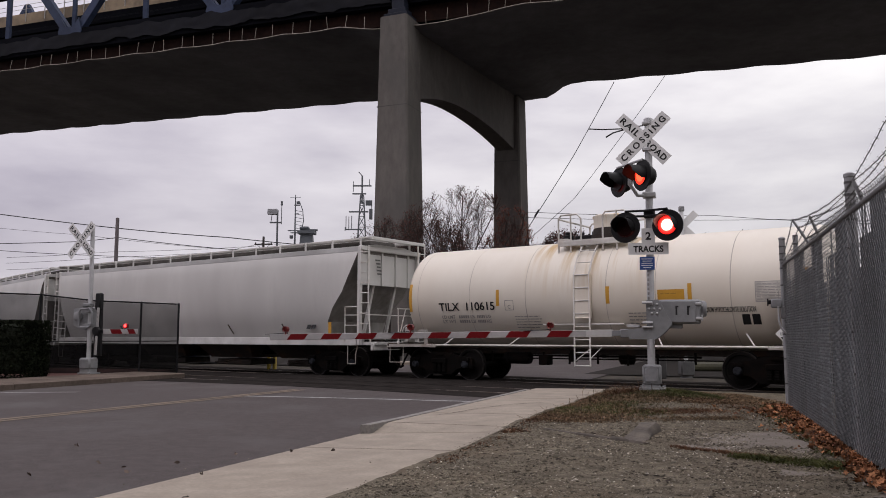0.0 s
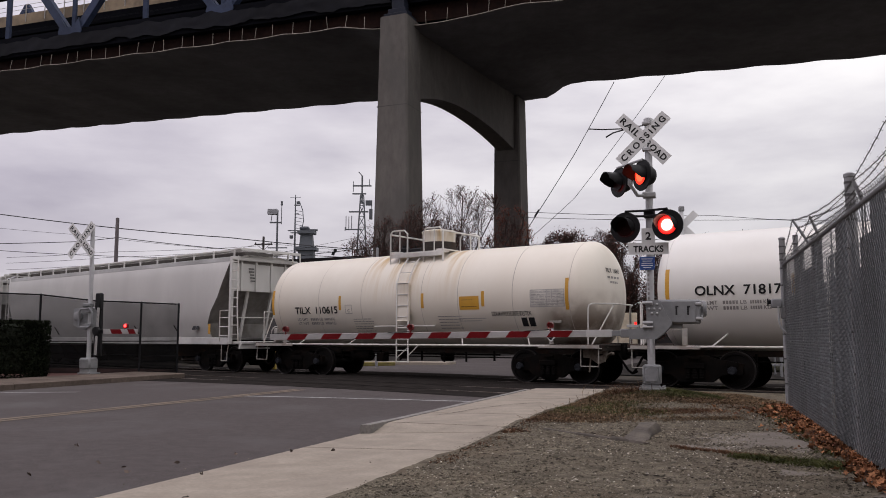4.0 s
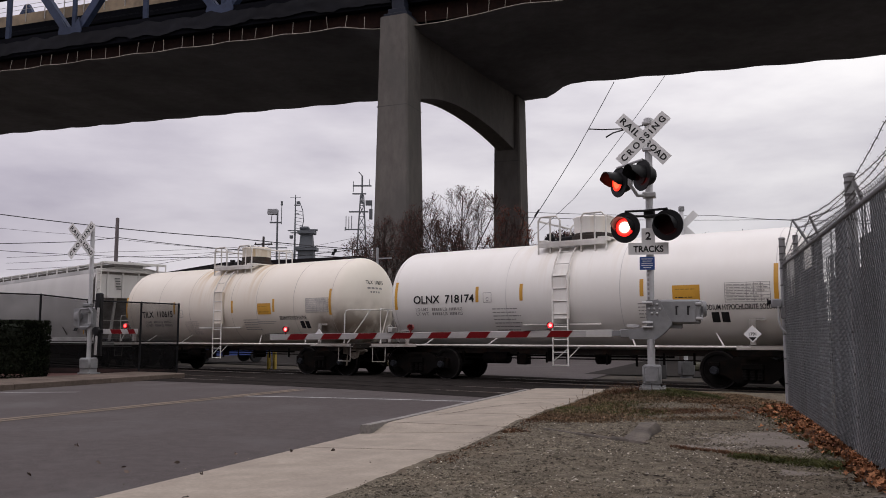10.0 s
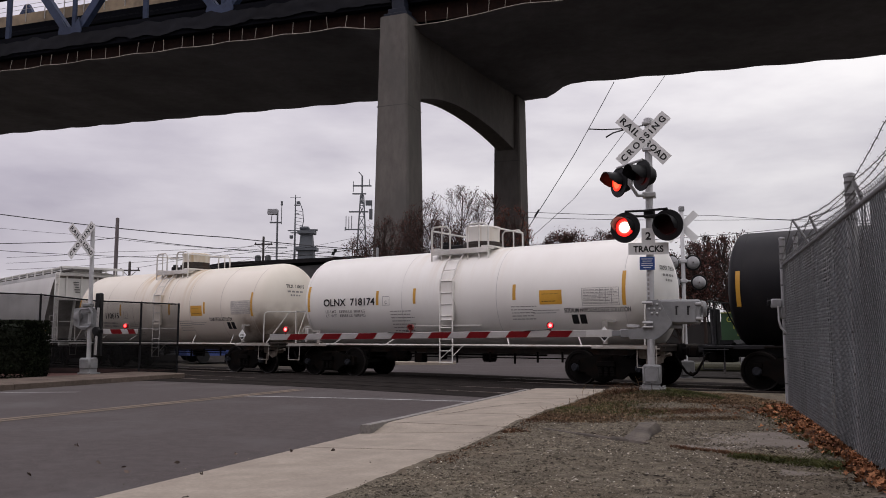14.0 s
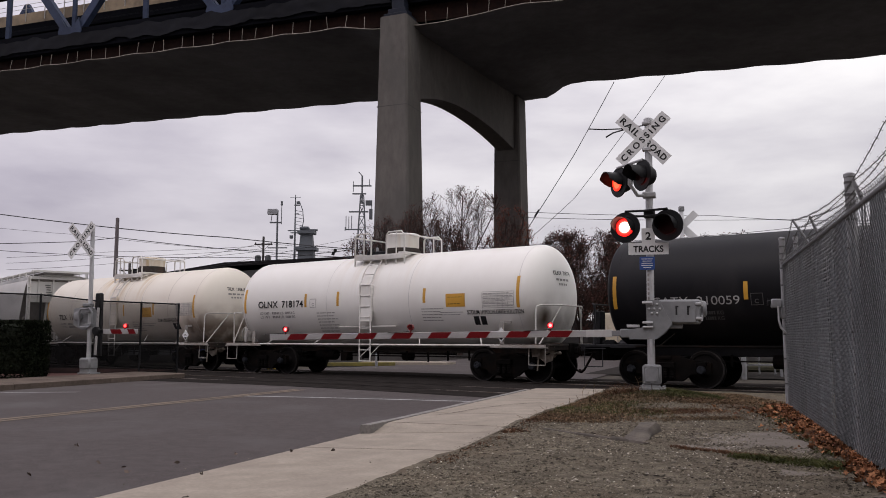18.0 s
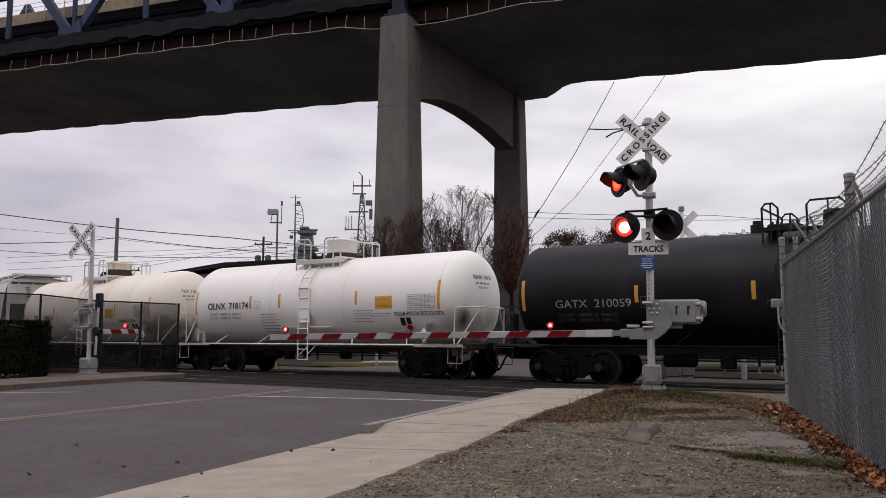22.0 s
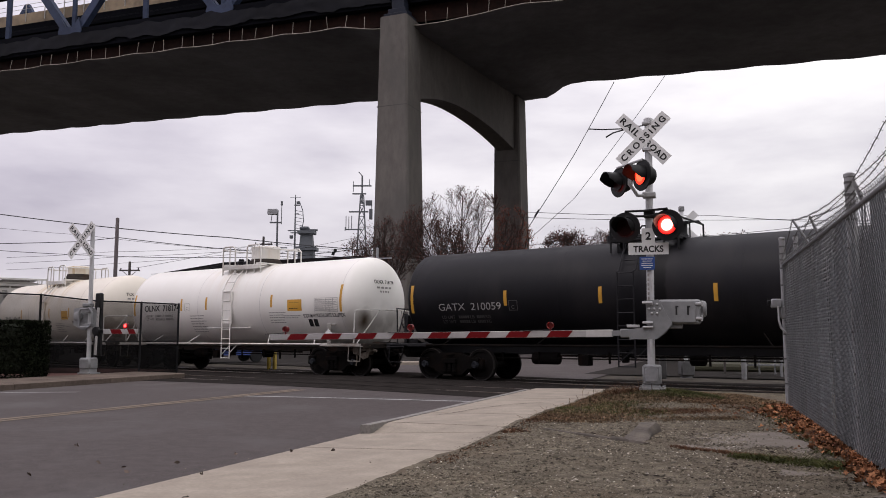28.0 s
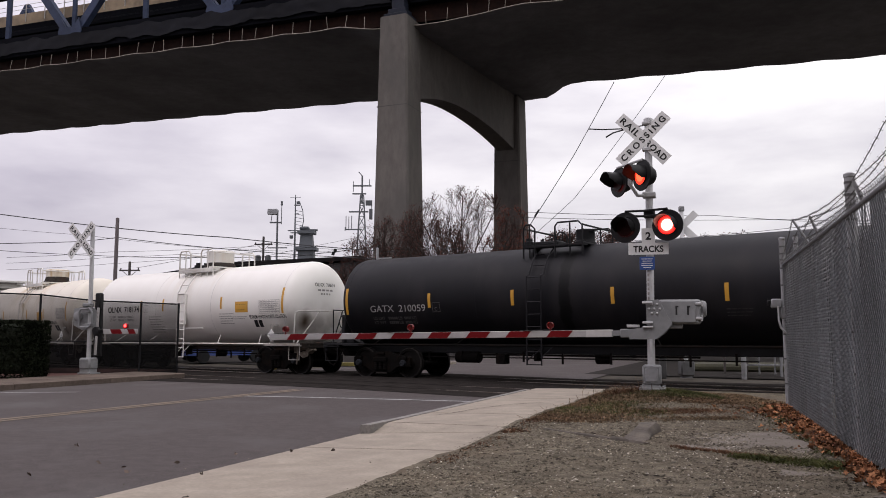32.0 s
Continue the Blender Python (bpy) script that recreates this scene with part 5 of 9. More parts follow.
def white_car_writing(words, seed, faded, dz=0.0, px=3.15, sx=(3.87, 5.72), name=(-4.74, -2.60), tx=2.25):
    ink = LETTER_BLACK

    def write(car):
        wrapped_text(car, words, name[0], name[1], 2.35 + dz, 0.315, ink)
        weights(car, name[0] + 0.06, dz, LETTER_GREY)
        g = Geo()
        for a, b, c, d in ((-2.30, -2.02, 2.48, 2.495), (-2.30, -2.02, 2.215, 2.23), (-2.30, -2.285, 2.215, 2.495), (-2.035, -2.02, 2.215, 2.495)):
            wrapped_patch(g, a, b, c + dz, d + dz, n=2)
        part("stencil_box", g, LETTER_GREY, car, smooth=None)
        wrapped_text(car, "C", -2.20, -2.11, 2.31 + dz, 0.14, LETTER_GREY)
        bars(car, -2.02, -1.12, 1.40 + dz * 0.3, 2.08 + dz, 7, LETTER_GREY, seed=seed + 1)
        bars(car, tx, tx + 0.85, 1.70 + dz, 2.12 + dz, 5, LETTER_GREY, seed=seed + 2)
        bars(car, sx[0] - 0.95 if not faded else 2.0, sx[0] - 0.12 if not faded else 3.0, 1.86 + dz * 0.8, 2.0 + dz * 0.8, 2, LETTER_GREY, seed=seed + 3)
        g = wrapped_patch(Geo(), px, px + 0.67, 2.12 + dz * 0.4, 2.50 + dz * 0.4)
        part("panel", g, REFLECT_YELLOW, car, "amber-yellow warning panel", smooth=None)
        bars(car, px + 0.07, px + 0.62, 2.17 + dz * 0.4, 2.24 + dz * 0.4, 1, LETTER_BLACK, seed=seed + 4)
        bars(car, px + 0.07, px + 0.62, 2.36 + dz * 0.4, 2.44 + dz * 0.4, 1, mat("panel_print", (0.35, 0.19, 0.03), None, 6, 0.6), seed=seed + 5)
        if faded:
            g = wrapped_patch(Geo(), 3.88 + 0.52, 5.43, 2.05, 2.53)
            part("data_table", g, mat("faded_table", (0.58, 0.55, 0.50), (0.50, 0.47, 0.43), 18, 0.6), car, "grey faded data table", smooth=None)
        g = Geo()
        for k in range(7):
            z = 2.06 + 0.075 * k
            wrapped_patch(g, 4.40, 5.43, z, z + 0.010, off=0.008, n=1)
        for x in (4.40, 4.90, 5.06, 5.22, 5.42):
            wrapped_patch(g, x, x + 0.012, 2.06, 2.52, off=0.008)
        part("table_lines", g, LETTER_GREY, car, smooth=None)
        bars(car, 4.44, 5.4, 2.08, 2.5, 6, LETTER_GREY, seed=seed + 6)
        wrapped_text(car, "SODIUM HYPOCHLORITE SOLUTION", sx[0], sx[1], 1.955 + dz * 0.25, 0.17, ink)
        g = Geo()
        for a in (4.05, 4.28):
            wrapped_patch(g, a, a + 0.18, 1.60 + dz * 0.25, 1.84 + dz * 0.25)
        part("stencil_panel", g, LETTER_BLACK, car, "black stencilled service panel", smooth=None)
        # writing on the end of the tank
        def head(y, z):
            r = math.hypot(y, z - TANK["zc"]) / TANK["r"]
            return 5.64 + 0.64 * math.cos(math.asin(min(1.0, r ** (1 / 0.82)))) + 0.012
        V, F = letters(words, 0.165)
        word_parts(car, [(head(x * 0.9 - 0.1, z + 3.05), x * 0.9 - 0.1, z + 3.05) for x, y, z in V], F, 0.165, ink, "end_lettering", 1)
        g = Geo()
        for k, w in ((0, 0.75), (1, 0.5)):
            z = 2.86 - k * 0.13
            for j in range(4):
                y0 = -0.1 - w / 2 + j * w / 4
                q = ((y0, z - 0.03), (y0 + w / 4 - 0.05, z - 0.03), (y0 + w / 4 - 0.05, z + 0.03), (y0, z + 0.03))
                g.add([(head(a, b), a, b) for a, b in q], [(0, 1, 2, 3)])
        part("end_print", g, LETTER_GREY, car, smooth=None, stuff=True)
    return write


WHITE_STRIPS = [(-5.42, 2.07, 2.90), (-2.50, 2.23, 2.67), (-1.07, 2.24, 2.70), (2.37, 2.26, 2.69), (5.56, 2.06, 2.93)]
CREAM_STRIPS = [(-5.56, 2.0, 2.82), (-2.52, 2.11, 2.56), (0.76, 2.10, 2.54), (2.88, 2.11, 2.54), (5.50, 1.97, 2.81)]


def black_writing(car):
    wrapped_text(car, "GATX  210059", -6.32, -4.2, 2.12, 0.29, LETTER_WHITE, weight=0.0)
    weights(car, -6.26, -0.23, LETTER_DIM)
    g = Geo()
    for a, b, c, d in ((-3.95, -3.67, 2.25, 2.265), (-3.95, -3.67, 1.985, 2.0), (-3.95, -3.935, 1.985, 2.265), (-3.685, -3.67, 1.985, 2.265)):
        wrapped_patch(g, a, b, c, d, n=2)
    part("stencil_box", g, LETTER_DIM, car, smooth=None)
    wrapped_text(car, "C", -3.86, -3.77, 2.08, 0.14, LETTER_DIM)
    bars(car, 3.0, 3.6, 1.90, 2.0, 1, LETTER_FAINT, seed=9)
    bars(car, 4.6, 5.3, 1.72, 1.95, 3, LETTER_FAINT, seed=10)


def build_train():
    tank_car(1, -1.08, 5.57, 4.90, 6.78, TANK_WHITE, WHITE_TRIM, "clean white tank car with black lettering and amber strips", dict(
        strips=WHITE_STRIPS, platform=(-0.75, 1.27, 0.44), rail=0.65, ladder=0.17, seams=[-5.42, -1.52, 1.83, 5.60], weld=SEAM_WHITE, write=white_car_writing("OLNX  718174", 11, False)), shell=(-5.45, 5.64, 0.45, 0.64))
    tank_car(2, 12.56, 5.57, 4.75, 6.78, TANK_CREAM, WHITE_TRIM, "cream tank car streaked with rust, black lettering", dict(
        strips=CREAM_STRIPS, platform=(-0.82, 1.20, 0.34), rail=0.65, ladder=0.10, seams=[-5.25, -3.42, -1.6, 0.75, 2.06, 3.88, 5.6], weld=SEAM_CREAM, write=white_car_writing("TILX  110615", 41, True, -0.23, 2.08, (3.14, 4.39), (-4.52, -2.63), 1.28)), shell=(-5.465, 5.625, 0.48, 0.66))
    TANK.update(zc=2.42, r=1.395)
    tank_car(3, -16.72, 7.32, 6.1, 8.69, TANK_BLACK, BLACK_TRIM, "black tank car with white lettering and amber strips", dict(
        strips=[(-7.30, 1.96, 2.79), (-4.05, 2.12, 2.54), (-1.20, 2.12, 2.55), (1.76, 2.10, 2.53), (4.64, 2.10, 2.53), (9.0, 1.96, 2.79)],
        platform=(-1.01, 0.80, 0.42), rail=0.56, ladder=-0.4, seams=[-7.2, -2.4, 2.4, 8.9], weld=TANK_BLACK, write=black_writing), black=True, longer=1.7, shell=(-7.36, 9.02, 0.32, 0.66))


build_train()


def hopper_car(q_mid, half, label, word=""):
    """A covered hopper: x runs to the right; the side sheets stop on a slant before the open end cages."""
    car = thing("hopper_car", car_pose(q_mid + GONE[0], half - 1.55), label, "hopper car", "cars of the train")
    CARS.append((car, q_mid, half - 1.55))

    sideprof = [(1.20, 1.20), (1.30, 1.45), (1.43, 1.75), (1.53, 2.2), (1.57, 2.7), (1.57, 3.2), (1.55, 3.6), (1.50, 3.92), (1.43, 4.07)]
    cut = lambda z: 0.08 if z > 3.85 else 0.08 + (3.85 - z) * 0.53 if z > 2.45 else 0.82 + (2.45 - z) * 1.22 if z > 1.96 else 1.43
    g = Geo()
    V, F = [], []
    nx = 26
    for y_side in (-1, 1):
        o = len(V)
        for w, z in sideprof:
            lo, hi = -half + 0.45 * cut(z), half - cut(z)
            for i in range(nx + 1):
                x = lo + (hi - lo) * i / nx
                V.append((x, y_side * w, z))
        for j in range(len(sideprof) - 1):
            for i in range(nx):
                a = o + j * (nx + 1) + i
                F.append((a, a + 1, a + nx + 2, a + nx + 1))
    # the slope sheets close the ends between the side sheets
    row, m2, S = nx + 1, len(sideprof) * (nx + 1), []
    for j in range(len(sideprof) - 1):
        for i in (0, nx):
            S.append((j * row + i, (j + 1) * row + i, m2 + (j + 1) * row + i, m2 + j * row + i))
    g.add(V, F)
    # this colour holds both grime and the shade below the car end
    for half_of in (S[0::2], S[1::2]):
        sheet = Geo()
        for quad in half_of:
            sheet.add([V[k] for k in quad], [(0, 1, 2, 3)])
        part("slope_sheet", sheet, HOPPER_GRIME_SHADE, car, "grimy slope sheet under the car end, its shade in the colour", smooth=None)
    part("side_sheet", g, HOPPER, car, "smooth bulged grey side sheets")
    # roof with its raised centre and hatches
    g = Geo()
    prof = [(-1.45, 4.03), (-1.43, 4.09), (-0.7, 4.22), (0.7, 4.22), (1.43, 4.09), (1.45, 4.03)]
    V = [(x, y, z) for x in (-half, half) for y, z in prof]
    g.add(V, [(i, i + 1, i + 7, i + 6) for i in range(5)] + [tuple(range(6)), tuple(range(6, 12))])
    part("roof", g, HOPPER, car, smooth=None)
    for sg in (-1, 1):
        # slope sheet and the upper end wall
        g = Geo()
        g.box((sg * (half - 0.12), 0, 3.45), (0.06, 2.8, 1.1))
        for y in (-1.0, -0.35, 0.35, 1.0):
            g.box((sg * (half - 0.07), y, 3.45), (0.07, 0.08, 1.1))
        part("end_sheet", g, HOPPER, car, "grey slope sheet of the open car end")
        g = Geo()
        for y in (-1.45, 1.45):
            g.box((sg * (half - 0.03), y, 2.55), (0.13, 0.12, 3.1))
        g.box((sg * (half + 0.0), 0, 4.06), (0.16, 3.0, 0.14))
        for y in (-0.55, 0.55):
            g.box((sg * (half - 0.5), y, 2.0), (0.1, 0.1, 1.9), Matrix.Rotation(radians(sg * 14), 3, "Y"))
        part("end_frame", g, HOPPER, car, "end posts and braces")
        g = Geo()
        x0 = sg * (half - 0.02)
        for k in range(9):
            z = 1.35 + k * 0.32
            g.tube((x0, -1.47, z), (x0 + sg * 0.36, -1.46, z), 0.018, 6)
        g.path([(x0 + sg * 0.46, -1.46, 1.1), (x0 + sg * 0.36, -1.46, 2.4), (x0 + sg * 0.36, -1.46, 4.12)], 0.026, 6)
        g.path([(sg * (half - 0.62), -1.48, 1.1), (sg * (half - 0.62), -1.48, 2.2)], 0.022, 6)
        for z in (1.3, 1.62, 1.94, 2.2):
            g.tube((sg * (half - 0.06), -1.48, z), (sg * (half - 0.62), -1.48, z), 0.018, 6)
        g.path([(sg * (half + 0.1), -1.3, 1.95), (sg * (half + 0.1), 1.3, 1.95)], 0.018, 6)
        part("ladder", g, WHITE_TRIM, car, "end ladders with grab irons")
        g = Geo().box((sg * (half + 0.1), 0, 1.05), (0.9, 2.7, 0.10))
        g.box((sg * (half + 0.45), 0, 0.95), (0.12, 2.8, 0.22))
        part("end_platform", g, HOPPER, car)
        g = Geo()
        for dx in (0.0, 0.42):
            g.path([(sg * (half - 0.1 - dx), -1.45, 1.0), (sg * (half - 0.16 - dx * 0.8), -1.47, 0.7), (sg * (half - 0.16 - dx * 0.8), -1.47, 0.42)], 0.016, 6)
        g.tube((sg * (half - 0.16), -1.47, 0.42), (sg * (half - 0.496), -1.47, 0.42), 0.016, 6)
        part("stirrup_step", g, DULL_TRIM, car)
        add_coupler(car, sg * (half + 0.62), sg)
        add_truck(car, sg * (half - 1.55))
    # side sills and the fascia under the roof edge
    for y in (-1.47, 1.47):
        part("roof_fascia", Geo().box((0, y, 4.03), (2 * half - 0.1, 0.05, 0.16)), mat("pale_fascia", (0.56, 0.56, 0.55), (0.50, 0.50, 0.49), 4, 0.55), car, "pale fascia under the roof edge")
    for y in (-1.42, 1.42):
        g = Geo().box((0, y, 1.115), (2 * half - 0.3, 0.10, 0.25))
        part("side_sill", g, mat("pale_sill", (0.62, 0.61, 0.59), (0.54, 0.53, 0.51), 5, 0.55, stain=(0.35, 0.33, 0.3), stain_amt=0.5), car, "pale straight side sill")
    # hoppers and gates
    for k in range(4):
        x = -half + 3.2 + k * (2 * half - 6.4) / 3
        g = Geo()
        g.add([(x - 1.6, -1.3, 1.15), (x + 1.6, -1.3, 1.15), (x + 1.6, 1.3, 1.15), (x - 1.6, 1.3, 1.15), (x - 1.15, -0.7, 0.52), (x + 1.15, -0.7, 0.52), (x + 1.15, 0.7, 0.52), (x - 1.15, 0.7, 0.52)],
              [(0, 1, 5, 4), (1, 2, 6, 5), (2, 3, 7, 6), (3, 0, 4, 7), (4, 5, 6, 7)])
        g.box((x, 0, 0.36), (1.9, 1.2, 0.20))
        g.tube((x - 0.3, -1.2, 0.36), (x - 0.3, 0.6, 0.36), 0.03, 6)
        part("discharge_hopper", g, SILL_GREY, car, "grimy discharge hopper with its gate", smooth=None)
    part("centre_sill", Geo().box((0, 0, 0.90), (2 * half + 0.4, 0.7, 0.5)), TRUCK, car)
    # running boards, brackets and hatches on the roof
    g = Geo()
    for y in (-0.95, 0.95):
        g.box((0, y, 4.40), (2 * half + 0.1, 0.42, 0.05))
        n = 15
        for k in range(n):
            x = -half + 0.2 + k * (2 * half - 0.4) / (n - 1)
            g.box((x, y * 1.3, 4.24), (0.06, 0.05, 0.36), b=0.006)
    part("running_board", g, HOPPER, car, "grated running boards along the roof")
    # the trough's dark colour stands for shade under the running boards
    part("hatch_trough", Geo().box((0, 0, 4.29), (2 * half - 0.7, 1.3, 0.20), b=0.02), mat("shaded_roof_trough", (0.16, 0.15, 0.14), (0.09, 0.083, 0.077), 3, 0.85, large=0.35, spec=0.15), car, "raised trough along the roof, shade put in its colour")
    for k in range(10):
        x = -half + 1.0 + k * (2 * half - 2.0) / 9
        g = Geo().box((x, 0, 4.42), (1.3, 0.66, 0.09), b=0.03)
        part("hatch", g, HOPPER, car, "pale roof hatch cover")
    for sg in (-1, 1):
        g = Geo().box((sg * (half + 0.14), 0, 4.39), (0.46, 2.7, 0.05))
        g.box((sg * (half + 0.36), 0, 4.36), (0.05, 2.75, 0.10))
        part("crossover_platform", g, HOPPER, car, "grated platform across the car's end")
        g = Geo()
        for dy in (1.0, 1.36):
            g.tube((sg * (half + 0.36), dy, 1.1), (sg * (half + 0.36), dy, 4.36), 0.026, 6)
        for k in range(9):
            g.tube((sg * (half + 0.36), 1.0, 1.4 + k * 0.33), (sg * (half + 0.36), 1.36, 1.4 + k * 0.33), 0.016, 6)
        part("end_ladder", g, WHITE_TRIM, car, "ladder on the car's end")
        for y, word in ((-0.6, 1), (0.1, 0)):
            g = Geo()
            for k in range(5):
                g.box((sg * (half - 0.03), y + 0.02 * k * word, 3.72 - k * 0.11), (0.01, 0.24 - 0.03 * (k % 3), 0.05), b=0.002)
            if sg > 0 and word:
                part("end_print", g, mat("grey_stencil", (0.16, 0.155, 0.15)), car, smooth=None, stuff=True)
    # print and data panels
    g = Geo()
    for a in (half - 2.30, half - 2.08):
        g.box((a, -1.40, 1.62), (0.17, 0.012, 0.22), Matrix.Rotation(radians(-24), 3, "X"), b=0.002)
    part("stencil_panel", g, LETTER_BLACK, car, "black stencilled panel", smooth=None)
    if word:
        V, F = letters(word, 0.42)
        part("lettering", Geo().add([(x + half - 1.2, -1.575, z + 3.45) for x, y, z in V], F), mat("grey_stencil", (0.16, 0.155, 0.15), None, 8, 0.6), car, smooth=None)
    g = Geo().box((half - 1.36, -1.40, 1.55), (0.13, 0.012, 0.36), b=0.002)
    part("reflector", g, REFLECT_YELLOW, car, "amber reflector strip", smooth=None)
    for x in (half - 3.4, half - 6.2, -half + 5.0, -half + 2.4):
        part("grab_iron", Geo().tube((x, -1.32, 1.36), (x - 0.16, -1.46, 1.70), 0.02, 6), SILL_GREY, car)
    return car


hopper_car(29.02, 8.97, "pale grey covered hopper car with bulged sides")
hopper_car(48.15, 9.0, "pale grey covered hopper car behind the screened fence", "GATX")


# ---- crossing signals and gates ----
FLASHERS = []          # (lens, phase): phase 0 glows with the right-hand lamps, 1 with the left-hand ones


def lens_mesh(r, rim, core, middle=None, outer=None, back=None):
    """A disc with a glowing face and a dark back."""
    me = bpy.data.meshes.new("lens")
    V, F, M = [], [], []
    n = 24
    for k, (rad, y) in enumerate(((0.0, -0.014), (r * 0.60, -0.0135), (r * 0.70, -0.012), (r * 0.88, -0.010), (r, -0.006), (r, 0.006), (0.0, 0.012))):
        for j in range(n):
            t = 2 * math.pi * j / n
            V.append((rad * math.cos(t), y, rad * math.sin(t)))
    for k in range(6):
        for j in range(n):
            F.append((k * n + j, k * n + (j + 1) % n, (k + 1) * n + (j + 1) % n, (k + 1) * n + j))
            M.append((1, 3, 4, 0, 2, 2)[k])
    me.from_pydata(V, [], F)
    for m in (rim, core, back or LENS_DARK, middle or core, outer or rim):
        me.materials.append(m)
    me.polygons.foreach_set("material_index", M)
    me.validate()
    me.update()
    return me


DIM_RIM = glow_mat("angled_lit_lens", (1.0, 0.035, 0.012), 1.5)
DIM_CORE = glow_mat("angled_lens_core", (1.0, 0.10, 0.04), 2.2)
LENS_BRIGHT = lens_mesh(0.173, LENS_RIM, LENS_CORE, LENS_MID, LENS_OUTER)
LENS_DIM = lens_mesh(0.173, DIM_RIM, DIM_CORE)
LENS_SMALL = lens_mesh(0.052, glow_mat("small_lit_lens", (1.0, 0.02, 0.03), 2.2), glow_mat("small_lens_core", (1.0, 0.22, 0.20), 3.6), glow_mat("small_lens_middle", (1.0, 0.035, 0.04), 2.6),
                       back=mat("lamp_red_plastic", (0.20, 0.012, 0.012), (0.14, 0.01, 0.01), 6, 0.35))


def light_unit(parent, m, phase, lens):
    """A flashing light: round black background, visor, housing and the turning lens."""
    rx = Matrix.Rotation(radians(90), 4, "X")
    g = Geo().lathe([(0.17, 0.0), (0.283, 0.0), (0.288, -0.012), (0.283, -0.024), (0.17, -0.024)], 36, rx, caps=False)
    g.lathe([(0.175, -0.02), (0.18, -0.16), (0.14, -0.23), (0.05, -0.25), (0.02, -0.25)], 24, rx, caps=False)
    unit = part("light_unit", g, BLACK_PAINT, parent, "round black flashing light with a visor", m=m, smooth=40)
    V, F = [], []
    n = 22
    for k, (y, t0) in enumerate(((0.0, 0), (-0.10, 0), (-0.20, 0.14), (-0.30, 0.34))):
        for r in (0.178, 0.168):
            for j in range(n + 1):
                a = radians(-25) + (radians(230)) * j / n
                a = math.pi / 2 + (a - math.pi / 2) * (1 - t0)
                V.append((r * math.cos(a), y, r * math.sin(a)))
    w = n + 1
    for k in range(3):
        for s in (0, 1):
            for j in range(n):
                a = (k * 2 + s) * w + j
                b = ((k + 1) * 2 + s) * w + j
                F.append((a, a + 1, b + 1, b))
    for j in range(n):
        F.append((6 * w + j, 6 * w + j + 1, 7 * w + j + 1, 7 * w + j))
    part("visor", Geo().add(V, F), BLACK_PAINT, unit, smooth=40)
    ln = part("lens", lens, None, unit, "red lens, glowing by turns", m=pose(0, -0.02, 0))
    FLASHERS.append((ln, phase, Vector((0, -0.02, 0))))
    return unit


def crossbuck(parent, m, width=1.22, name_a="crossbuck_blade", plain=False):
    for word, turn, dy in (("CROSSING", 45, -0.006), ("RAILROAD", -45, 0.0)):
        g = Geo().box((0, dy, 0), (width, 0.005, 0.23), b=0.002)
        mm = m @ Matrix.Rotation(radians(-turn), 4, "Y")
        blade = part(name_a, g, SIGN_WHITE, parent, "bare back of a crossbuck blade" if plain else "white crossbuck blade with black letters", m=mm, smooth=None)
        for piece, cx, full in () if plain else (((word, 0.0, 1.09),) if turn > 0 else ((word[:4], -0.33, 0.45), (word[4:], 0.33, 0.48))):
            V, F = letters(piece, 0.160, spacing=1.5 if turn > 0 else 1.15, weight=0.028)
            w = max(v[0] for v in V) - min(v[0] for v in V)
            lo = (max(v[0] for v in V) + min(v[0] for v in V)) / 2
            V = [(v[0] - lo, v[1], v[2]) for v in V]
            k = full / w
            part("lettering", Geo().add([(x * k + cx, dy - 0.006, z) for x, y, z in V], F), SIGN_BLACK, blade, smooth=None)


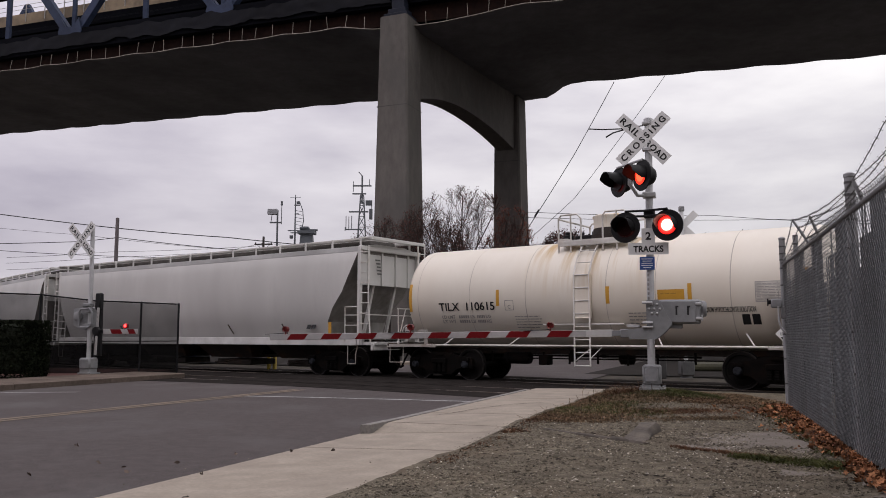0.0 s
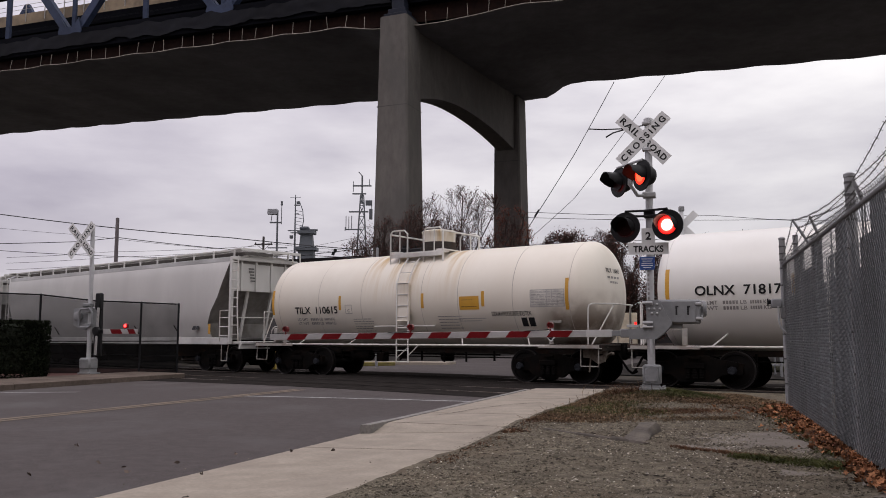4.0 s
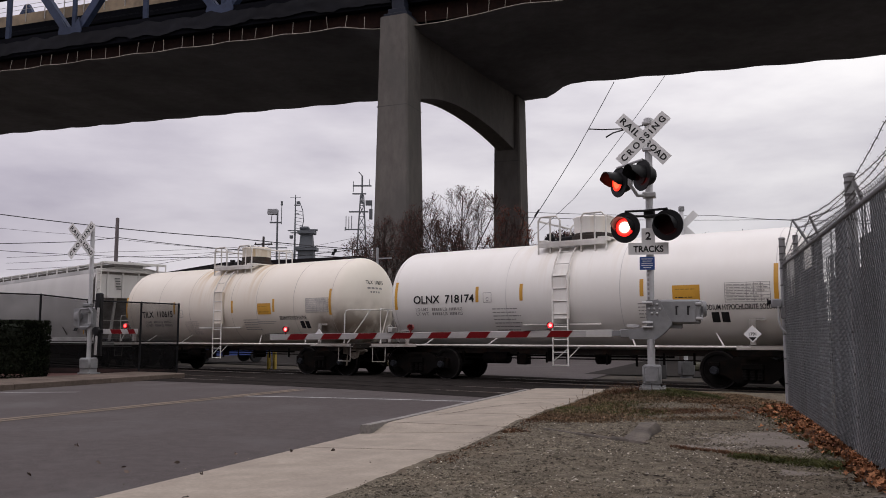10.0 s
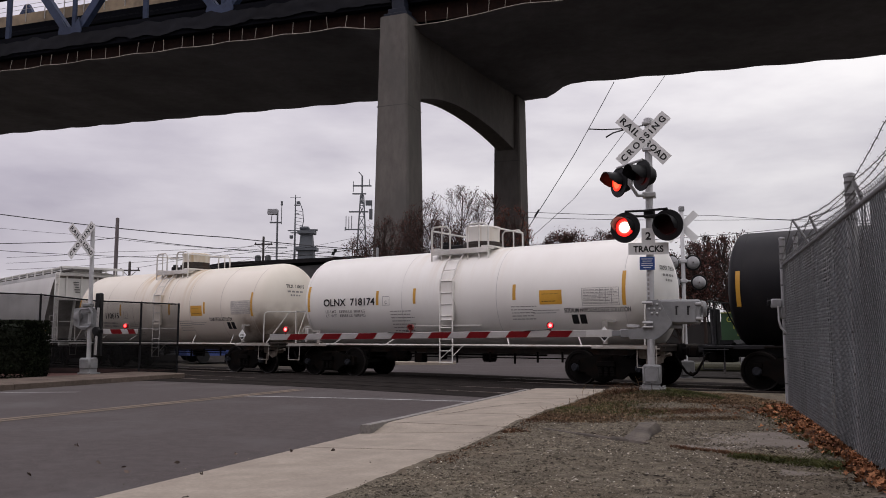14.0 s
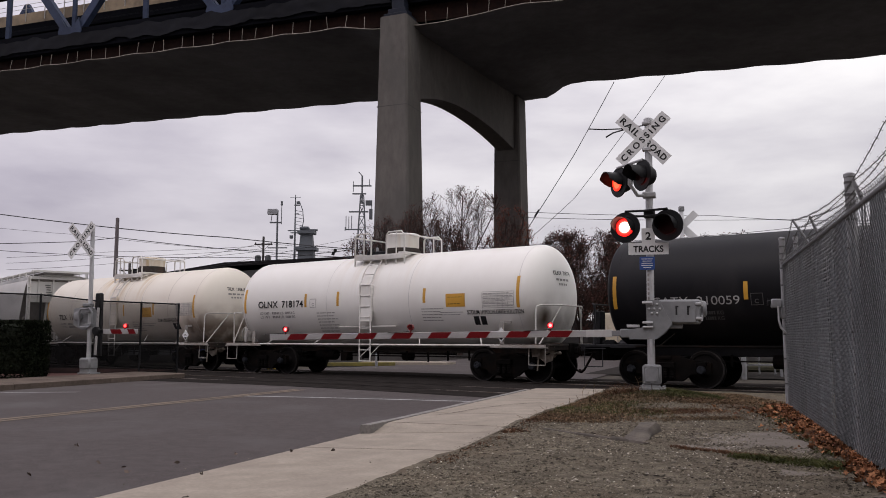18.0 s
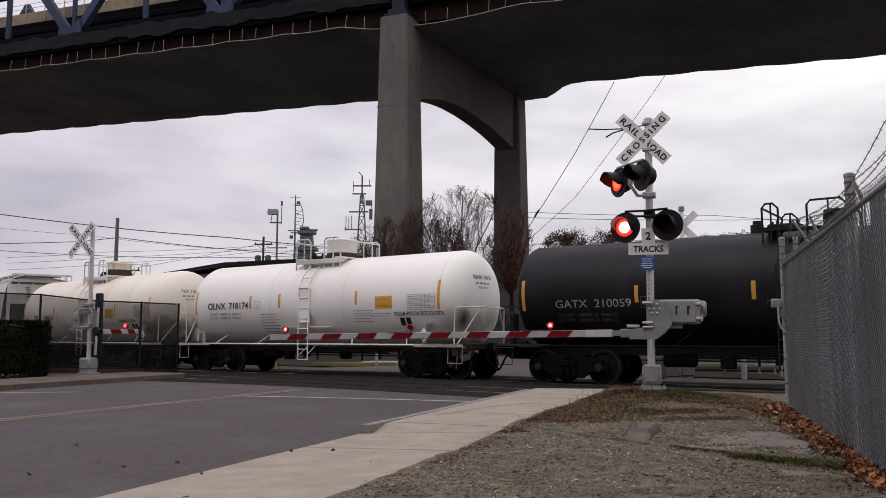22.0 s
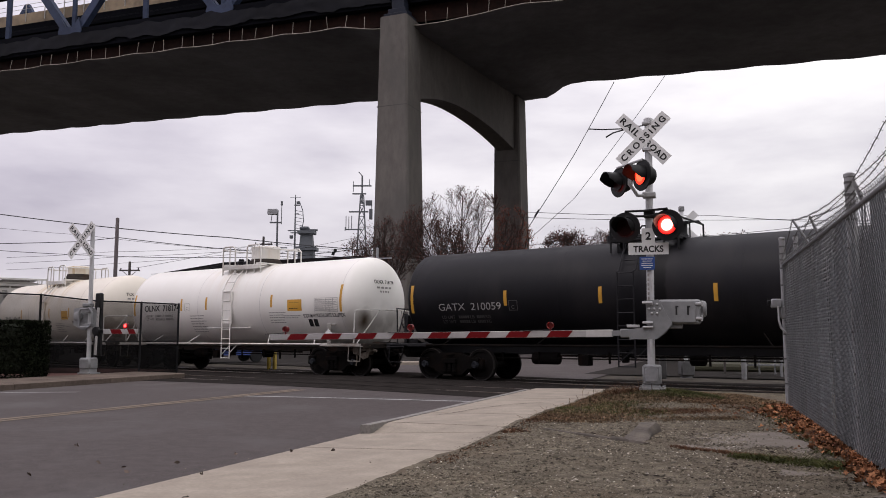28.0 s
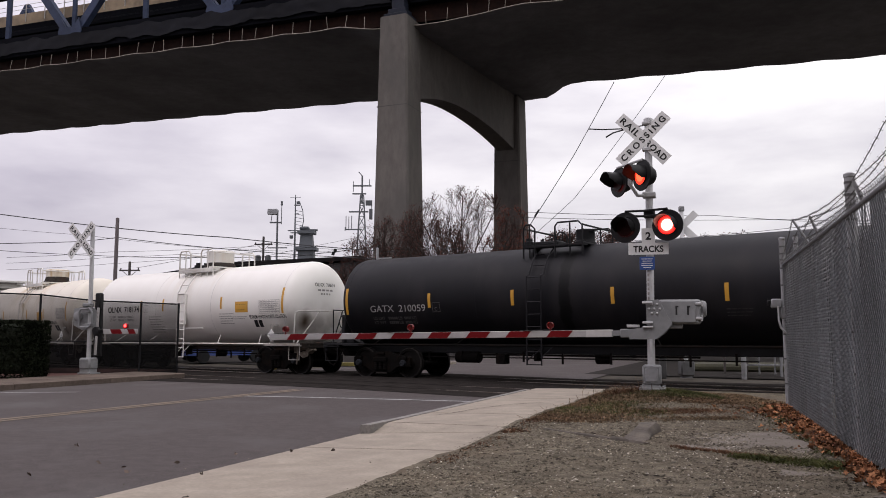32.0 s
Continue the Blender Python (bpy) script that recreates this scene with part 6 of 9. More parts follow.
def build_signal():
    base = Vector((3.80, 15.1, 0.29))
    sig = thing("crossing_signal", pose(base.x, base.y, base.z, 0, 0.75, -18), "aluminium railway crossing signal with crossbuck and red flashing lights", "crossing signal", "crossing signals")
    g = Geo().lathe([(0.068, 0.15), (0.068, 5.03)], 20)
    part("mast", g, ALU, sig, "round aluminium mast")
    g = Geo().lathe([(0.085, 4.99), (0.085, 5.04), (0.05, 5.07), (0.02, 5.075)], 20)
    part("mast_cap", g, ALU, sig)
    g = Geo().box((0.02, 0, 0.03), (0.46, 0.46, 0.04))
    for x in (-0.17, 0.21):
        for y in (-0.19, 0.19):
            g.tube((x, y, -0.10), (x, y, 0.09), 0.018, 8)
            g.box((x, y, 0.07), (0.05, 0.05, 0.03), b=0.006)
    part("base_plate", g, GREY_CAST, sig)
    g = Geo().box((0.01, 0, 0.28), (0.32, 0.34, 0.36), b=0.03)
    g.lathe([(0.15, 0.05), (0.13, 0.10)], 16)
    g.box((0.01, -0.18, 0.34), (0.18, 0.02, 0.14))
    for z in (0.16, 0.42):
        g.lathe([(0.025, 0), (0.025, 0.02)], 10, Matrix.Translation((0.02, -0.19, z)) @ Matrix.Rotation(radians(90), 4, "X"))
    g.add([(-0.2, -0.16, 0.05), (0.2, -0.16, 0.05), (0.13, -0.13, 0.14), (-0.13, -0.13, 0.14)], [(0, 1, 2, 3)])
    part("junction_base", g, GREY_CAST, sig, "cast junction box at the mast's foot")
    part("hinge_door", Geo().box((0.01, -0.185, 0.28), (0.22, 0.02, 0.24), b=0.01), GALV, sig)
    for x in (-0.12, 0.14):
        for z in (0.15, 0.42):
            part("cover_bolt", Geo().lathe([(0.016, 0), (0.016, 0.02)], 8, Matrix.Translation((x, -0.175, z)) @ Matrix.Rotation(radians(90), 4, "X")), GALV, sig)
    crossbuck(sig, pose(-0.09, -0.09, 4.65))
    for z, w in ((4.70, 0.10), (4.95, 0.16), (4.45, 0.16)):
        part("sign_clamp", Geo().box((-0.03, -0.04, z), (w, w, 0.05)), ALU, sig)
    # wire whiskers beside the crossbuck
    g = Geo().path([(-0.10, 0.02, 4.93), (-0.45, 0.05, 4.90), (-0.85, 0.05, 4.91), (-1.12, 0.05, 4.94)], 0.012, 6)
    g.path([(-0.42, 0.05, 4.89), (-0.66, 0.08, 4.84), (-0.80, 0.08, 4.76)], 0.014, 6)
    part("stray_cable", g, BLACK_PAINT, sig, "loose black cable ends")
    # upper pair of lights, turned to the left
    tilt = 52
    off = Vector((-math.sin(radians(tilt)), -math.cos(radians(tilt)), 0)) * 0.42
    ax = Vector((math.cos(radians(tilt)), -math.sin(radians(tilt)), 0))
    zu = 3.87
    g = Geo()
    g.tube(off + ax * -0.42 + Vector((0, 0, zu + 0.28)), off + ax * 0.42 + Vector((0, 0, zu + 0.28)), 0.026, 8)
    g.path([(0, 0, zu - 0.28), off * 0.6 + Vector((0, 0, zu - 0.30)), off + Vector((0, 0, zu - 0.1)), off + Vector((0, 0, zu + 0.28))], 0.035, 10)
    g.box((0, 0, zu - 0.28), (0.24, 0.2, 0.10))
    part("light_bracket", g, ALU, sig, "pipe bracket of the upper lights")
    for k, ph in ((-1, 1), (1, 0)):
        p = off + ax * 0.385 * k
        light_unit(sig, pose(p.x, p.y, zu, 0, 0, -tilt + 0), ph, LENS_DIM)
    # lower pair, turned a little to the left
    tilt = 15
    zu = 2.985
    ax = Vector((math.cos(radians(tilt)), -math.sin(radians(tilt)), 0))
    off = Vector((-math.sin(radians(tilt)), -math.cos(radians(tilt)), 0)) * 0.2
    g = Geo()
    for z in (zu + 0.30, zu + 0.20):
        g.path([ax * -0.40 + off + Vector((0, 0, z)), Vector((0, -0.05, z)) + off * 0.4, ax * 0.40 + off + Vector((0, 0, z))], 0.022, 8)
    g.box((0, 0, zu + 0.25), (0.2, 0.2, 0.16))
    part("light_bracket", g, BLACK_PAINT, sig, "dark pipe bracket of the lower lights")
    for k, ph in ((-1, 1), (1, 0)):
        p = off + ax * 0.40 * k
        light_unit(sig, pose(p.x, p.y, zu, 0, 0, -tilt), ph, LENS_BRIGHT)
    # number-of-tracks sign
    g = Geo()
    g.prism([(-0.36, -0.11), (0.36, -0.11), (0.36, 0.11), (0.12, 0.11), (0.12, 0.38), (-0.12, 0.38), (-0.12, 0.11), (-0.36, 0.11)], -0.006, 0.0, Matrix.Translation((-0.02, -0.10, 2.58)))
    plate = part("tracks_sign", g, SIGN_WHITE, sig, "white T-shaped sign reading 2 tracks", smooth=None)
    for s, sz, z, w in (("TRACKS", 0.16, 2.575, 0.54), ("2", 0.19, 2.815, 0.10)):
        V, F = letters(s, sz, weight=0.034)
        k = w / (max(v[0] for v in V) - min(v[0] for v in V))
        part("lettering", Geo().add([(x * k - 0.02, -0.108, z2 + z) for x, y, z2 in V], F), SIGN_BLACK, plate, smooth=None)
    g = Geo().box((-0.045, -0.10, 2.31), (0.27, 0.006, 0.24), b=0.003)
    blue = part("notice_plate", g, SIGN_BLUE, sig, "small blue notice plate with white lines", smooth=None)
    g = Geo()
    for k in range(5):
        wd = (0.20, 0.16, 0.20, 0.21, 0.14)[k]
        g.box((-0.045, -0.105, 2.39 - k * 0.04), (wd, 0.003, 0.013), b=0.001)
    part("small_print", g, SIGN_WHITE, blue, smooth=None)
    g = Geo()
    for k in range(11):
        g.box((-0.03, -0.069, 2.18 - k * 0.085), (0.035, 0.004, 0.05), b=0.001)
    part("mast_stencil", g, LETTER_GREY, sig, smooth=None)

    # gate mechanism and arm
    gate = thing("crossing_gate", pose(base.x, base.y, base.z, 0, 0.4, -18), "lowered railway gate with red and white striped arm", "crossing gate", "crossing gates")
    g = Geo().box((0.52, 0.02, 1.42), (0.74, 0.36, 0.44), b=0.03)
    g.box((0.91, 0.02, 1.47), (0.10, 0.26, 0.30), b=0.03)
    g.box((0.42, 0.02, 1.18), (0.3, 0.22, 0.12))
    part("mechanism_box", g, GREY_CAST, gate, "grey cast gate machine housing")
    part("box_cover", Geo().box((0.50, -0.165, 1.42), (0.60, 0.02, 0.38), b=0.008), GREY_CAST, gate, "bolted cover plate")
    for z in (1.30, 1.56):
        g = Geo().box((0.86, -0.15, z), (0.12, 0.08, 0.05), b=0.01).tube((0.91, -0.18, z - 0.05), (0.91, -0.18, z + 0.05), 0.014, 8)
        part("cover_latch", g, ALU, gate)
    part("crank_disc", Geo().lathe([(0.14, 0.0), (0.14, 0.05), (0.10, 0.07)], 20, Matrix.Translation((0.92, 0.0, 1.47)) @ Matrix.Rotation(radians(90), 4, "Y")), GREY_CAST, gate)
    g = Geo()
    for x in (0.47, 0.67):
        g.box((x, -0.178, 1.44), (0.03, 0.01, 0.16), b=0.003)
        g.box((x + 0.012, -0.178, 1.51), (0.05, 0.01, 0.03), b=0.003)
    part("slot", g, SIGN_BLACK, gate, smooth=None)
    for y in (-0.24, 0.20):
        g = Geo().prism([(-0.06, 1.62), (0.16, 1.64), (0.26, 1.46), (0.40, 1.20), (0.26, 1.04), (0.10, 0.92), (-0.36, 0.92), (-0.38, 1.10), (-0.05, 1.14)], y, y + 0.035)
        pl = part("support_plate", g, GREY_CAST, gate, "pale cast gate arm support", smooth=30)
        g = Geo()
        for k in range(7):
            x, z = (0.09, 1.47) if k == 6 else (0.09 + 0.095 * math.cos(k * math.pi / 3), 1.47 + 0.095 * math.sin(k * math.pi / 3))
            g.lathe([(0.024, 0.0), (0.024, 0.016), (0.012, 0.024)], 6, Matrix.Translation((x, y, z)) @ Matrix.Rotation(radians(90), 4, "X"))
        part("bolt", g, ALU, pl)
    for z, y in ((1.58, -0.28), (1.22, -0.28), (1.14, -0.26)):
        part("clamp_bolt", Geo().tube((-0.12, y, z), (0.06, y, z), 0.022, 8), ALU, gate)
    part("arm_stop", Geo().box((-0.30, -0.1, 1.16), (0.22, 0.2, 0.05)), ALU, gate)
    part("conduit", Geo().tube((0.02, -0.25, 0.93), (0.02, -0.25, 0.60), 0.03, 8), ALU, gate)
    pivot = Vector((3.60, 15.15 - 0.05, 1.325))
    inv = gate.matrix_basis.inverted()
    arm_pose = inv @ pose(pivot.x, pivot.y, pivot.z, 0, 0.55, 159.3)
    g = Geo().box((4.18, 0, 0), (7.36, 0.035, 0.128), b=0.008)
    arm = part("gate_arm", g, ARM_WHITE, gate, "white reflective gate arm with red stripes", m=arm_pose)
    red = Geo().prism([(0.0, -0.061), (0.42, -0.061), (0.32, 0.061), (-0.10, 0.061)], -0.0035, 0.0035)
    red_mesh = mesh_of("red_stripe", red, ARM_RED)
    for i in range(8):
        for y in (0.0195, -0.0195):
            part("red_stripe", red_mesh, None, arm, m=pose(1.32 + 0.8128 * i, y, 0))
    part("arm_root", Geo().box((0.73, 0, 0), (0.50, 0.044, 0.136), b=0.006), mat("arm_root_white", (0.54, 0.53, 0.52), (0.46, 0.45, 0.44), 5, 0.5, large=0.15), arm, "bright white root of the arm")
    g = Geo().box((0.40, 0.0, 0), (0.20, 0.06, 0.10)).box((0.16, 0, 0.0), (0.36, 0.12, 0.16))
    part("arm_coupling", g, GREY_CAST, arm, "grey arm coupling")
    for x, ph in ((7.47, 1), (4.55, None), (1.66, 1)):
        g = Geo().lathe([(0.062, -0.05), (0.066, -0.045), (0.066, 0.045), (0.062, 0.05)], 18, Matrix.Translation((0, 0, 0)) @ Matrix.Rotation(radians(90), 4, "X"), caps=False)
        g.tube((0, 0, -0.06), (0, 0, -0.115), 0.02, 8)
        lamp = part("gate_lamp", g, mat("lamp_red_plastic", (0.20, 0.012, 0.012), (0.14, 0.01, 0.01), 6, 0.35), arm, "small red lamp on the gate arm", m=pose(x, 0, 0.165))
        turn = 0 if ph is None else 180
        ln = part("lens", LENS_SMALL, None, lamp, m=pose(0, 0.0, 0, 0, 0, turn))
        if ph is not None:
            FLASHERS.append((ln, 2, Vector((0, 0, 0))))
        g = Geo().path([(0.02, 0.02, -0.08), (0.14, 0.03, -0.09), (0.5, 0.03, -0.10)], 0.007, 5)
        part("cable", g, BLACK_PAINT, lamp)

    # the signal and gate across the road, seen from the back of its boxes
    b2 = Vector((-10.80, 25.2, 0.13))
    far = thing("crossing_signal", pose(b2.x, b2.y, b2.z, 0, -0.9, -18), "far aluminium crossing signal with crossbuck and grey boxes", "crossing signal", "crossing signals")
    g = Geo().lathe([(0.066, 0.1), (0.062, 4.62)], 16)
    part("mast", g, ALU, far)
    g = Geo().box((0.02, 0, 0.03), (0.48, 0.45, 0.05)).box((0.0, 0, 0.32), (0.42, 0.40, 0.36), b=0.05).box((0, 0, 0.10), (0.36, 0.36, 0.14))
    part("junction_base", g, GREY_CAST, far, "cast junction box at the mast's foot")
    crossbuck(far, pose(-0.33, -0.10, 4.11, 0, 0, -5) @ Matrix.Scale(1.13, 4), 1.22)
    # the machine: a five-sided case, its round cover, a hoop of pipe and the boxes on the mast
    g = Geo().prism([(-0.62, 1.50), (-0.28, 1.34), (-0.05, 1.38), (-0.05, 2.02), (-0.20, 2.06), (-0.62, 2.00)], 0.0, 0.36)
    part("mechanism_box", g, GREY_CAST, far, "grey gate machine case")
    part("round_cover", Geo().lathe([(0.15, -0.02), (0.15, 0.05), (0.11, 0.08), (0.02, 0.085)], 20, Matrix.Translation((-0.42, -0.02, 1.76)) @ Matrix.Rotation(radians(90), 4, "X")), GREY_CAST, far)
    g = Geo().path([(-0.30, -0.12, 1.42), (-0.31, -0.14, 1.86), (-0.24, -0.14, 1.98), (0.10, -0.14, 1.99), (0.18, -0.14, 1.88), (0.18, -0.12, 1.52), (0.06, -0.12, 1.42), (-0.30, -0.12, 1.42)], 0.032, 8)
    part("hoop", g, GALV, far, "hoop of bent pipe before the machine")
    for x, z, w in ((0.0, 1.90, 0.20), (0.0, 1.48, 0.20), (-0.06, 2.10, 0.26)):
        part("mast_clamp", Geo().box((x, -0.02, z), (w, 0.24, 0.10), b=0.015), GREY_CAST, far, "cast clamp on the mast")
    g = Geo().box((0.285, 0.06, 2.20), (0.20, 0.18, 0.52), b=0.03).box((0.27, 0.12, 1.30), (0.16, 0.10, 1.50), b=0.01)
    part("counterweight", g, BLACK_PAINT, far, "black counterweight on its bar")
    part("pivot", Geo().lathe([(0.12, -0.05), (0.12, 0.05)], 16, Matrix.Translation((0.31, -0.06, 1.30)) @ Matrix.Rotation(radians(90), 4, "X")).box((0.31, -0.05, 1.30), (0.16, 0.14, 0.26), b=0.02), BLACK_PAINT, far, "dark arm pivot")
    for x, z, ln in ((0.345, 1.72, 0.58), (0.30, 0.86, 0.56)):
        part("arm_tail", Geo().box((x, -0.06, z), (0.085, 0.03, ln), Matrix.Rotation(radians(2.5), 3, "Y"), b=0.006), ARM_WHITE, far, "white upright tail of the arm")
        for k in range(3):
            part("tail_print", Geo().box((x + 0.01 * (k - 1), -0.078, z + 0.13 * (k - 1)), (0.035, 0.005, 0.06), Matrix.Rotation(radians(2.5), 3, "Y"), b=0.001), LETTER_GREY, far)
    gate2 = thing("crossing_gate", pose(b2.x + 0.46, b2.y - 0.15, 1.42, 0, 0, -18), "far lowered gate with a short red and white arm", "crossing gate", "crossing gates")
    g = Geo().box((0.62, 0, 0), (1.26, 0.03, 0.145), b=0.006)
    arm2 = part("gate_arm", g, ARM_WHITE, gate2)
    part("arm_hub", Geo().box((-0.10, 0.02, 0), (0.24, 0.10, 0.12), b=0.01), BLACK_PAINT, gate2, "dark hub that holds the arm on its pivot")
    for x, w in ((0.34, 0.38), (0.97, 0.24)):
        g = Geo().prism([(x, -0.070), (x + w, -0.070), (x + w - 0.08, 0.070), (x - 0.08, 0.070)], -0.020, 0.020)
        part("red_stripe", g, ARM_RED, arm2)
    lamp = part("gate_lamp", Geo().box((0, 0.035, 0), (0.20, 0.06, 0.15), b=0.02).tube((0, 0, -0.06), (0, 0, -0.13), 0.02, 6),
                mat("lamp_red_plastic", (0.2, 0.01, 0.01)), arm2, "small lit red lamp", m=pose(0.80, 0, 0.17))
    part("lens", lens_mesh(0.062, glow_mat("far_lit_lens", (1.0, 0.012, 0.016), 1.5), glow_mat("far_lens_core", (1.0, 0.10, 0.09), 2.6)), None, lamp)

    # the crossbuck and boxes beyond the train
    b3 = Vector((7.50, 25.5, 0.0))
    back = thing("crossing_signal", pose(b3.x, b3.y, 0.0, 0, 0, 0), "crossing signal beyond the tracks, seen from behind", "crossing signal", "crossing signals")
    part("mast", Geo().lathe([(0.062, 0.1), (0.062, 5.2), (0.03, 5.24)], 14), ALU, back)
    part("junction_base", Geo().box((0, 0, 0.30), (0.42, 0.42, 0.46), b=0.04).lathe([(0.2, 0.0), (0.16, 0.08)], 12), mat("dull_cast_base", (0.13, 0.13, 0.132), (0.09, 0.09, 0.092), 7, 0.7), back)
    crossbuck(back, pose(0.03, 0.10, 4.71, 0, 0, -14), 1.22, plain=True)
    dome_grey = mat("grey_lamp_housing", (0.30, 0.30, 0.305), (0.22, 0.22, 0.225), 7, 0.55, large=0.2)
    for z, pair in ((3.56, (-0.36, 0.30)), (2.94, (-0.33, 0.475))):
        part("light_bracket", Geo().tube((pair[0], 0.05, z + 0.05), (pair[1], 0.05, z + 0.05), 0.028, 8).box((0, 0, z + 0.05), (0.2, 0.18, 0.12)), ALU, back, "pipe bracket of the lights")
        for x in pair:
            turn = Matrix.Rotation(radians(90), 4, "X")
            unit = part("light_unit", Geo().lathe([(0.15, -0.01), (0.245, -0.01), (0.25, 0.0), (0.245, 0.012), (0.15, 0.012)], 30, turn, caps=False), BLACK_PAINT, back, "round black light background, seen from behind", m=pose(x, -0.03, z, 0, 0, 12 if x < 0 else -14))
            part("housing", Geo().lathe([(0.20, 0.0), (0.195, 0.06), (0.165, 0.12), (0.10, 0.165), (0.02, 0.18)], 24, turn, caps=False), dome_grey, unit, "domed grey lamp housing")
    g = Geo().box((0.0, 0, 5.26), (0.16, 0.16, 0.18), b=0.03)
    part("bell", g, GREY_CAST, back, "grey bell on the mast")


build_signal()


# ---- fences and hedge ----
def build_fences():
    F1 = Vector((5.62, 13.5, 0))
    d = Vector((-0.2888, -0.9574, 0))
    side = Vector((-0.9574, 0.2888, 0))          # towards the road
    fe = thing("chain_link_fence", pose(0, 0, 0), "grey slatted chain-link fence topped with barbed wire", "fence")
    zb = lambda s: verge_height((F1 + d * s).x, (F1 + d * s).y) + 0.01
    top = 2.43
    posts = [0.0, 1.5, 3.4, 5.9, 8.4, 11.0]
    for s in posts:
        p = F1 + d * s - side * (0.034 if s else 0.0)
        r, ht = (0.048, 2.90 if s == 0.0 else 2.84) if s in (0.0, 5.9, 11.0) else (0.034, 2.74 if s == 1.5 else 2.52)
        g = Geo().lathe([(r, zb(s) - 0.1), (r, ht - 0.05), (r + 0.006, ht - 0.045), (r + 0.006, ht - 0.015), (r * 0.6, ht)], 16, Matrix.Translation((p.x, p.y, 0)))
        pp = part("post", g, GALV if ht > 2.6 else mat("dull_post_steel", (0.15, 0.15, 0.158), (0.105, 0.105, 0.112), 9, 0.65, large=0.3), fe)
        g = Geo()
        for z in (0.5, 0.9, 1.3, 1.7, 2.1, 2.38, 2.52, 2.62, 2.74)[:9 if ht > 2.7 else 6]:
            g.lathe([(r + 0.005, z - 0.012), (r + 0.005, z + 0.012)], 12, Matrix.Translation((p.x, p.y, 0)), caps=False)
        part("band", g, mat("dark_tension_band", (0.085, 0.083, 0.083), None, 8, 0.6), pp, stuff=True)
    at = lambda s, out, z: F1 + d * s + side * out + Vector((0, 0, z))
    for s, out, z in ((3.29, 0.20, 2.75), (4.11, 0.10, 2.67), (6.7, 0.08, 2.63), (9.0, 0.16, 2.74)):
        part("barb_arm", Geo().tube(at(s, 0, top - 0.02), at(s, out, z), 0.020, 8, 0.015), GALV, fe, "angled barbed-wire arm")
    # five strands: along the fence, out from it and up
    for k, nodes in enumerate((((0.0, 0.03, 2.50), (3.29, 0.20, 2.74), (5.9, 0.05, 2.63), (6.7, 0.08, 2.63), (7.6, 0.0, 2.90), (11.5, 0.1, 3.3)),
                               ((0.0, 0.03, 2.45), (3.29, 0.13, 2.64), (5.9, 0.05, 2.59), (6.7, 0.08, 2.62), (7.6, 0.0, 2.68), (11.5, 0.1, 2.9)),
                               ((1.5, 0.03, 2.52), (4.11, 0.10, 2.66), (5.9, 0.05, 2.53), (6.7, 0.05, 2.56), (7.6, 0.02, 2.63), (11.5, 0.1, 2.8)),
                               ((1.5, 0.03, 2.47), (4.11, 0.05, 2.56), (5.9, 0.05, 2.49), (6.7, 0.04, 2.52), (7.6, 0.02, 2.54), (11.5, 0.1, 2.66)),
                               ((3.29, 0.05, 2.50), (5.9, 0.05, 2.45), (6.7, 0.03, 2.48), (7.6, 0.02, 2.48), (11.5, 0.1, 2.56)))):
        g = Geo()
        pts = []
        P = [at(*q) for q in nodes]
        for i in range(len(P) - 1):
            for j in range(14):
                t = j / 14
                q = P[i].lerp(P[i + 1], t)
                q.z -= 0.018 * (P[i + 1] - P[i]).length * 4 * t * (1 - t) * (0.75 + 0.25 * math.sin(i * 2 + k))
                q.z += 0.005 * math.sin(j * 2.1 + k)
                pts.append(q)
        g.path(pts, 0.0045, 4)
        wire = part("barbed_wire", g, mat("rusty_wire", (0.12, 0.115, 0.115), None, 8, 0.6, metal=0.4), fe)
        g = Geo()
        run = 0.0
        for a, b in zip(pts, pts[1:]):
            ln = (b - a).length
            while run < ln:
                q = a.lerp(b, run / ln)
                g.tube(q + Vector((0.010, 0, 0.013)), q - Vector((0.010, 0, 0.013)), 0.003, 3)
                g.tube(q + Vector((-0.010, 0.01, 0.013)), q - Vector((-0.010, 0.01, 0.013)), 0.003, 3)
                run += 0.115
            run -= ln
        part("barb", g, mat("rusty_wire", (0.1, 0.1, 0.1)), wire, stuff=True)
    g = Geo().tube(F1 + Vector((0, 0, top)), F1 + d * 12 + Vector((0, 0, top)), 0.026, 10)
    part("top_rail", g, mat("dull_rail", (0.16, 0.16, 0.17), (0.11, 0.11, 0.115), 9, 0.6), fe)
    g = Geo()
    # woven wire: slanting strands both ways on the road side of the slats
    pitch = 0.075
    for sg in (-1, 1):
        s = -2.6
        while s < 12:
            z0, z1 = 0.13, top + 0.085
            s0, s1 = (s, s + (z1 - z0)) if sg > 0 else (s + (z1 - z0), s)
            a, b = F1 + d * s0 + Vector((0, 0, z0)), F1 + d * s1 + Vector((0, 0, z1))
            lo, hi = min(s0, s1), max(s0, s1)
            if lo < 0:
                t = (0 - s0) / (s1 - s0)
                c = a.lerp(b, t)
                if s0 < 0:
                    a = c
                else:
                    b = c
            if hi > 0.02:
                g.tube(a + side * 0.012, b + side * 0.012, 0.0026, 3)
            s += pitch
    part("wire_mesh", g, mat("dull_woven_wire", (0.20, 0.205, 0.214), (0.13, 0.134, 0.141), 9, 0.5), fe, "woven chain-link wire", smooth=None, stuff=True)
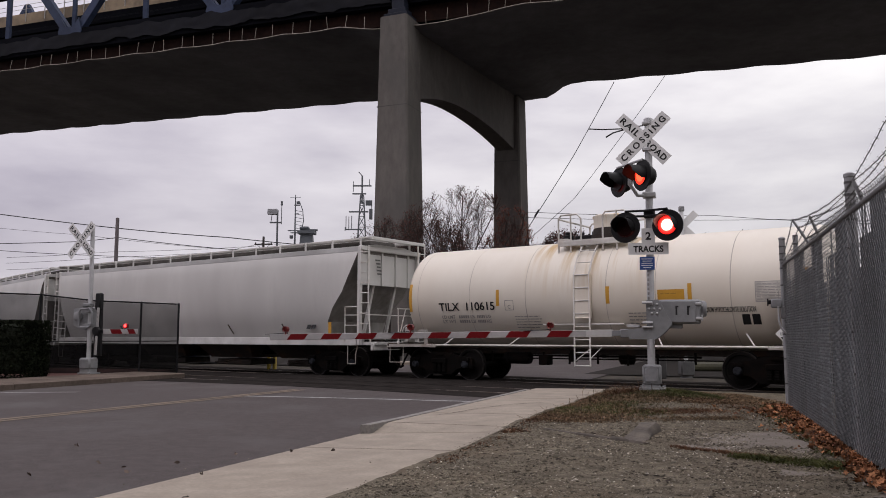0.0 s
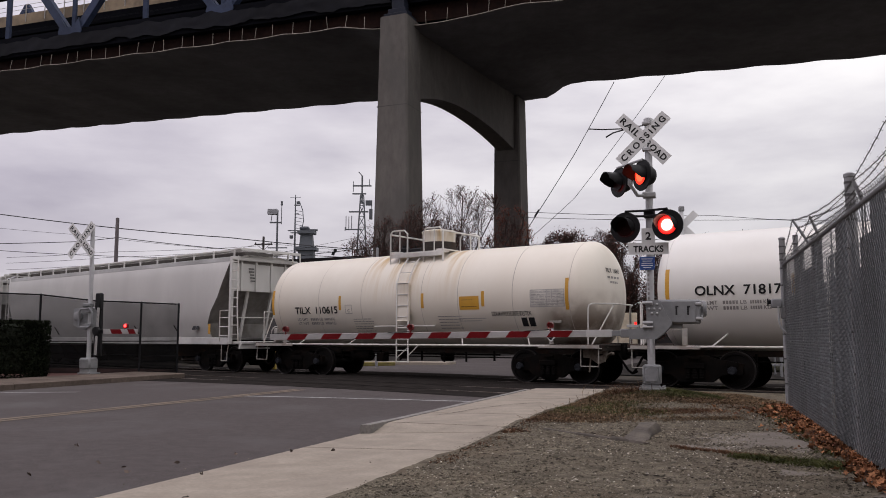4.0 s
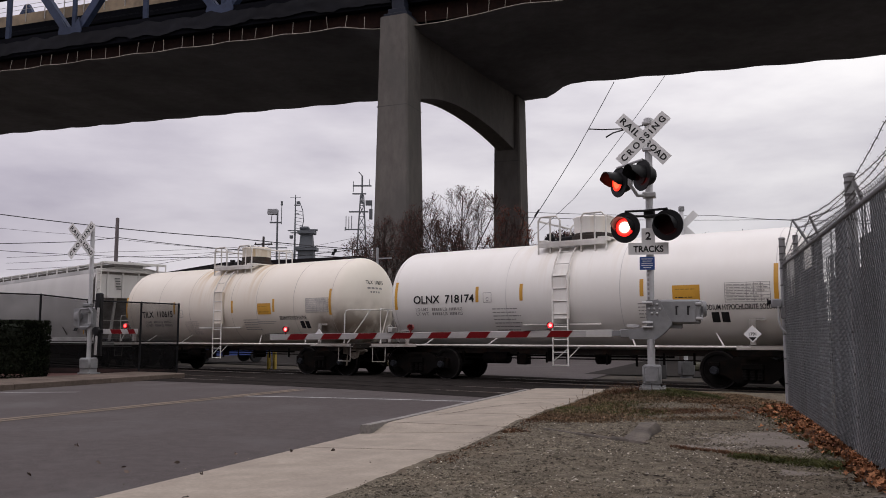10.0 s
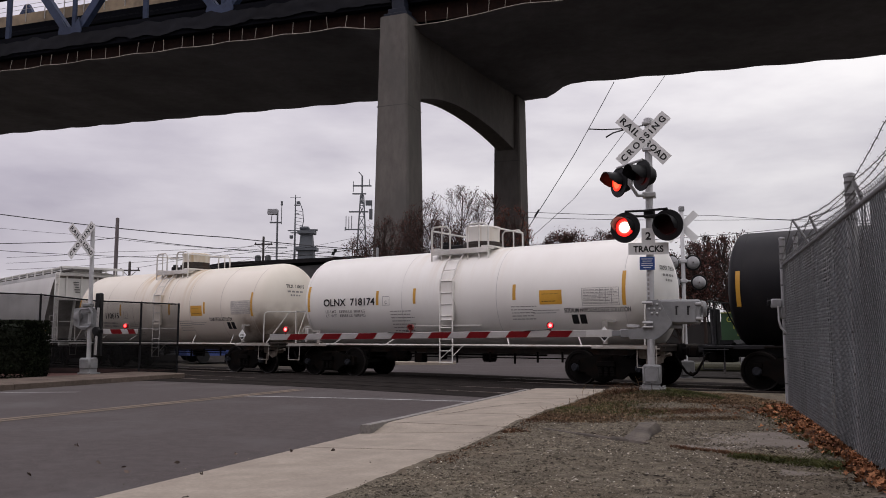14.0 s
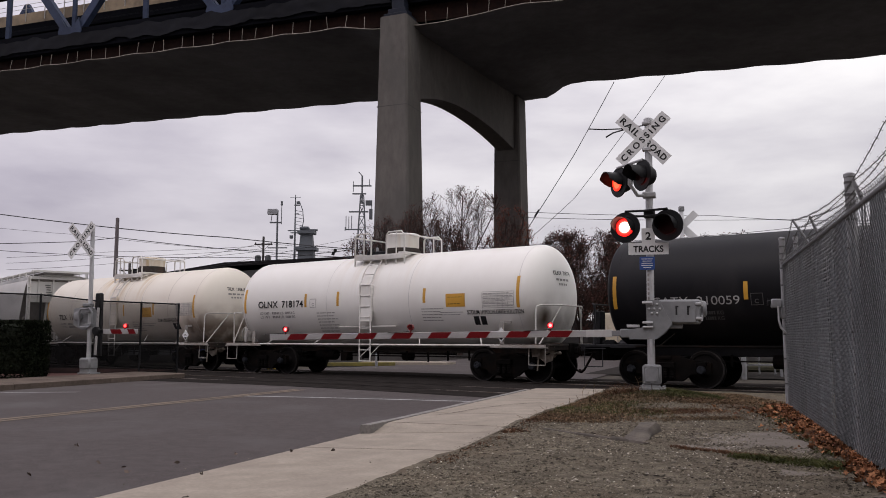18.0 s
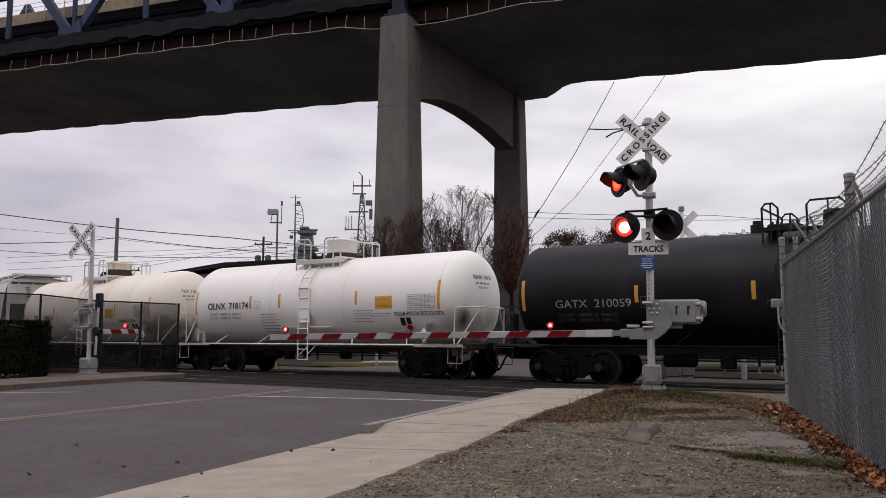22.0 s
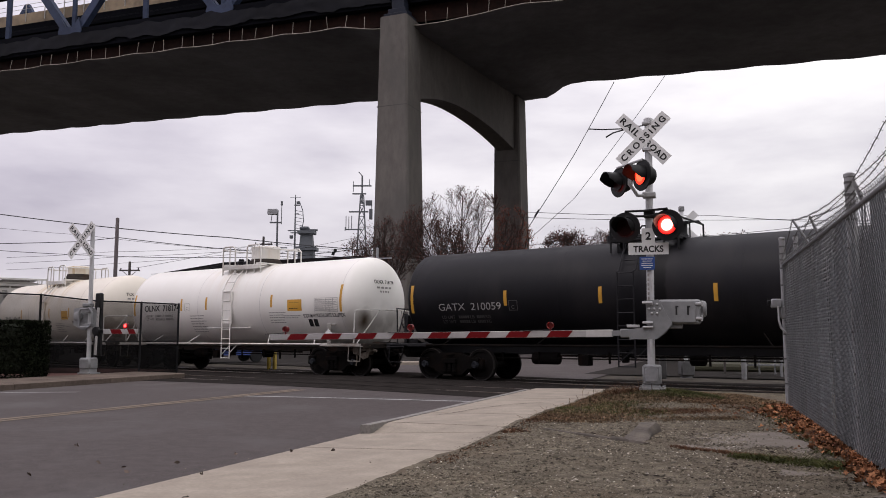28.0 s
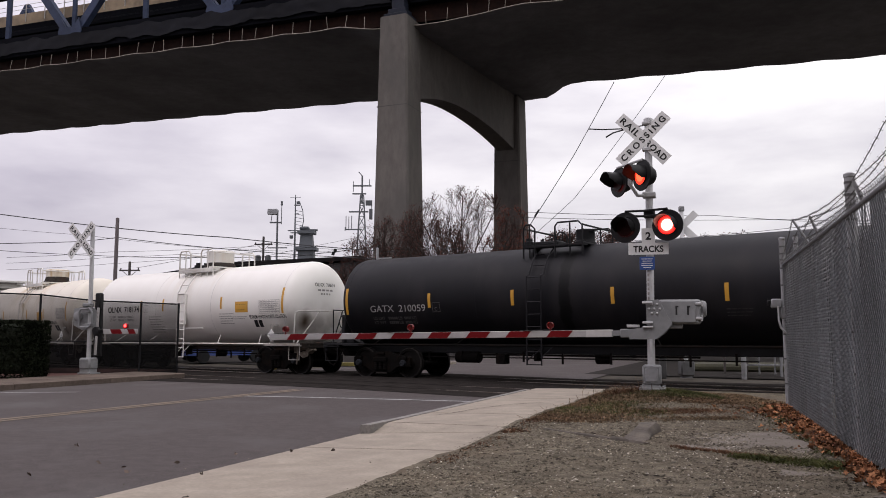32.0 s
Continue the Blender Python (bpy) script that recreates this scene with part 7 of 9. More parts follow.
    slat = [mesh_of("slat", Geo().box((0, 0, 0), (0.052, 0.006, h), b=0.002), mat("grey_plastic_slat", (0.140, 0.158, 0.168), (0.090, 0.103, 0.111), 7, 0.65, large=0.25, random_tone=0.3, place=0.4, stretch=(1, 1, 0.15)), None)
            for h in (2.24, 1.98, 1.72)]
    rr = random.Random(3)
    s = 0.10
    turn = math.degrees(math.atan2(d.y, d.x))
    hs = (2.24, 1.98, 1.72)
    while s < 11.5:
        p = F1 + d * s
        k = 0 if rr.random() < 0.5 + 0.5 * math.sin(s * 3.7) else (1 if rr.random() < 0.7 else 2)
        if rr.random() > 0.05:
            part("slat", slat[k], None, fe, m=pose(p.x, p.y, 0.16 + hs[k] / 2, 0, rr.uniform(-0.4, 0.4), turn))
        s += 0.063
    # the box on the fence's end post
    g = Geo().box((0, 0, 0), (0.17, 0.12, 0.15), b=0.02)
    dev = thing("post_box", pose(F1.x - 0.16, F1.y - 0.06, 1.80, 0, 0, -16), "small grey box with a bent conduit on the fence post", "electrical box")
    part("box", g, GALV, dev)
    part("bracket", Geo().box((0.16, 0.02, -0.15), (0.2, 0.08, 0.2), b=0.015), GALV, dev)
    part("conduit", Geo().path([(0.02, -0.08, -0.05), (0.02, -0.08, -0.28), (0.05, -0.07, -0.40), (0.12, -0.06, -0.48), (0.16, -0.02, -0.52)], 0.016, 8), ALU, dev)
    part("sensor", Geo().box((-0.10, 0, 0.02), (0.08, 0.06, 0.07), b=0.012).tube((-0.13, 0, -0.04), (-0.13, 0, 0.08), 0.012, 6), BLACK_PAINT, dev)

    # the black screened fence and gate leaf across the road
    sf = thing("screened_fence", pose(0, 0, 0), "black fence hung with dark mesh screen", "fence")
    nodes = [(-18.5, 25.6, 2.80), (-15.8, 25.8, 2.72), (-12.85, 26.2, 2.62), (-11.07, 26.2, 2.42), (-9.92, 27.0, 2.40), (-8.98, 27.9, 2.38)]
    for x, y, z in nodes:
        part("post", Geo().lathe([(0.035, -0.05), (0.035, z), (0.01, z + 0.02)], 10, Matrix.Translation((x, y, 0))), BLACK_TRIM, sf)
    for (x0, y0, z0), (x1, y1, z1) in zip(nodes, nodes[1:]):
        part("rail", Geo().tube((x0, y0, z0 - 0.02), (x1, y1, z1 - 0.02), 0.025, 8), BLACK_TRIM, sf)
        part("rail", Geo().tube((x0, y0, 1.12), (x1, y1, 1.12), 0.018, 6), BLACK_TRIM, sf)
        part("screen", Geo().add([(x0, y0, 1.0), (x1, y1, 1.0), (x1, y1, z1 - 0.05), (x0, y0, z0 - 0.05)], [(0, 1, 2, 3)]), SCREEN, sf, "dark see-through mesh screen", smooth=None)
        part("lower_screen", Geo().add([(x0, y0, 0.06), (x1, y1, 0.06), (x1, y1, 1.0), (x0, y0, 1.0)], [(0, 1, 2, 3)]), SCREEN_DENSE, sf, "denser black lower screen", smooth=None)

    # clipped hedge
    hd = thing("hedge", pose(0, 0, 0), "clipped dark green hedge beside the pavement", "hedge")
    rr = np.random.RandomState(5)
    x0, x1, y0, y1, z0, z1 = -17.5, -11.55, 22.9, 24.3, 0.12, 1.72
    # solid filler, its near-black green stands for shade among the leaves
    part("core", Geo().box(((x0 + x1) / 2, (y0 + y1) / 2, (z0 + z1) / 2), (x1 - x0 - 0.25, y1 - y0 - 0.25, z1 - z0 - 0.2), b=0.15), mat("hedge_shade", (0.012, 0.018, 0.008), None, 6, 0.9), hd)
    n = 11000
    u = rr.rand(n, 3)
    face = rr.randint(0, 4, n)
    P = np.stack([x0 + (x1 - x0) * u[:, 0], y0 + (y1 - y0) * u[:, 1], z0 + (z1 - z0) * u[:, 2]], 1)
    jit = np.abs(rr.randn(n)) * 0.07
    P[face == 0, 1] = y0 + jit[face == 0]
    P[face == 1, 2] = z1 - jit[face == 1]
    P[face == 2, 0] = x1 - jit[face == 2]
    P[face == 3, 1] = y0 + 2 * jit[face == 3]
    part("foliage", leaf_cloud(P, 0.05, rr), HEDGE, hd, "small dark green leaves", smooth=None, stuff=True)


def curled_leaves(P, size, rr):
    """Dry lobed leaves lying at all angles, their rims curled up."""
    g = Geo()
    lobes = (1.0, 0.52, 0.88, 0.45, 0.72, 0.30, 0.72, 0.45, 0.88, 0.52)
    for p in P:
        s = size * rr.uniform(0.55, 1.3)
        m = Matrix.Rotation(rr.uniform(0, 6.28), 3, "Z") @ Matrix.Rotation(rr.normal(0, 0.45), 3, "X") @ Matrix.Rotation(rr.normal(0, 0.45), 3, "Y")
        curl = rr.uniform(0.1, 0.7)
        V = [Vector(p)]
        for k, r in enumerate(lobes):
            t = 2 * math.pi * k / len(lobes)
            V.append(Vector(p) + m @ Vector((math.cos(t) * r * s, math.sin(t) * r * s * 0.85, curl * r * r * s * abs(math.sin(t)))))
        n = len(lobes)
        g.add(V, [(0, 1 + k, 1 + (k + 1) % n) for k in range(n)])
    return g


def leaf_cloud(P, size, rr):
    """A small bent leaf (two triangles) at each point."""
    n = len(P)
    a = rr.randn(n, 3)
    a /= np.linalg.norm(a, axis=1)[:, None]
    b = np.cross(a, rr.randn(n, 3))
    b /= np.linalg.norm(b, axis=1)[:, None] + 1e-9
    s = size * (0.6 + 0.8 * rr.rand(n))[:, None]
    V = np.empty((n * 4, 3))
    V[0::4], V[1::4], V[2::4], V[3::4] = P - a * s, P + b * s * 0.5, P + a * s, P - b * s * 0.5
    g = Geo()
    g.v = [tuple(p) for p in V.tolist()]
    g.f = [(4 * i, 4 * i + 1, 4 * i + 2, 4 * i + 3) for i in range(n)]
    return g


build_fences()


# ---- trees, poles, wires, the far things ----
def tree(x, y, height, fork, spread, seed, leaves, label, base_z=-0.05, stems=10, twigs=1.0, foliage=None):
    """A fan of limbs from the fork, branching until the twigs fill an uneven round crown."""
    rr = random.Random(seed)
    tr = thing("tree", pose(x, y, base_z), label, "tree", "bare autumn trees")
    limbs, tips = Geo(), []
    zc = fork + (height - fork) * 0.46
    hz = height - zc

    def room(p, d):
        """How far the crown reaches from p in the direction d."""
        q = Vector((p.x / spread, p.y / spread, (p.z - zc) / hz))
        e = Vector((d.x / spread, d.y / spread, d.z / hz))
        a, b, c = e.dot(e), q.dot(e), q.dot(q) - 1
        disc = b * b - a * c
        return (-b + math.sqrt(disc)) / a if disc > 0 else 0.2

    def grow(p, d, ln, r, depth):
        n = 4 if depth == 0 else (3 if depth < 3 else 2)
        pts, q, dd = [p], p.copy(), d.copy()
        for i in range(n):
            dd = (dd + Vector((rr.gauss(0, 0.10), rr.gauss(0, 0.10), 0.05 + rr.gauss(0, 0.05)))).normalized()
            q = q + dd * ln / n
            pts.append(q.copy())
        limbs.path(pts, r, 5 if depth < 2 else 3, max(0.009, r * 0.5))
        if depth >= 1:
            tips.extend(pts[1:])
        if depth == 3:
            return
        kids = max(2, int((10, 7, 4)[depth] * twigs + 0.5))
        for k in range(kids):
            f = 0.2 + 0.8 * (k + rr.random()) / kids
            i = min(n - 1, int(f * n))
            start = pts[i].lerp(pts[i + 1], f * n - i)
            az = rr.uniform(0, 2 * math.pi)
            sp = rr.uniform(0.35, 0.85)
            side = dd.cross(Vector((math.cos(az), math.sin(az), 0.3))).normalized()
            nd = (d * math.cos(sp) + side * math.sin(sp) + Vector((0, 0, 0.12))).normalized()
            reach = room(start, nd) * rr.uniform(0.45, 1.0)
            reach = min(reach, spread * (0.62, 0.36, 0.2)[depth] * rr.uniform(0.6, 1.1))
            if reach > 0.08:
                grow(start, nd, reach, max(0.011, r * rr.uniform(0.36, 0.5) * (1.15 - 0.5 * f)), depth + 1)
    trunk_r = height * 0.013
    limbs.path([Vector((0, 0, 0)), Vector((0.05, 0, fork * 0.5)), Vector((0, 0.03, fork))], trunk_r * 1.2, 8, trunk_r)
    for k in range(stems):
        az = 2 * math.pi * (k + rr.uniform(-0.3, 0.3)) / stems
        lean = rr.uniform(0.1, 1.12)
        d = Vector((math.cos(az) * math.sin(lean), math.sin(az) * math.sin(lean), math.cos(lean)))
        p = Vector((0, 0, fork * rr.uniform(0.82, 1.0)))
        grow(p, d, room(p, d) * rr.uniform(0.88, 1.02), trunk_r * rr.uniform(0.36, 0.55), 0)
    part("trunk", limbs, BARK, tr, "dark bare trunk and branching limbs", smooth=60)
    g2 = np.random.RandomState(seed)
    P = np.array([(t.x, t.y, t.z) for t in tips])
    P = P[g2.randint(0, len(P), leaves)] + g2.randn(leaves, 3) * 0.12
    part("crown", leaf_cloud(P, 0.062, g2), foliage or LEAF_RED, tr, "sparse dull red leaves", smooth=None, stuff=True)


tree(1.2, 58.0, 12.1, 4.0, 4.6, 21, 7600, "tall bare tree with a few dark leaves")
tree(-4.0, 60.0, 10.1, 4.6, 3.3, 22, 2600, "small tree with dull red leaves before the pier", twigs=0.72)
tree(5.1, 61.0, 11.2, 4.8, 2.0, 23, 6500, "small tree with rust-red leaves before the pier", twigs=0.75, foliage=LEAF_RUST)
tree(9.0, 54.0, 8.8, 1.6, 3.3, 24, 15000, "bare tree with dry red leaves", stems=13, twigs=1.15)
tree(16.4, 45.0, 7.1, 1.2, 2.9, 25, 6500, "broad many-stemmed bare tree with dull red leaves", stems=14, twigs=0.95)
tree(-8.2, 74.0, 10.4, 5.0, 2.4, 26, 3600, "thin bare tree with a few red leaves", twigs=0.7)
tree(13.0, 62.0, 8.7, 4.0, 1.5, 27, 900, "bare tree behind the tracks")
tree(19.1, 60.0, 9.0, 3.0, 1.8, 28, 900, "bare tree behind the tracks")
tree(11.8, 41.0, 6.5, 1.4, 2.0, 31, 6500, "slender bare tree with red leaves behind the far signal", stems=11)
tree(14.2, 59.5, 5.6, 0.6, 2.0, 33, 5200, "low bushy tree with red-brown leaves", stems=12)
tree(12.6, 58.5, 9.2, 1.8, 2.3, 29, 8000, "bare tree with dry red leaves", twigs=1.1)


def wire(name, pts, r, label):
    P = []
    pts = [Vector(p) for p in pts]
    for a, b in zip(pts, pts[1:]):
        for i in range(8):
            t = i / 8
            q = a.lerp(b, t)
            q.z -= 0.0016 * (b - a).length * 4 * t * (1 - t) * 4
            P.append(q)
    P.append(pts[-1])
    tagged(part(name, Geo().path(P, r * 0.62, 5), mat("black_cable", (0.03, 0.03, 0.034), None, 4, 0.6)), label, "cable", "overhead cables")


def build_far():
    # utility poles
    wood = mat("weathered_pole", (0.11, 0.095, 0.09), (0.07, 0.06, 0.057), 6, 0.9, stretch=(1, 1, 0.1))
    p = thing("utility_pole", pose(-19.25, 48, 0), "plain grey-brown wooden utility pole", "utility pole", "utility poles")
    part("pole", Geo().lathe([(0.13, -0.2), (0.10, 8.25), (0.03, 8.28)], 14), mat("pale_weathered_pole", (0.17, 0.145, 0.15), (0.12, 0.10, 0.105), 6, 0.9, stretch=(1, 1, 0.1)), p)
    for x, y, h, arm, cans in ((-30.7, 80, 8.3, 2.0, 0), (-19.85, 90, 12.0, 2.0, 2)):
        p = thing("utility_pole", pose(x, y, 0), "dark utility pole with a crossarm" + (" and transformers" if cans else ""), "utility pole", "utility poles")
        part("pole", Geo().lathe([(0.16, -0.2), (0.12, h + 0.3), (0.03, h + 0.33)], 12), wood, p)
        part("crossarm", Geo().box((0, 0, h - 0.55), (arm, 0.12, 0.14)).tube((-0.7, 0, h - 0.6), (0, 0, h - 1.2), 0.03, 6).tube((0.7, 0, h - 0.6), (0, 0, h - 1.2), 0.03, 6), wood, p)
        for k in range(cans):
            part("transformer", Geo().lathe([(0.30, h - 2.9), (0.34, h - 2.8), (0.34, h - 1.9), (0.25, h - 1.8), (0.08, h - 1.75)], 14, Matrix.Translation(((-0.55, 0.55)[k], -0.1, 0))), mat("grey_transformer", (0.13, 0.135, 0.14), None, 4, 0.6), p, "grey drum transformer")
        for k in range(3):
            part("insulator", Geo().lathe([(0.05, h - 0.48), (0.07, h - 0.40), (0.04, h - 0.3)], 8, Matrix.Translation((-arm / 2 + 0.15 + k * (arm - 0.3) / 2, 0, 0))), BLACK_PAINT, p)
    # overhead cables
    wire("overhead_cable", [(-40, 58, 11.2), (-26.05, 60, 9.47), (-16.0, 60.5, 8.62), (-3.0, 61.5, 7.6)], 0.055, "thick black overhead cable")
    wire("overhead_cable", [(-38, 47, 6.6), (-21.5, 48, 6.85), (-19.2, 48, 7.1), (-12.8, 49, 6.5), (-4, 54, 6.4)], 0.035, "thin black overhead cable")
    wire("overhead_cable", [(-36, 60, 7.85), (-25.5, 60, 7.22), (-18.9, 60.3, 7.1), (-10.9, 61, 7.3), (-4.5, 62, 8.2)], 0.035, "thin black overhead cable")
    wire("overhead_cable", [(-36, 60, 9.6), (-26.8, 61, 8.85), (-18, 62, 8.0), (-8, 64, 7.9)], 0.02, "thin black overhead cable")
    wire("overhead_cable", [(-25, 70, 6.6), (-15, 80, 9.0), (-8.5, 85, 10.8)], 0.025, "thin black overhead cable")
    wire("overhead_cable", [(-24, 75, 7.2), (-14, 80, 9.9), (-6, 85, 12.3)], 0.025, "thin black overhead cable")
    wire("overhead_cable", [(-30, 80, 8.0), (-19.8, 90, 11.6), (-8, 96, 11.2)], 0.03, "thin black overhead cable")
    for z0, z1 in ((8.6, 10.7), (9.3, 10.95), (9.9, 11.3)):
        wire("overhead_cable", [(-46, 86, z0 - 0.3), (-36, 88, z0 + 0.5), (-19.85, 90, z1)], 0.03, "thin black overhead cable")
    wire("overhead_cable", [(9.0, 88, 14.75), (30.4, 90, 14.65), (48, 91, 13.9)], 0.045, "black overhead cable beyond the train")
    wire("overhead_cable", [(9.0, 88, 14.15), (38.6, 90, 14.25), (48, 91, 14.2)], 0.045, "black overhead cable beyond the train")
    wire("overhead_cable", [(-1.2, 41.6, 5.72), (4.3, 41, 5.86), (12.4, 40, 6.16), (17.6, 40, 6.65), (30.0, 39, 8.0)], 0.02, "thin black overhead cable")
    p = thing("utility_pole", pose(30.0, 39, 0), "plain grey-brown wooden utility pole", "utility pole", "utility poles")
    part("pole", Geo().lathe([(0.15, -0.2), (0.12, 8.4), (0.03, 8.43)], 12), wood, p)
    wire("guy_cable", [(24.71, 115, 37.9), (18.7, 115, 27.1), (12.65, 115, 17.57), (2, 115, -0.06)], 0.085, "slanting cable down from the bridge")
    wire("guy_cable", [(32.17, 115, 38.99), (28.8, 115, 34.2), (18.7, 115, 20.9), (13.3, 115, 16.0), (-3.5, 115, -0.06)], 0.06, "slanting cable down from the bridge")
    g = Geo().tube((13.6, 114.9, 19.2), (13.0, 114.9, 18.2), 0.14, 8)
    tagged(part("cable_insulator", g, BLACK_PAINT), "dark insulator on a slanting cable", "insulator")

    # floodlight mast
    m = thing("floodlight_mast", pose(-30.6, 150, 0), "grey mast with a floodlight panel and an aerial", "mast")
    grey = mat("distant_grey_steel", (0.13, 0.14, 0.155), (0.10, 0.105, 0.115), 2, 0.7)
    part("pole", Geo().tube((0, 0, 0), (0, 0, 24.6), 0.24, 8, 0.16), grey, m)
    part("crossarm", Geo().box((0.1, 0, 17.6), (3.6, 0.2, 0.2)), grey, m)
    part("crossarm", Geo().box((-0.3, 0, 22.3), (2.2, 0.3, 0.25)), grey, m)
    part("bracket", Geo().tube((-1.2, 0, 22.3), (-1.0, 0, 24.0), 0.07, 6), grey, m)
    part("floodlight", Geo().box((-0.9, 0, 24.3), (1.9, 0.5, 1.1), b=0.1), mat("floodlight_grey", (0.34, 0.34, 0.36), None, 2, 0.6), m, "pale floodlight panel")
    part("aerial", Geo().tube((0.75, 0, 22), (0.75, 0, 25.5), 0.07, 6).box((0.75, 0, 25.9), (0.35, 0.3, 0.8)), grey, m)

    # the warship's upper works beyond the trees
    sh = thing("ship", pose(-38.5, 230, 0), "grey warship upper works with masts and radar", "ship")
    navy = mat("navy_grey", (0.105, 0.115, 0.13), (0.08, 0.088, 0.10), 0.8, 0.7, large=0.25)
    for z0, z1, w0, w1 in ((14, 21, 7.5, 6.0), (20.5, 22.4, 5.6, 5.2), (22.2, 25.6, 4.6, 4.2), (25.5, 26.4, 6.0, 6.0), (26.4, 30.2, 3.8, 3.2), (30.2, 31.1, 4.8, 4.8)):
        V = [(sx * w / 2, sy * w / 2.4, z) for z, w in ((z0, w0), (z1, w1)) for sx, sy in ((-1, -1), (1, -1), (1, 1), (-1, 1))]
        part("tower_stage", Geo().add(V, [(0, 1, 5, 4), (1, 2, 6, 5), (2, 3, 7, 6), (3, 0, 4, 7), (4, 5, 6, 7), (0, 3, 2, 1)]), navy, sh, "stage of the grey superstructure tower", smooth=None)
    part("director", Geo().box((-0.6, 0, 31.9), (2.6, 1.6, 0.9), b=0.3).box((1.2, 0, 31.35), (3.6, 1.2, 0.45)), navy, sh, "range finder on the tower")
    g = Geo().tube((-3.4, 0, 20), (-3.4, 0, 41.5), 0.34, 8, 0.12)
    for z, w in ((31.2, 5.0), (30.6, 3.4), (38.5, 1.6), (36.0, 0.9)):
        g.box((-2.9, 0, z), (w, 0.6, 0.25))
    g.path([(-1.6, 0, 31), (-1.0, 0, 34), (-1.3, 0, 37), (-2.2, 0, 39.5)], 0.12, 6)
    for k in range(6):
        g.tube((-3.3, 0, 32 + k), (-1.3, 0, 31.6 + k), 0.07, 5)
    g.box((-2.6, 0, 39.2), (0.9, 0.6, 0.8))
    g.tube((-5.0, 0, 40.7), (-1.8, 0, 40.7), 0.06, 5)
    g.box((-4.4, 0, 29.4), (0.9, 0.6, 0.9)).box((-1.2, 0, 31.4), (1.6, 0.9, 1.8))
    part("radar_mast", g, navy, sh, "mast with yards and a radar frame")
    part("hull_deck", Geo().box((-6, 0, 12), (60, 12, 6), b=1.0).box((-6, 0, 4.4), (62, 14, 9), b=1.0), navy, sh)
    m = thing("lattice_mast", pose(-20.0, 200, 0), "dark lattice mast with platforms and aerials", "mast")
    g = Geo()
    for sx in (-1, 1):
        for sy in (-1, 1):
            g.tube((sx * 2.3, sy * 1.8, 0), (sx * 0.4, sy * 0.3, 36), 0.12, 6)
    for k in range(6):
        z0, z1 = 20 + k * 2.7, 22.7 + k * 2.7
        a, b = 1.24 - (z0 - 20) * 0.053, 1.24 - (z1 - 20) * 0.053
        g.tube((-a, -a * 0.8, z0), (b, -b * 0.8, z1), 0.1, 5).tube((a, -a * 0.8, z0), (-b, -b * 0.8, z1), 0.1, 5)
        g.tube((-a, -a * 0.8, z0), (a, -a * 0.8, z0), 0.1, 5)
    part("lattice", g, grey, m)
    g = Geo().tube((0, 0, 34), (0, 0, 41.0), 0.22, 6).tube((0, 0, 41), (-0.9, 0, 42), 0.12, 5)
    for x0, x1, z in ((-3.2, 1.6, 32), (-2.4, 1.0, 36.5), (-2.3, 2.3, 38.5), (-4.2, 0, 27.6)):
        g.box(((x0 + x1) / 2, 0, z), (x1 - x0, 0.6, 0.28))
    part("yard", g, grey, m)
    for x, z, h in ((-2.2, 37, 2.6), (1.8, 38.5, 1.6), (-3.9, 27.6, 3.4), (-3.2, 27.6, 3.2), (-2.5, 27.6, 3.4), (-4.1, 27.2, 1.0), (2.4, 30, 4.0)):
        part("aerial", Geo().tube((x, 0, z), (x, 0, z + h), 0.10, 5), grey, m)
    part("aerial_box", Geo().box((1.7, 0, 34.2), (1.6, 0.8, 1.2)), grey, m)
    part("aerial_box", Geo().box((2.2, 0, 31.4), (0.8, 0.6, 2.6)), grey, m)

    # low warehouse with a dark roof
    wh = thing("warehouse", pose(0, 0, 0), "long low warehouse with a dark roof", "building")
    V = [(x, y, z) for x, y, h in ((-27.5, 80.4, 7.1), (-8, 80.4, 8.7), (-8, 92, 9.0), (-27.5, 92, 7.4)) for z in (0, h)]
    part("wall", Geo().add(V, [(0, 2, 3, 1), (2, 4, 5, 3), (4, 6, 7, 5), (6, 0, 1, 7)]), mat("warehouse_wall", (0.10, 0.095, 0.095), None, 2, 0.9), wh, smooth=None)
    ridge = [(-27.9, 7.45), (-21.4, 8.55), (-7.8, 9.2)]
    V = [(x, y, z + rise + dz) for dz in (-0.4, 0.0) for y, rise in ((80, 0), (92.5, 0.3)) for x, z in ridge]
    part("roof", Geo().add(V, [(6, 7, 10, 9), (7, 8, 11, 10), (0, 3, 4, 1), (1, 4, 5, 2), (0, 1, 7, 6), (1, 2, 8, 7), (3, 9, 10, 4), (4, 10, 11, 5), (0, 6, 9, 3), (2, 5, 11, 8)]),
         mat("dark_roofing", (0.02, 0.018, 0.019), None, 2, 0.85, spec=0.1), wh, smooth=None)
    # a long dark depot wall and an added filler wall close the lot behind the train
    bk = thing("depot_building", pose(0, 0, 0), "low dark depot building behind the lot", "building")
    # the second wall is added to darken the sky gap below the trees
    for nm, s0, s1, sd, h in (("wall", 52, 16, -40, 2.6), ("shed_wall", 16, -45, -41, 2.4)):
        p0, p1 = on_line(s0, sd), on_line(s1, sd)
        off = Vector((UY, -UX, 0)) * 8
        V = [(q.x, q.y, z) for z in (0, h) for q in (p0, p1, p1 + off, p0 + off)]
        part(nm, Geo().add(V, [(0, 1, 5, 4), (1, 2, 6, 5), (2, 3, 7, 6), (3, 0, 4, 7), (4, 5, 6, 7)]), mat("depot_dark", (0.03, 0.027, 0.026), None, 2, 0.9), bk, smooth=None)
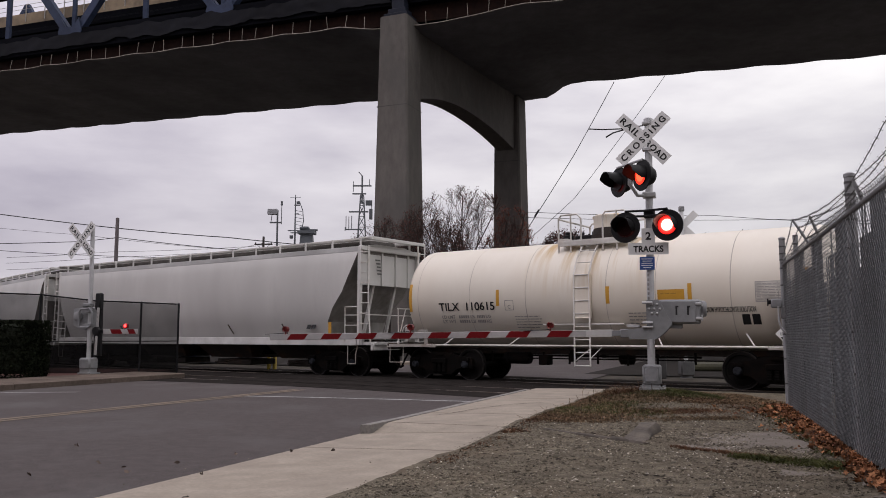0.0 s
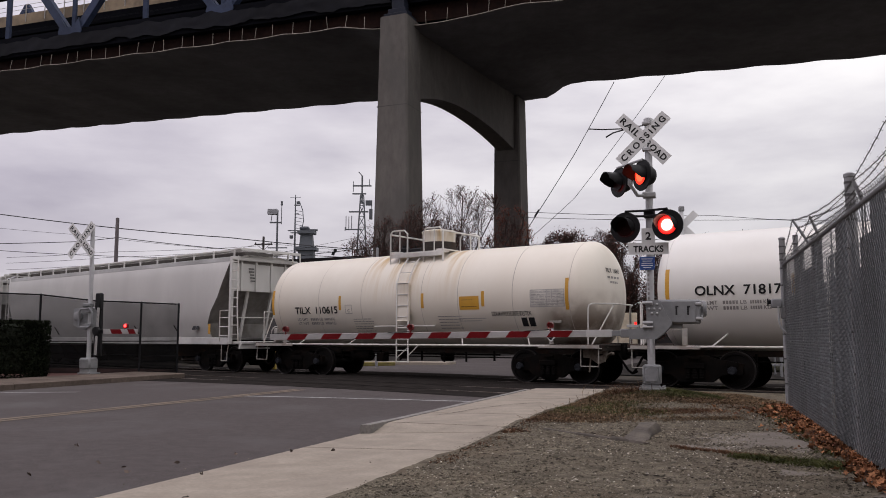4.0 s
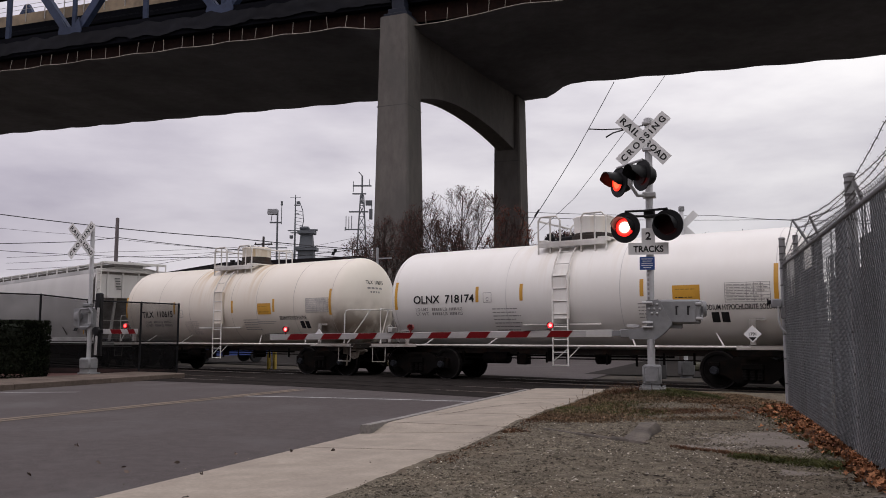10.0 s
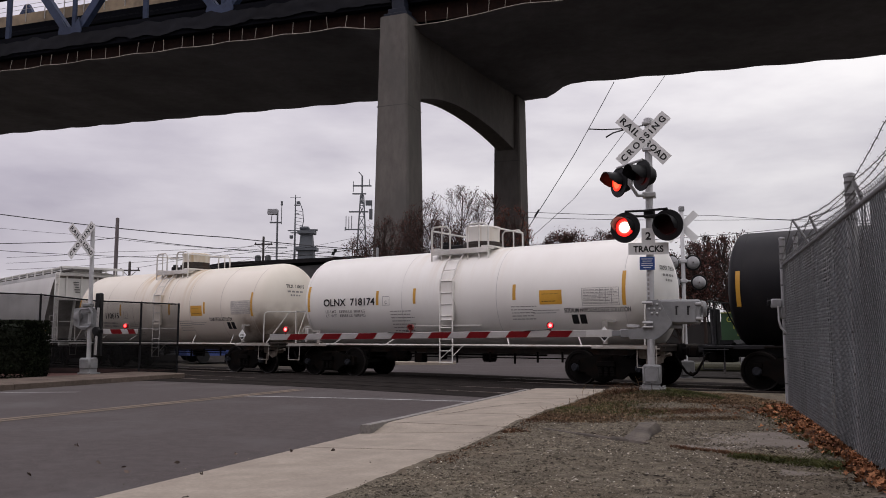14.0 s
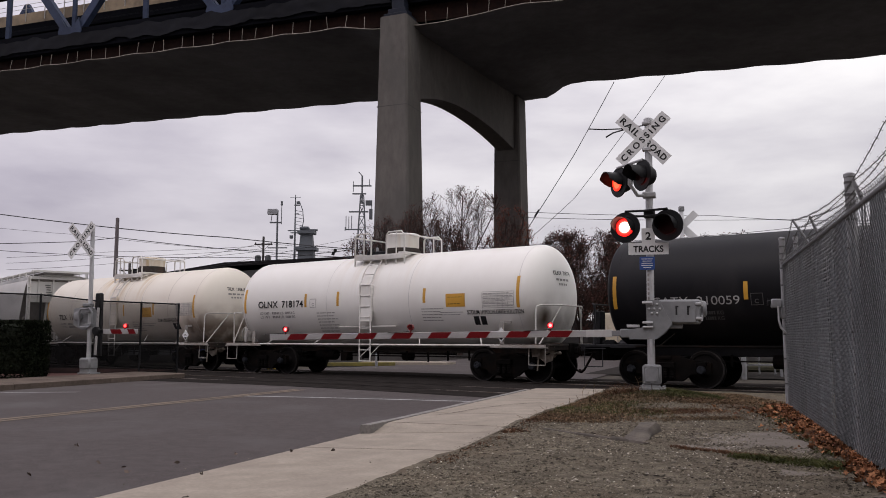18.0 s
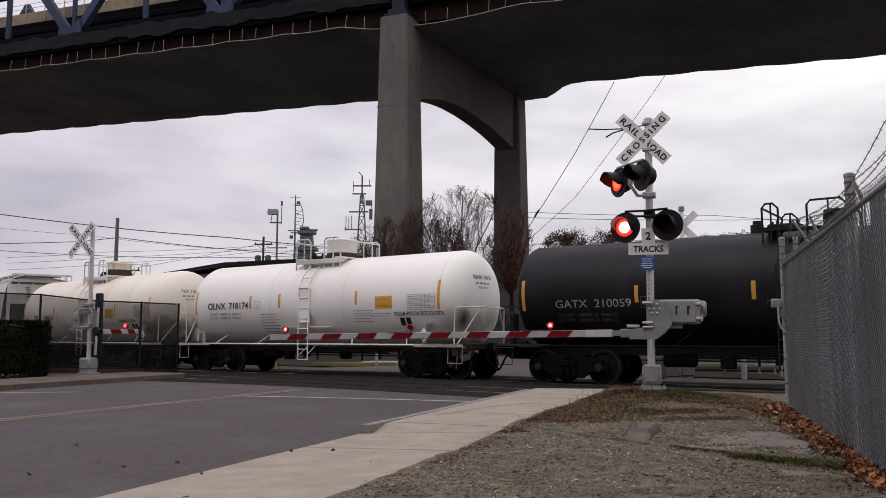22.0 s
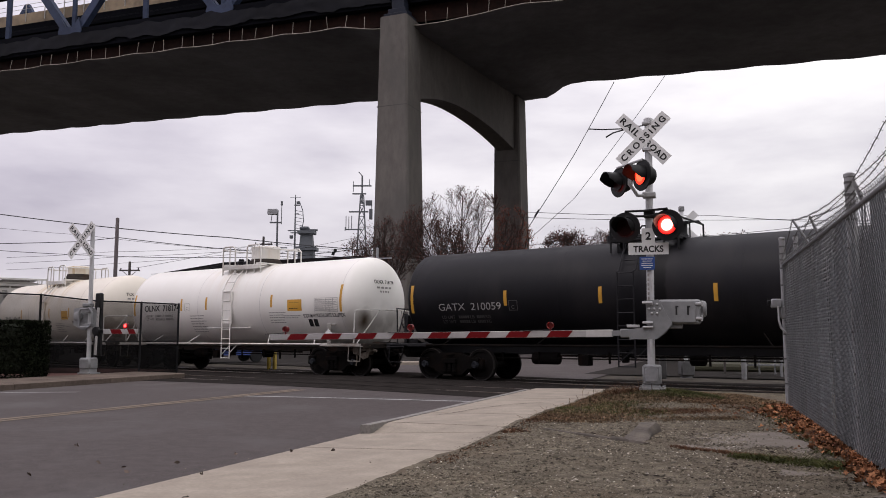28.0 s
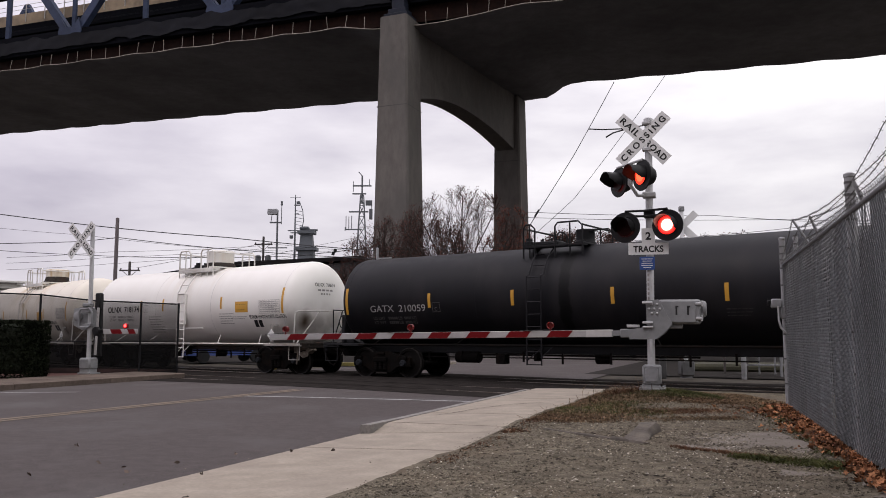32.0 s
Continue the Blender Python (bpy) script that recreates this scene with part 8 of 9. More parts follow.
    for k in range(4):
        p0, p1 = on_line(44 - k * 6, -39.95), on_line(41.5 - k * 6, -39.95)
        part("door", Geo().add([(p0.x, p0.y, 0), (p1.x, p1.y, 0), (p1.x, p1.y, 2.1), (p0.x, p0.y, 2.1)], [(0, 1, 2, 3)]), mat("depot_door", (0.05, 0.05, 0.055), None, 2, 0.8), bk, smooth=None)

    # things seen between and under the cars
    pole = thing("equipment_pole", pose(8.95, 24.6, 0), "stout grey steel equipment pole with a pale label", "pole")
    part("pole", Geo().lathe([(0.075, 0), (0.075, 3.2), (0.06, 3.26), (0.02, 3.28)], 16), GALV, pole)
    part("label_plate", Geo().box((0.0, -0.085, 2.0), (0.13, 0.01, 0.3), b=0.003), SIGN_WHITE, pole)
    part("print", Geo().box((0.0, -0.093, 2.0), (0.09, 0.004, 0.03), b=0.001), SIGN_BLACK, pole)
    dull_post = mat("dull_guard_post", (0.11, 0.108, 0.108), (0.075, 0.073, 0.073), 9, 0.7, large=0.3)
    post = thing("guard_post", pose(6.64, 25.0, 0), "short grey steel guard post", "post")
    part("post", Geo().box((0, 0, 0.31), (0.20, 0.16, 0.62), b=0.02), dull_post, post)
    part("cap", Geo().box((0, 0, 0.63), (0.22, 0.18, 0.03)), dull_post, post)
    sg = thing("green_sign", pose(10.26, 29, 0, 0, 0, -14), "dark green signboard with yellow letters on posts", "sign")
    part("board", Geo().box((0, 0, 1.60), (0.86, 0.06, 0.98)), mat("sign_green", (0.018, 0.06, 0.02), (0.012, 0.045, 0.016), 5, 0.55), sg)
    part("edge", Geo().box((0, -0.01, 2.10), (0.9, 0.09, 0.04)), mat("sign_olive", (0.22, 0.24, 0.05), None, 5, 0.6), sg)
    for x in (-0.36, 0.36):
        part("leg", Geo().box((x, 0.02, 0.56), (0.08, 0.08, 1.14)), wood, sg)
    for s, z, x in (("OLD", 1.87, 0.0), ("FA", 1.63, 0.1), ("R", 1.39, 0.16)):
        V, F = letters(s, 0.25)
        part("lettering", Geo().add([(a + x, -0.036, b + z) for a, _, b in V], F), mat("sign_yellow", (0.45, 0.44, 0.06), None, 6, 0.6), sg, smooth=None)
    cb = thing("relay_cabinet", pose(10.45, 27.0, 0, 0, 0, -20), "grey steel relay cabinet on short legs", "cabinet")
    part("body", Geo().box((0, 0, 1.32), (1.25, 0.7, 1.08), b=0.02), mat("cabinet_grey", (0.13, 0.133, 0.132), (0.095, 0.098, 0.097), 5, 0.6, large=0.2), cb)
    part("roof", Geo().box((0, 0, 1.89), (1.35, 0.8, 0.06), b=0.015), mat("cabinet_roof_tan", (0.26, 0.23, 0.13), None, 5, 0.7), cb, "tan cabinet roof")
    for x in (-0.31, 0.31):
        dr = part("door", Geo().box((x, -0.36, 1.32), (0.58, 0.03, 0.98), b=0.008), mat("cabinet_grey", (0.2, 0.2, 0.2)), cb)
        part("handle", Geo().box((x * 0.25, -0.385, 1.3), (0.03, 0.03, 0.16), b=0.006), GALV, dr)
    for x in (-0.55, 0.55):
        for y in (-0.28, 0.28):
            part("leg", Geo().box((x, y, 0.39), (0.07, 0.07, 0.82)), GALV, cb)
    lf = thing("low_fence", pose(11.05, 28.2, 0, 0, 0, -22), "low pale steel rail fence beyond the tracks", "fence")
    for k in range(4):
        part("post", Geo().box((-0.75 + 0.5 * k, 0, 0.33), (0.06, 0.06, 0.7), b=0.008), GALV, lf)
    for z in (0.3, 0.62):
        part("rail", Geo().box((0, -0.04, z), (1.7, 0.03, 0.06), b=0.006), GALV, lf)
    for x, z in ((-8.15, 7.72), (-8.3, 7.5)):
        g = Geo().tube((x, 61.4, z - 0.12), (x + 0.05, 61.4, z + 0.14), 0.12, 8)
        tagged(part("cable_insulator", g, BLACK_PAINT), "dark insulator hung on the cables", "insulator")
    sp = thing("signal_pole", pose(-2.82, 35, 0), "thin pale steel pole with a short arm", "pole")
    part("pole", Geo().lathe([(0.06, -0.05), (0.055, 5.05), (0.02, 5.08)], 12), GALV, sp)
    part("arm", Geo().tube((0, 0, 4.6), (0.62, 0, 4.62), 0.03, 8), GALV, sp)
    part("plate", Geo().box((0.12, -0.06, 3.4), (0.22, 0.03, 0.34), Matrix.Rotation(radians(35), 3, "Y"), b=0.005), SIGN_WHITE, sp)
    for x, y, rz, col, nm in ((-11.0, 41.5, 35, (0.03, 0.06, 0.22), "blue"), (-14.6, 43.5, 35, (0.25, 0.25, 0.27), "silver")):
        parked_car(x, y, rz, col, nm)
    box_truck(10.63, 50.0, 79)
    for x in (-6.95, -6.72):
        b = thing("bollard", pose(x * 1.0, 33.0, 0), "short yellow steel bollard", "bollard", "bollards")
        part("post", Geo().lathe([(0.08, -0.05), (0.08, 0.62), (0.05, 0.67), (0.01, 0.68)], 12), mat("bollard_yellow", (0.42, 0.30, 0.03), (0.3, 0.2, 0.03), 6, 0.6), b)
    g = Geo().box((-3.9, 36.5, 0.06), (3.6, 0.25, 0.16), Matrix.Rotation(radians(12), 3, "Z"))
    tagged(part("painted_kerb", g, mat("kerb_yellow", (0.20, 0.16, 0.03), (0.1, 0.085, 0.03), 6, 0.8)), "yellow painted kerb in the lot", "kerb", kind="structure")
    g = Geo().box((-1.6, 38.5, 0.05), (4.2, 1.4, 0.14), Matrix.Rotation(radians(-20), 3, "Z"))
    tagged(part("concrete_island", g, CONCRETE), "pale concrete island in the lot", "kerb", kind="structure")
    g = Geo().box((14.0, 31, 0.1), (9.0, 3.0, 0.3), Matrix.Rotation(radians(-20), 3, "Z"), b=0.1)
    tagged(part("grass_strip", g, mat("mown_grass", (0.05, 0.047, 0.025), (0.03, 0.03, 0.016), 16, 0.95, bump=0.02)), "strip of dull grass beyond the tracks", "grass", kind="structure")


def parked_car(x, y, rz, col, nm):
    car = thing("parked_car", pose(x, y, 0, 0, 0, rz), nm + " saloon car parked in the lot", "car", "parked vehicles")
    paint = mat(nm + "_car_paint", col, tuple(c * 0.9 for c in col), 3, 0.35)
    body = [(-2.15, 0.35), (-2.2, 0.62), (-2.1, 0.86), (-1.45, 0.93), (-1.0, 1.38), (0.35, 1.42), (1.05, 0.98), (1.95, 0.86), (2.2, 0.66), (2.2, 0.36)]
    part("body", Geo().prism(body, -0.86, 0.86), paint, car, smooth=25)
    for sy in (-0.865, 0.865):
        part("window", Geo().prism([(-1.3, 0.97), (-0.95, 1.32), (0.3, 1.36), (0.88, 0.98)], sy - 0.004, sy + 0.004), mat("car_glass", (0.015, 0.017, 0.02), None, 4, 0.1), car, smooth=None)
        for wx in (-1.35, 1.35):
            part("wheel", Geo().lathe([(0.12, -0.1), (0.31, -0.1), (0.33, 0.0), (0.31, 0.1), (0.12, 0.1)], 18, Matrix.Translation((wx, sy * 0.92, 0.32)) @ Matrix.Rotation(radians(90), 4, "X")), BLACK_PAINT, car)
    for sy in (-0.6, 0.6):
        part("tail_light", Geo().box((-2.17, sy, 0.74), (0.06, 0.35, 0.14)), ARM_RED, car)
        part("headlight", Geo().box((2.14, sy, 0.70), (0.08, 0.35, 0.13)), SIGN_WHITE, car)


def box_truck(x, y, rz):
    truck = thing("box_truck", pose(x, y, 0, 0, 0, rz), "beige box truck parked tail on with a red lamp lit", "truck", "parked vehicles")
    beige = mat("beige_truck_paint", (0.66, 0.58, 0.44), (0.55, 0.47, 0.35), 3, 0.6, large=0.2, stain=(0.16, 0.11, 0.07), stain_amt=0.6, stain_scale=1.2)
    part("cargo_box", Geo().box((0.4, 0, 1.72), (4.6, 2.15, 1.9), b=0.04), beige, truck, "beige cargo box")
    for sy in (-0.52, 0.52):
        door = part("rear_door", Geo().box((-1.92, sy, 1.70), (0.03, 1.0, 1.74), b=0.01), beige, truck)
        part("hinge", Geo().box((-1.945, sy * 1.9, 2.1), (0.02, 0.05, 0.14)).box((-1.945, sy * 1.9, 1.3), (0.02, 0.05, 0.14)), GALV, door)
    part("lock_bar", Geo().tube((-1.95, 0.06, 0.9), (-1.95, 0.06, 2.5), 0.018, 6), GALV, truck)
    part("bumper", Geo().box((-1.96, 0, 0.62), (0.12, 2.1, 0.14), b=0.02), BLACK_PAINT, truck)
    part("chassis", Geo().box((0.9, 0, 0.64), (5.8, 0.9, 0.22)), BLACK_PAINT, truck)
    part("cab", Geo().prism([(2.75, 0.5), (2.75, 2.1), (3.5, 2.1), (4.0, 1.35), (4.6, 1.2), (4.65, 0.5)], -0.95, 0.95), beige, truck, smooth=25)
    for sy in (-0.955, 0.955):
        part("window", Geo().prism([(2.95, 1.35), (2.95, 1.95), (3.4, 1.95), (3.8, 1.35)], sy - 0.004, sy + 0.004), mat("car_glass", (0.015, 0.017, 0.02), None, 4, 0.1), truck, smooth=None)
        for wx in (-0.7, 3.5):
            part("wheel", Geo().lathe([(0.14, -0.13), (0.38, -0.13), (0.40, 0.0), (0.38, 0.13), (0.14, 0.13)], 18, Matrix.Translation((wx, sy * 0.9, 0.40)) @ Matrix.Rotation(radians(90), 4, "X")), BLACK_PAINT, truck)
    part("tail_light", Geo().box((-1.955, 0.9, 1.10), (0.04, 0.14, 0.14), b=0.01), ARM_RED, truck)
    part("tail_light", Geo().box((-1.955, -0.98, 2.05), (0.05, 0.15, 0.15), b=0.02), LENS_RIM, truck, "glowing red rear lamp")


build_far()


# ---- litter, stones and grass on the verge ----
def scatter():
    rr = np.random.RandomState(17)
    # loose stones
    g = Geo()
    n = 0
    while n < 42000:
        x, y = rr.uniform(-1, 5.6), rr.uniform(5.2, 13.5)
        a, b = on_verge(x, y)
        if b < 1.85 or b > 5.6:
            continue
        dens = 0.5 + 0.5 * noise.noise(Vector((x * 0.8, y * 0.8, 5)))
        if rr.rand() > dens:
            continue
        s = 0.0040 + 0.013 * rr.rand() ** 4 + (rr.uniform(0.004, 0.014) if rr.rand() < 0.02 else 0.0)
        z = verge_height(x, y)
        q = [(x + s * rr.uniform(0.6, 1.2), y, z + s * 0.3), (x, y + s * rr.uniform(0.6, 1.2), z + s * 0.3), (x - s * rr.uniform(0.6, 1.2), y, z + s * 0.2), (x, y - s * rr.uniform(0.6, 1.2), z + s * 0.25), (x, y, z + s * 0.8), (x, y, z - s)]
        g.add(q, [(0, 1, 4), (1, 2, 4), (2, 3, 4), (3, 0, 4), (1, 0, 5), (2, 1, 5), (3, 2, 5), (0, 3, 5)])
        n += 1
    tagged(part("loose_stones", g, STONE, smooth=None), "small loose grey stones on the verge", "stones", kind="stuff")

    # paler pebbles
    g = Geo()
    n = 0
    while n < 1900:
        x, y = rr.uniform(-0.5, 5.2), rr.uniform(5.0, 12.8)
        b = on_verge(x, y)[1]
        if b < 1.86 or b > 5.6 or rr.rand() > 0.35 + 0.9 * noise.noise(Vector((x * 1.1, y * 1.1, 21))):
            continue
        s, z = 0.005 + 0.010 * rr.rand() ** 2, verge_height(x, y)
        a = [s * rr.uniform(0.7, 1.3) for _ in range(4)]
        g.add([(x + a[0], y, z + s * 0.3), (x, y + a[1], z + s * 0.35), (x - a[2], y, z + s * 0.2), (x, y - a[3], z + s * 0.25), (x, y, z + s * 0.85)], [(0, 1, 4), (1, 2, 4), (2, 3, 4), (3, 0, 4)])
        n += 1
    tagged(part("pale_pebbles", g, mat("pale_pebbles", (0.47, 0.43, 0.37), (0.26, 0.23, 0.19), 12, 0.85, island=0.5, spec=0.2), smooth=None), "pale pebbles strewn in the gravel", "stones", kind="stuff")

    # dark chips of bark and tar, and grit washed onto the pavement's edge
    g = Geo()
    n = 0
    while n < 2600:
        x, y = rr.uniform(-0.5, 5.2), rr.uniform(5.0, 12.5)
        b = on_verge(x, y)[1]
        if b < 1.86 or rr.rand() > 0.3 + 0.9 * noise.noise(Vector((x * 1.3, y * 1.3, 15))):
            continue
        s, t, z = rr.uniform(0.008, 0.03) * (1.8 if rr.rand() < 0.06 else 1.0), rr.uniform(0, math.pi), verge_height(x, y) + 0.004
        dx, dy, w = math.cos(t) * s, math.sin(t) * s, rr.uniform(0.2, 0.5)
        g.add([(x - dx, y - dy, z), (x + dy * w, y - dx * w, z + s * 0.25), (x + dx, y + dy, z + 0.002), (x - dy * w, y + dx * w, z + s * 0.1)], [(0, 1, 2, 3)])
        n += 1
    tagged(part("dark_chips", g, mat("dark_bark_chips", (0.055, 0.042, 0.034), (0.025, 0.020, 0.017), 9, 0.9, island=0.5, spec=0.1), smooth=None), "dark bark and tar chips strewn over the gravel", "litter", kind="stuff")
    g = Geo()
    for k in range(650):
        q = on_road(rr.uniform(-3, 12.5), 1.83 - abs(rr.randn()) * 0.05 if rr.rand() < 0.7 else rr.uniform(-0.25, 0.05))
        s = 0.003 + 0.006 * rr.rand() ** 2
        a, b = on_verge(q.x, q.y)
        z = edge_height(a) if b > 1.2 else 0.01 + (0.105 if a > 5.0 and b > 0.2 else 0.0)
        g.add([(q.x + s, q.y, z), (q.x, q.y + s, z), (q.x - s, q.y, z), (q.x, q.y - s, z), (q.x, q.y, z + s)], [(0, 1, 4), (1, 2, 4), (2, 3, 4), (3, 0, 4)])
    tagged(part("grit", g, STONE, smooth=None), "fine grit along the edges of the pavement", "grit", kind="stuff")

    # dry grass and green tufts
    def blades(count, place, hmin, hmax, material, name, label):
        g = Geo()
        k = 0
        while k < count:
            p = place()
            if p is None:
                continue
            x, y = p
            if on_verge(x, y)[1] < 1.9:
                continue
            z = verge_height(x, y) - 0.005
            h = rr.uniform(hmin, hmax)
            t = rr.uniform(0, 2 * math.pi)
            w = 0.0035 + 0.0035 * rr.rand()
            lx, ly = rr.randn() * h * 1.1, rr.randn() * h * 1.1
            dx, dy = math.cos(t) * w, math.sin(t) * w
            g.add([(x - dx, y - dy, z), (x + dx, y + dy, z), (x + lx * 0.4 + dx * 0.7, y + ly * 0.4 + dy * 0.7, z + h * 0.6), (x + lx * 0.4 - dx * 0.7, y + ly * 0.4 - dy * 0.7, z + h * 0.6), (x + lx, y + ly, z + h)], [(0, 1, 2, 3), (3, 2, 4)])
            k += 1
        tagged(part(name, g, material, smooth=None), label, "grass", kind="stuff")

    def mound():
        x, y = rr.uniform(0.9, 6.0), rr.uniform(11.2, 17.2)
        a, b = on_verge(x, y)
        if b < 1.88 or a > 12.6:
            return None
        d = 0.62 + 1.0 * noise.noise(Vector((x * 1.3, y * 1.3, 2.0))) + 0.5 * noise.noise(Vector((x * 4, y * 4, 7.0)))
        return (x, y) if rr.rand() < d * (1.0 if x < 2.9 or y > 13.3 or (y < 11.65 and x < 4.1) else 0.12) else None

    def rusty():
        c = ((2.6, 14.3, 0.4), (3.4, 12.2, 0.22), (3.0, 12.35, 0.22), (3.8, 12.25, 0.2), (1.5, 11.5, 0.3), (0.95, 11.35, 0.18), (0.75, 10.3, 0.12), (2.0, 11.9, 0.35), (3.0, 15.3, 0.4), (4.4, 13.7, 0.3), (4.9, 12.9, 0.25))[rr.randint(11)]
        return c[0] + rr.randn() * c[2], c[1] + rr.randn() * c[2] * 0.7

    def green():
        c = ((3.85, 14.2, 0.25), (4.2, 14.1, 0.22), (2.5, 12.9, 0.32), (1.72, 12.9, 0.2), (5.3, 13.1, 0.12), (2.8, 13.4, 0.3), (3.9, 14.6, 0.3), (1.9, 12.3, 0.4), (2.9, 12.2, 0.35), (3.3, 14.6, 0.5))[rr.randint(10)]
        return c[0] + rr.randn() * c[2], c[1] + rr.randn() * c[2] * 0.6

    def strip():
        x = rr.uniform(3.95, 4.85)
        return x + rr.randn() * 0.05, 14.75 + rr.randn() * 0.16 + 0.12 * math.sin(x * 5)

    def joint():
        t = rr.rand()
        return 2.80 + t * 0.9 + rr.randn() * (0.04 + 0.08 * t), 8.05 - t * 0.85 + rr.randn() * (0.04 + 0.10 * t)

    def edge():
        t = rr.uniform(0, 8)
        p = on_road(2.2 + t, 1.9 + abs(rr.randn()) * 0.12)
        return (p.x, p.y) if noise.noise(Vector((t * 2, 0, 3))) > -0.1 else None

    def straw_line():
        t = rr.rand()
        return 2.42 + t * 0.85 + rr.randn() * 0.025, 8.80 - t * 1.15 + rr.randn() * 0.04
    blades(3800, strip, 0.025, 0.085, GRASS, "grass_strip_tufts", "strip of longer green grass beside the mast's foot")
    blades(50000, mound, 0.008, 0.042, STRAW, "dry_grass", "dry straw-coloured grass on the verge")
    blades(5500, green, 0.015, 0.065, GRASS, "green_grass", "tufts of dull green grass at the signal's foot")
    blades(13000, rusty, 0.008, 0.034, RUST_GRASS, "rusty_grass", "patches of rust-brown dead grass on the verge")
    blades(260, lambda: (3.28 + rr.randn() * 0.19, 15.05 + rr.randn() * 0.15), 0.06, 0.20, RUST_GRASS, "tall_weeds", "tall rust-brown dead weeds beside the mast's foot")
    def drift():
        t = rr.uniform(0.2, 6.2)
        q = Vector((5.62, 13.5)) + Vector((-0.2888, -0.9574)) * t + Vector((-0.9574, 0.2888)) * (0.38 - 0.03 * t + rr.randn() * 0.10)
        return (q.x, q.y) if noise.noise(Vector((t * 1.7, 0, 12))) > -0.05 else None
    blades(1900, drift, 0.012, 0.05, GRASS, "drift_grass", "green grass growing along the drift of leaves")
    blades(3600, joint, 0.012, 0.05, GRASS, "joint_grass", "grass growing along the slab joint")
    blades(2600, straw_line, 0.01, 0.035, RUST_GRASS, "joint_straw", "dead brown grass along the slab joint")
    blades(2200, edge, 0.008, 0.028, RUST_GRASS, "edge_grass", "dry grass along the pavement edge")
    # weeds at the foot of the mast
    g = Geo()
    for k in range(19):
        x, y = 3.2 + rr.randn() * 0.35, 15.2 + rr.randn() * 0.3
        if k > 10:
            q = on_road(5.2 + 0.75 * (k - 11) + rr.rand() * 0.4, 1.92)
            x, y = q.x, q.y
        z = verge_height(x, y)
        h = rr.uniform(0.10, 0.30) if k <= 10 else rr.uniform(0.05, 0.13)
        g.path([(x, y, z), (x + rr.randn() * 0.03, y, z + h * 0.5), (x + rr.randn() * 0.08, y, z + h)], 0.0025, 4)
        for j in range(4):
            g.tube((x, y, z + h * (0.3 + 0.15 * j)), (x + rr.randn() * 0.22 * h, y + rr.randn() * 0.2 * h, z + h * (0.45 + 0.15 * j)), 0.0018, 3)
    tagged(part("dry_weeds", g, STRAW), "thin dry weed stalks at the mast's foot and the pavement", "weeds", kind="stuff")

    # fallen leaves along the fence and scattered
    P = []
    F1, d = Vector((5.62, 13.5, 0)), Vector((-0.2888, -0.9574, 0))
    side = Vector((-0.9574, 0.2888, 0))
    while len(P) < 1900:
        s = rr.uniform(0, 8.5)
        q = F1 + d * s + side * (0.03 + abs(rr.randn()) * (0.34 - 0.030 * s) * (0.75 + 0.6 * noise.noise(Vector((s * 0.9, 4.0, 1.0)))))
        P.append((q.x, q.y, verge_height(q.x, q.y) + 0.015 + 0.03 * rr.rand()))
    while len(P) < 1960:
        s = rr.uniform(0, 5.5)
        q = F1 + d * s + side * abs(rr.randn()) * 0.36
        P.append((q.x, q.y, verge_height(q.x, q.y) + 0.012))
    tagged(part("fallen_leaves", curled_leaves(P, 0.046, rr), LEAF_BROWN, smooth=None), "drift of brown fallen leaves along the fence", "leaves", kind="stuff")
    # leaf scraps caught in the dry grass
    P = []
    while len(P) < 700:
        p = mound() if rr.rand() < 0.7 else rusty()
        if p is not None and on_verge(*p)[1] > 1.9:
            P.append((p[0], p[1], verge_height(*p) + 0.012 + 0.012 * rr.rand()))
    tagged(part("leaf_scraps", curled_leaves(P, 0.022, rr), mat("pale_leaf_scraps", (0.26, 0.19, 0.13), (0.12, 0.065, 0.045), 9, 0.85, island=0.8, spec=0.12), smooth=None), "pale and brown leaf scraps caught in the dry grass", "leaves", kind="stuff")
    P = []
    for x, y in ((-3.4, 8.3), (-3.05, 8.0), (-2.9, 7.75), (-2.65, 8.3), (-3.75, 7.6), (-2.2, 8.9), (-4.2, 9.6)):
        for k in range(2):
            P.append((x + rr.randn() * 0.012, y + rr.randn() * 0.012, 0.018))
    tagged(part("pale_leaf_litter", leaf_cloud(np.array(P), 0.030, rr), mat("pale_dead_leaf", (0.20, 0.15, 0.12), (0.11, 0.08, 0.065), 6, 0.9), smooth=None), "a few pale dead leaves lying on the road", "leaves", kind="stuff")
    P = []
    for a, b in ((1.15, 0.12), (0.2, 0.7), (2.9, 0.5), (2.7, 0.1), (0.6, -2.3), (-0.2, 0.35), (2.2, 1.3)):
        p = on_road(a, b)
        for k in range(2):
            P.append((p.x + rr.randn() * 0.012, p.y + rr.randn() * 0.012, 0.022))
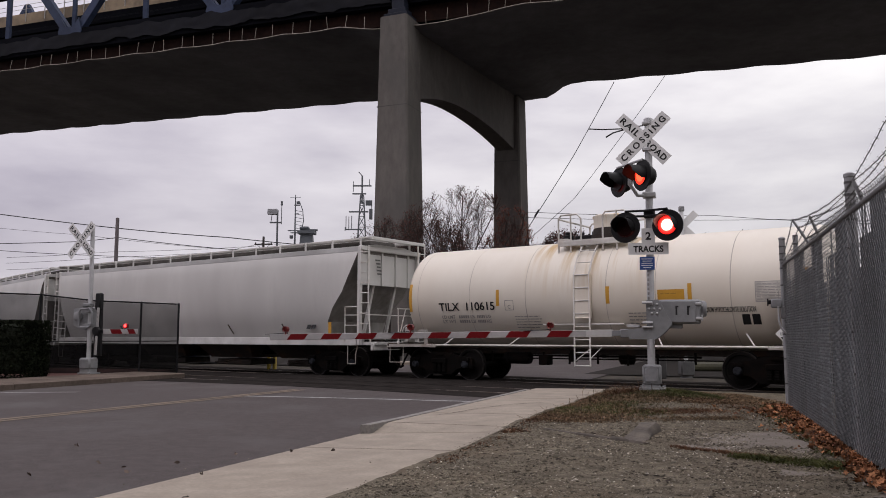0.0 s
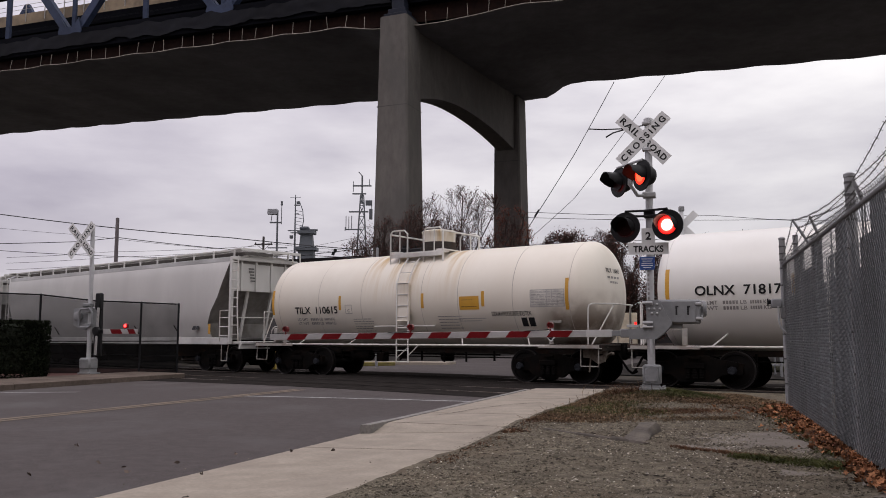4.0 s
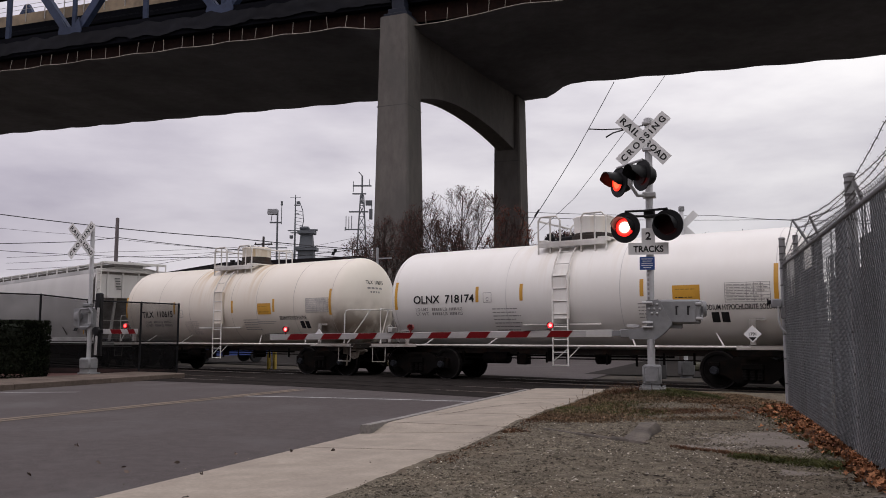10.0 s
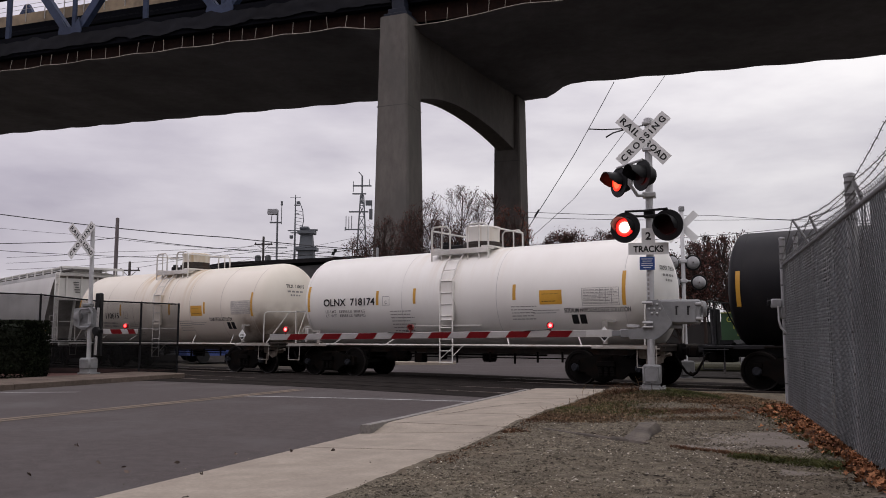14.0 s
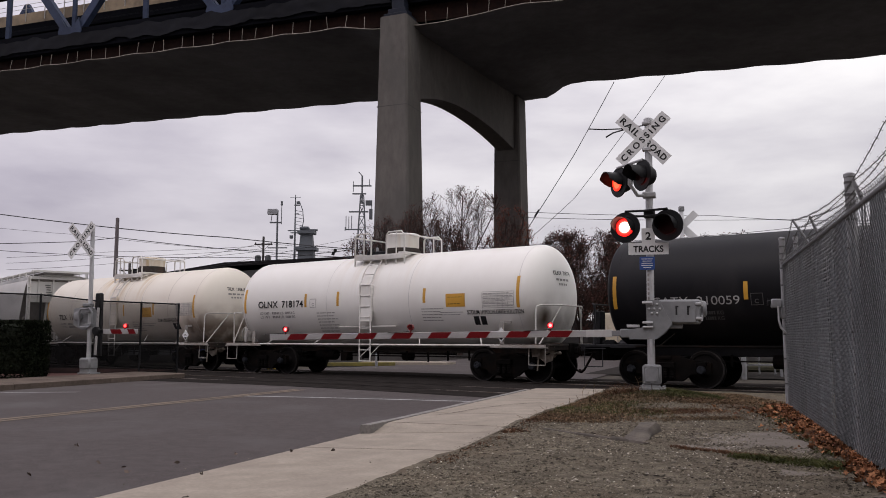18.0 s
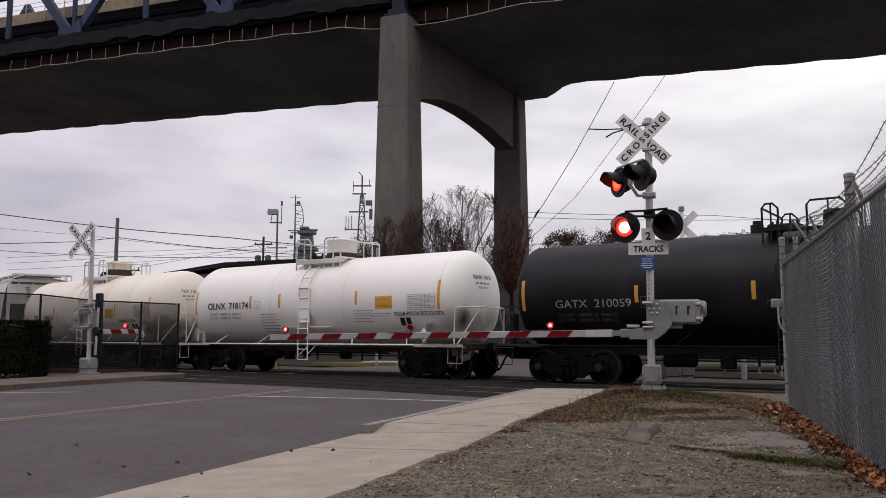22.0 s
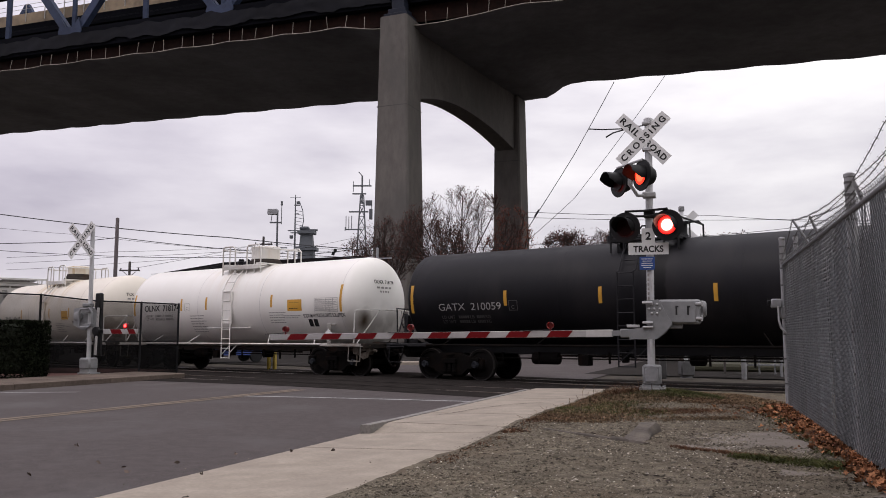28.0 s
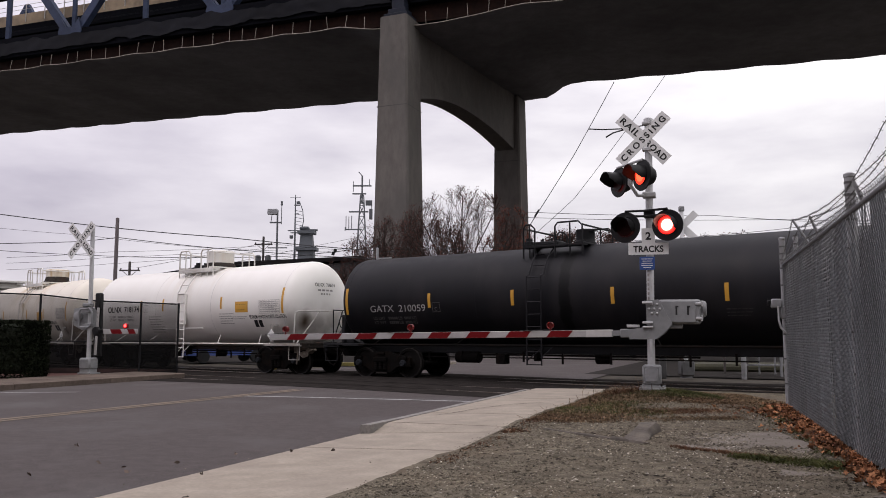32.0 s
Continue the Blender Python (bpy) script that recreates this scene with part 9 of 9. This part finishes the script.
    tagged(part("stray_leaves", leaf_cloud(np.array(P), 0.026, rr), mat("dark_leaf", (0.06, 0.04, 0.03), None, 6, 0.9), smooth=None), "a few dark leaves on the pavement and road", "leaves", kind="stuff")


scatter()


# ---- what moves ----
def gone_at(t):
    """Smooth travel between the seconds."""
    i = min(max(int(t), 0), 31)
    f = t - i
    p0, p1, p2, p3 = (GONE[min(max(k, 0), 32)] for k in (i - 1, i, i + 1, i + 2))
    return p1 + 0.5 * f * (p2 - p0 + f * (2 * p0 - 5 * p1 + 4 * p2 - p3 + f * (3 * (p1 - p2) + p3 - p0)))


def motions():
    for car, q, reach in CARS:
        walk(car, [(t, car_pose(q + g, reach)) for t, g in zip(SECONDS, GONE)])
    # rows for the wheels: one about every 0.6 m of travel
    times, last = [0.0], GONE[0]
    for k in range(1, 641):
        t = k * 0.05
        g = gone_at(t)
        if g - last > 0.58 and t < 31.7:
            times.append(t)
            last = g
    times.append(32.0)
    for w, x in WHEELSETS:
        walk(w, [(t, pose(x, 0, 0.457, 0, -math.degrees((gone_at(t) - GONE[0]) / 0.457), 0)) for t in times])
    # lamps turn their glowing faces by turns, every 1.3215 s
    to_left = [0.555 + 1.3215 * k for k in range(24)]
    to_right = [1.18 + 1.32 * k for k in range(24)]
    for lens, phase, at in FLASHERS:
        # a left-hand lamp dies away a little after the other lights; the arm's lamps go before
        shift, home, fade = ((0.0, 0.0, 0.018), (0.0, 0.0, 0.085), (-0.10, 180.0, -0.03))[phase]
        lit_on, lit_off = (to_right, to_left) if phase == 0 else (to_left, to_right)
        events = sorted([(t + shift, 1) for t in lit_on if 0.1 < t + shift < 31.9] + [(t + fade, 0) for t in lit_off if 0.1 < t < 31.9])
        state = 1 - events[0][1]
        ang = lambda s: home + (0.0 if s else 178.0)
        rows = [(0.0, pose(*at, 0, 0, ang(state)))]
        for t, s in events:
            rows += [(t - 0.034, pose(*at, 0, 0, ang(state))), (t, pose(*at, 0, 0, home + 89.0)), (t + 0.034, pose(*at, 0, 0, ang(s)))]
            state = s
        rows.append((32.0, pose(*at, 0, 0, ang(state))))
        walk(lens, rows)


motions()
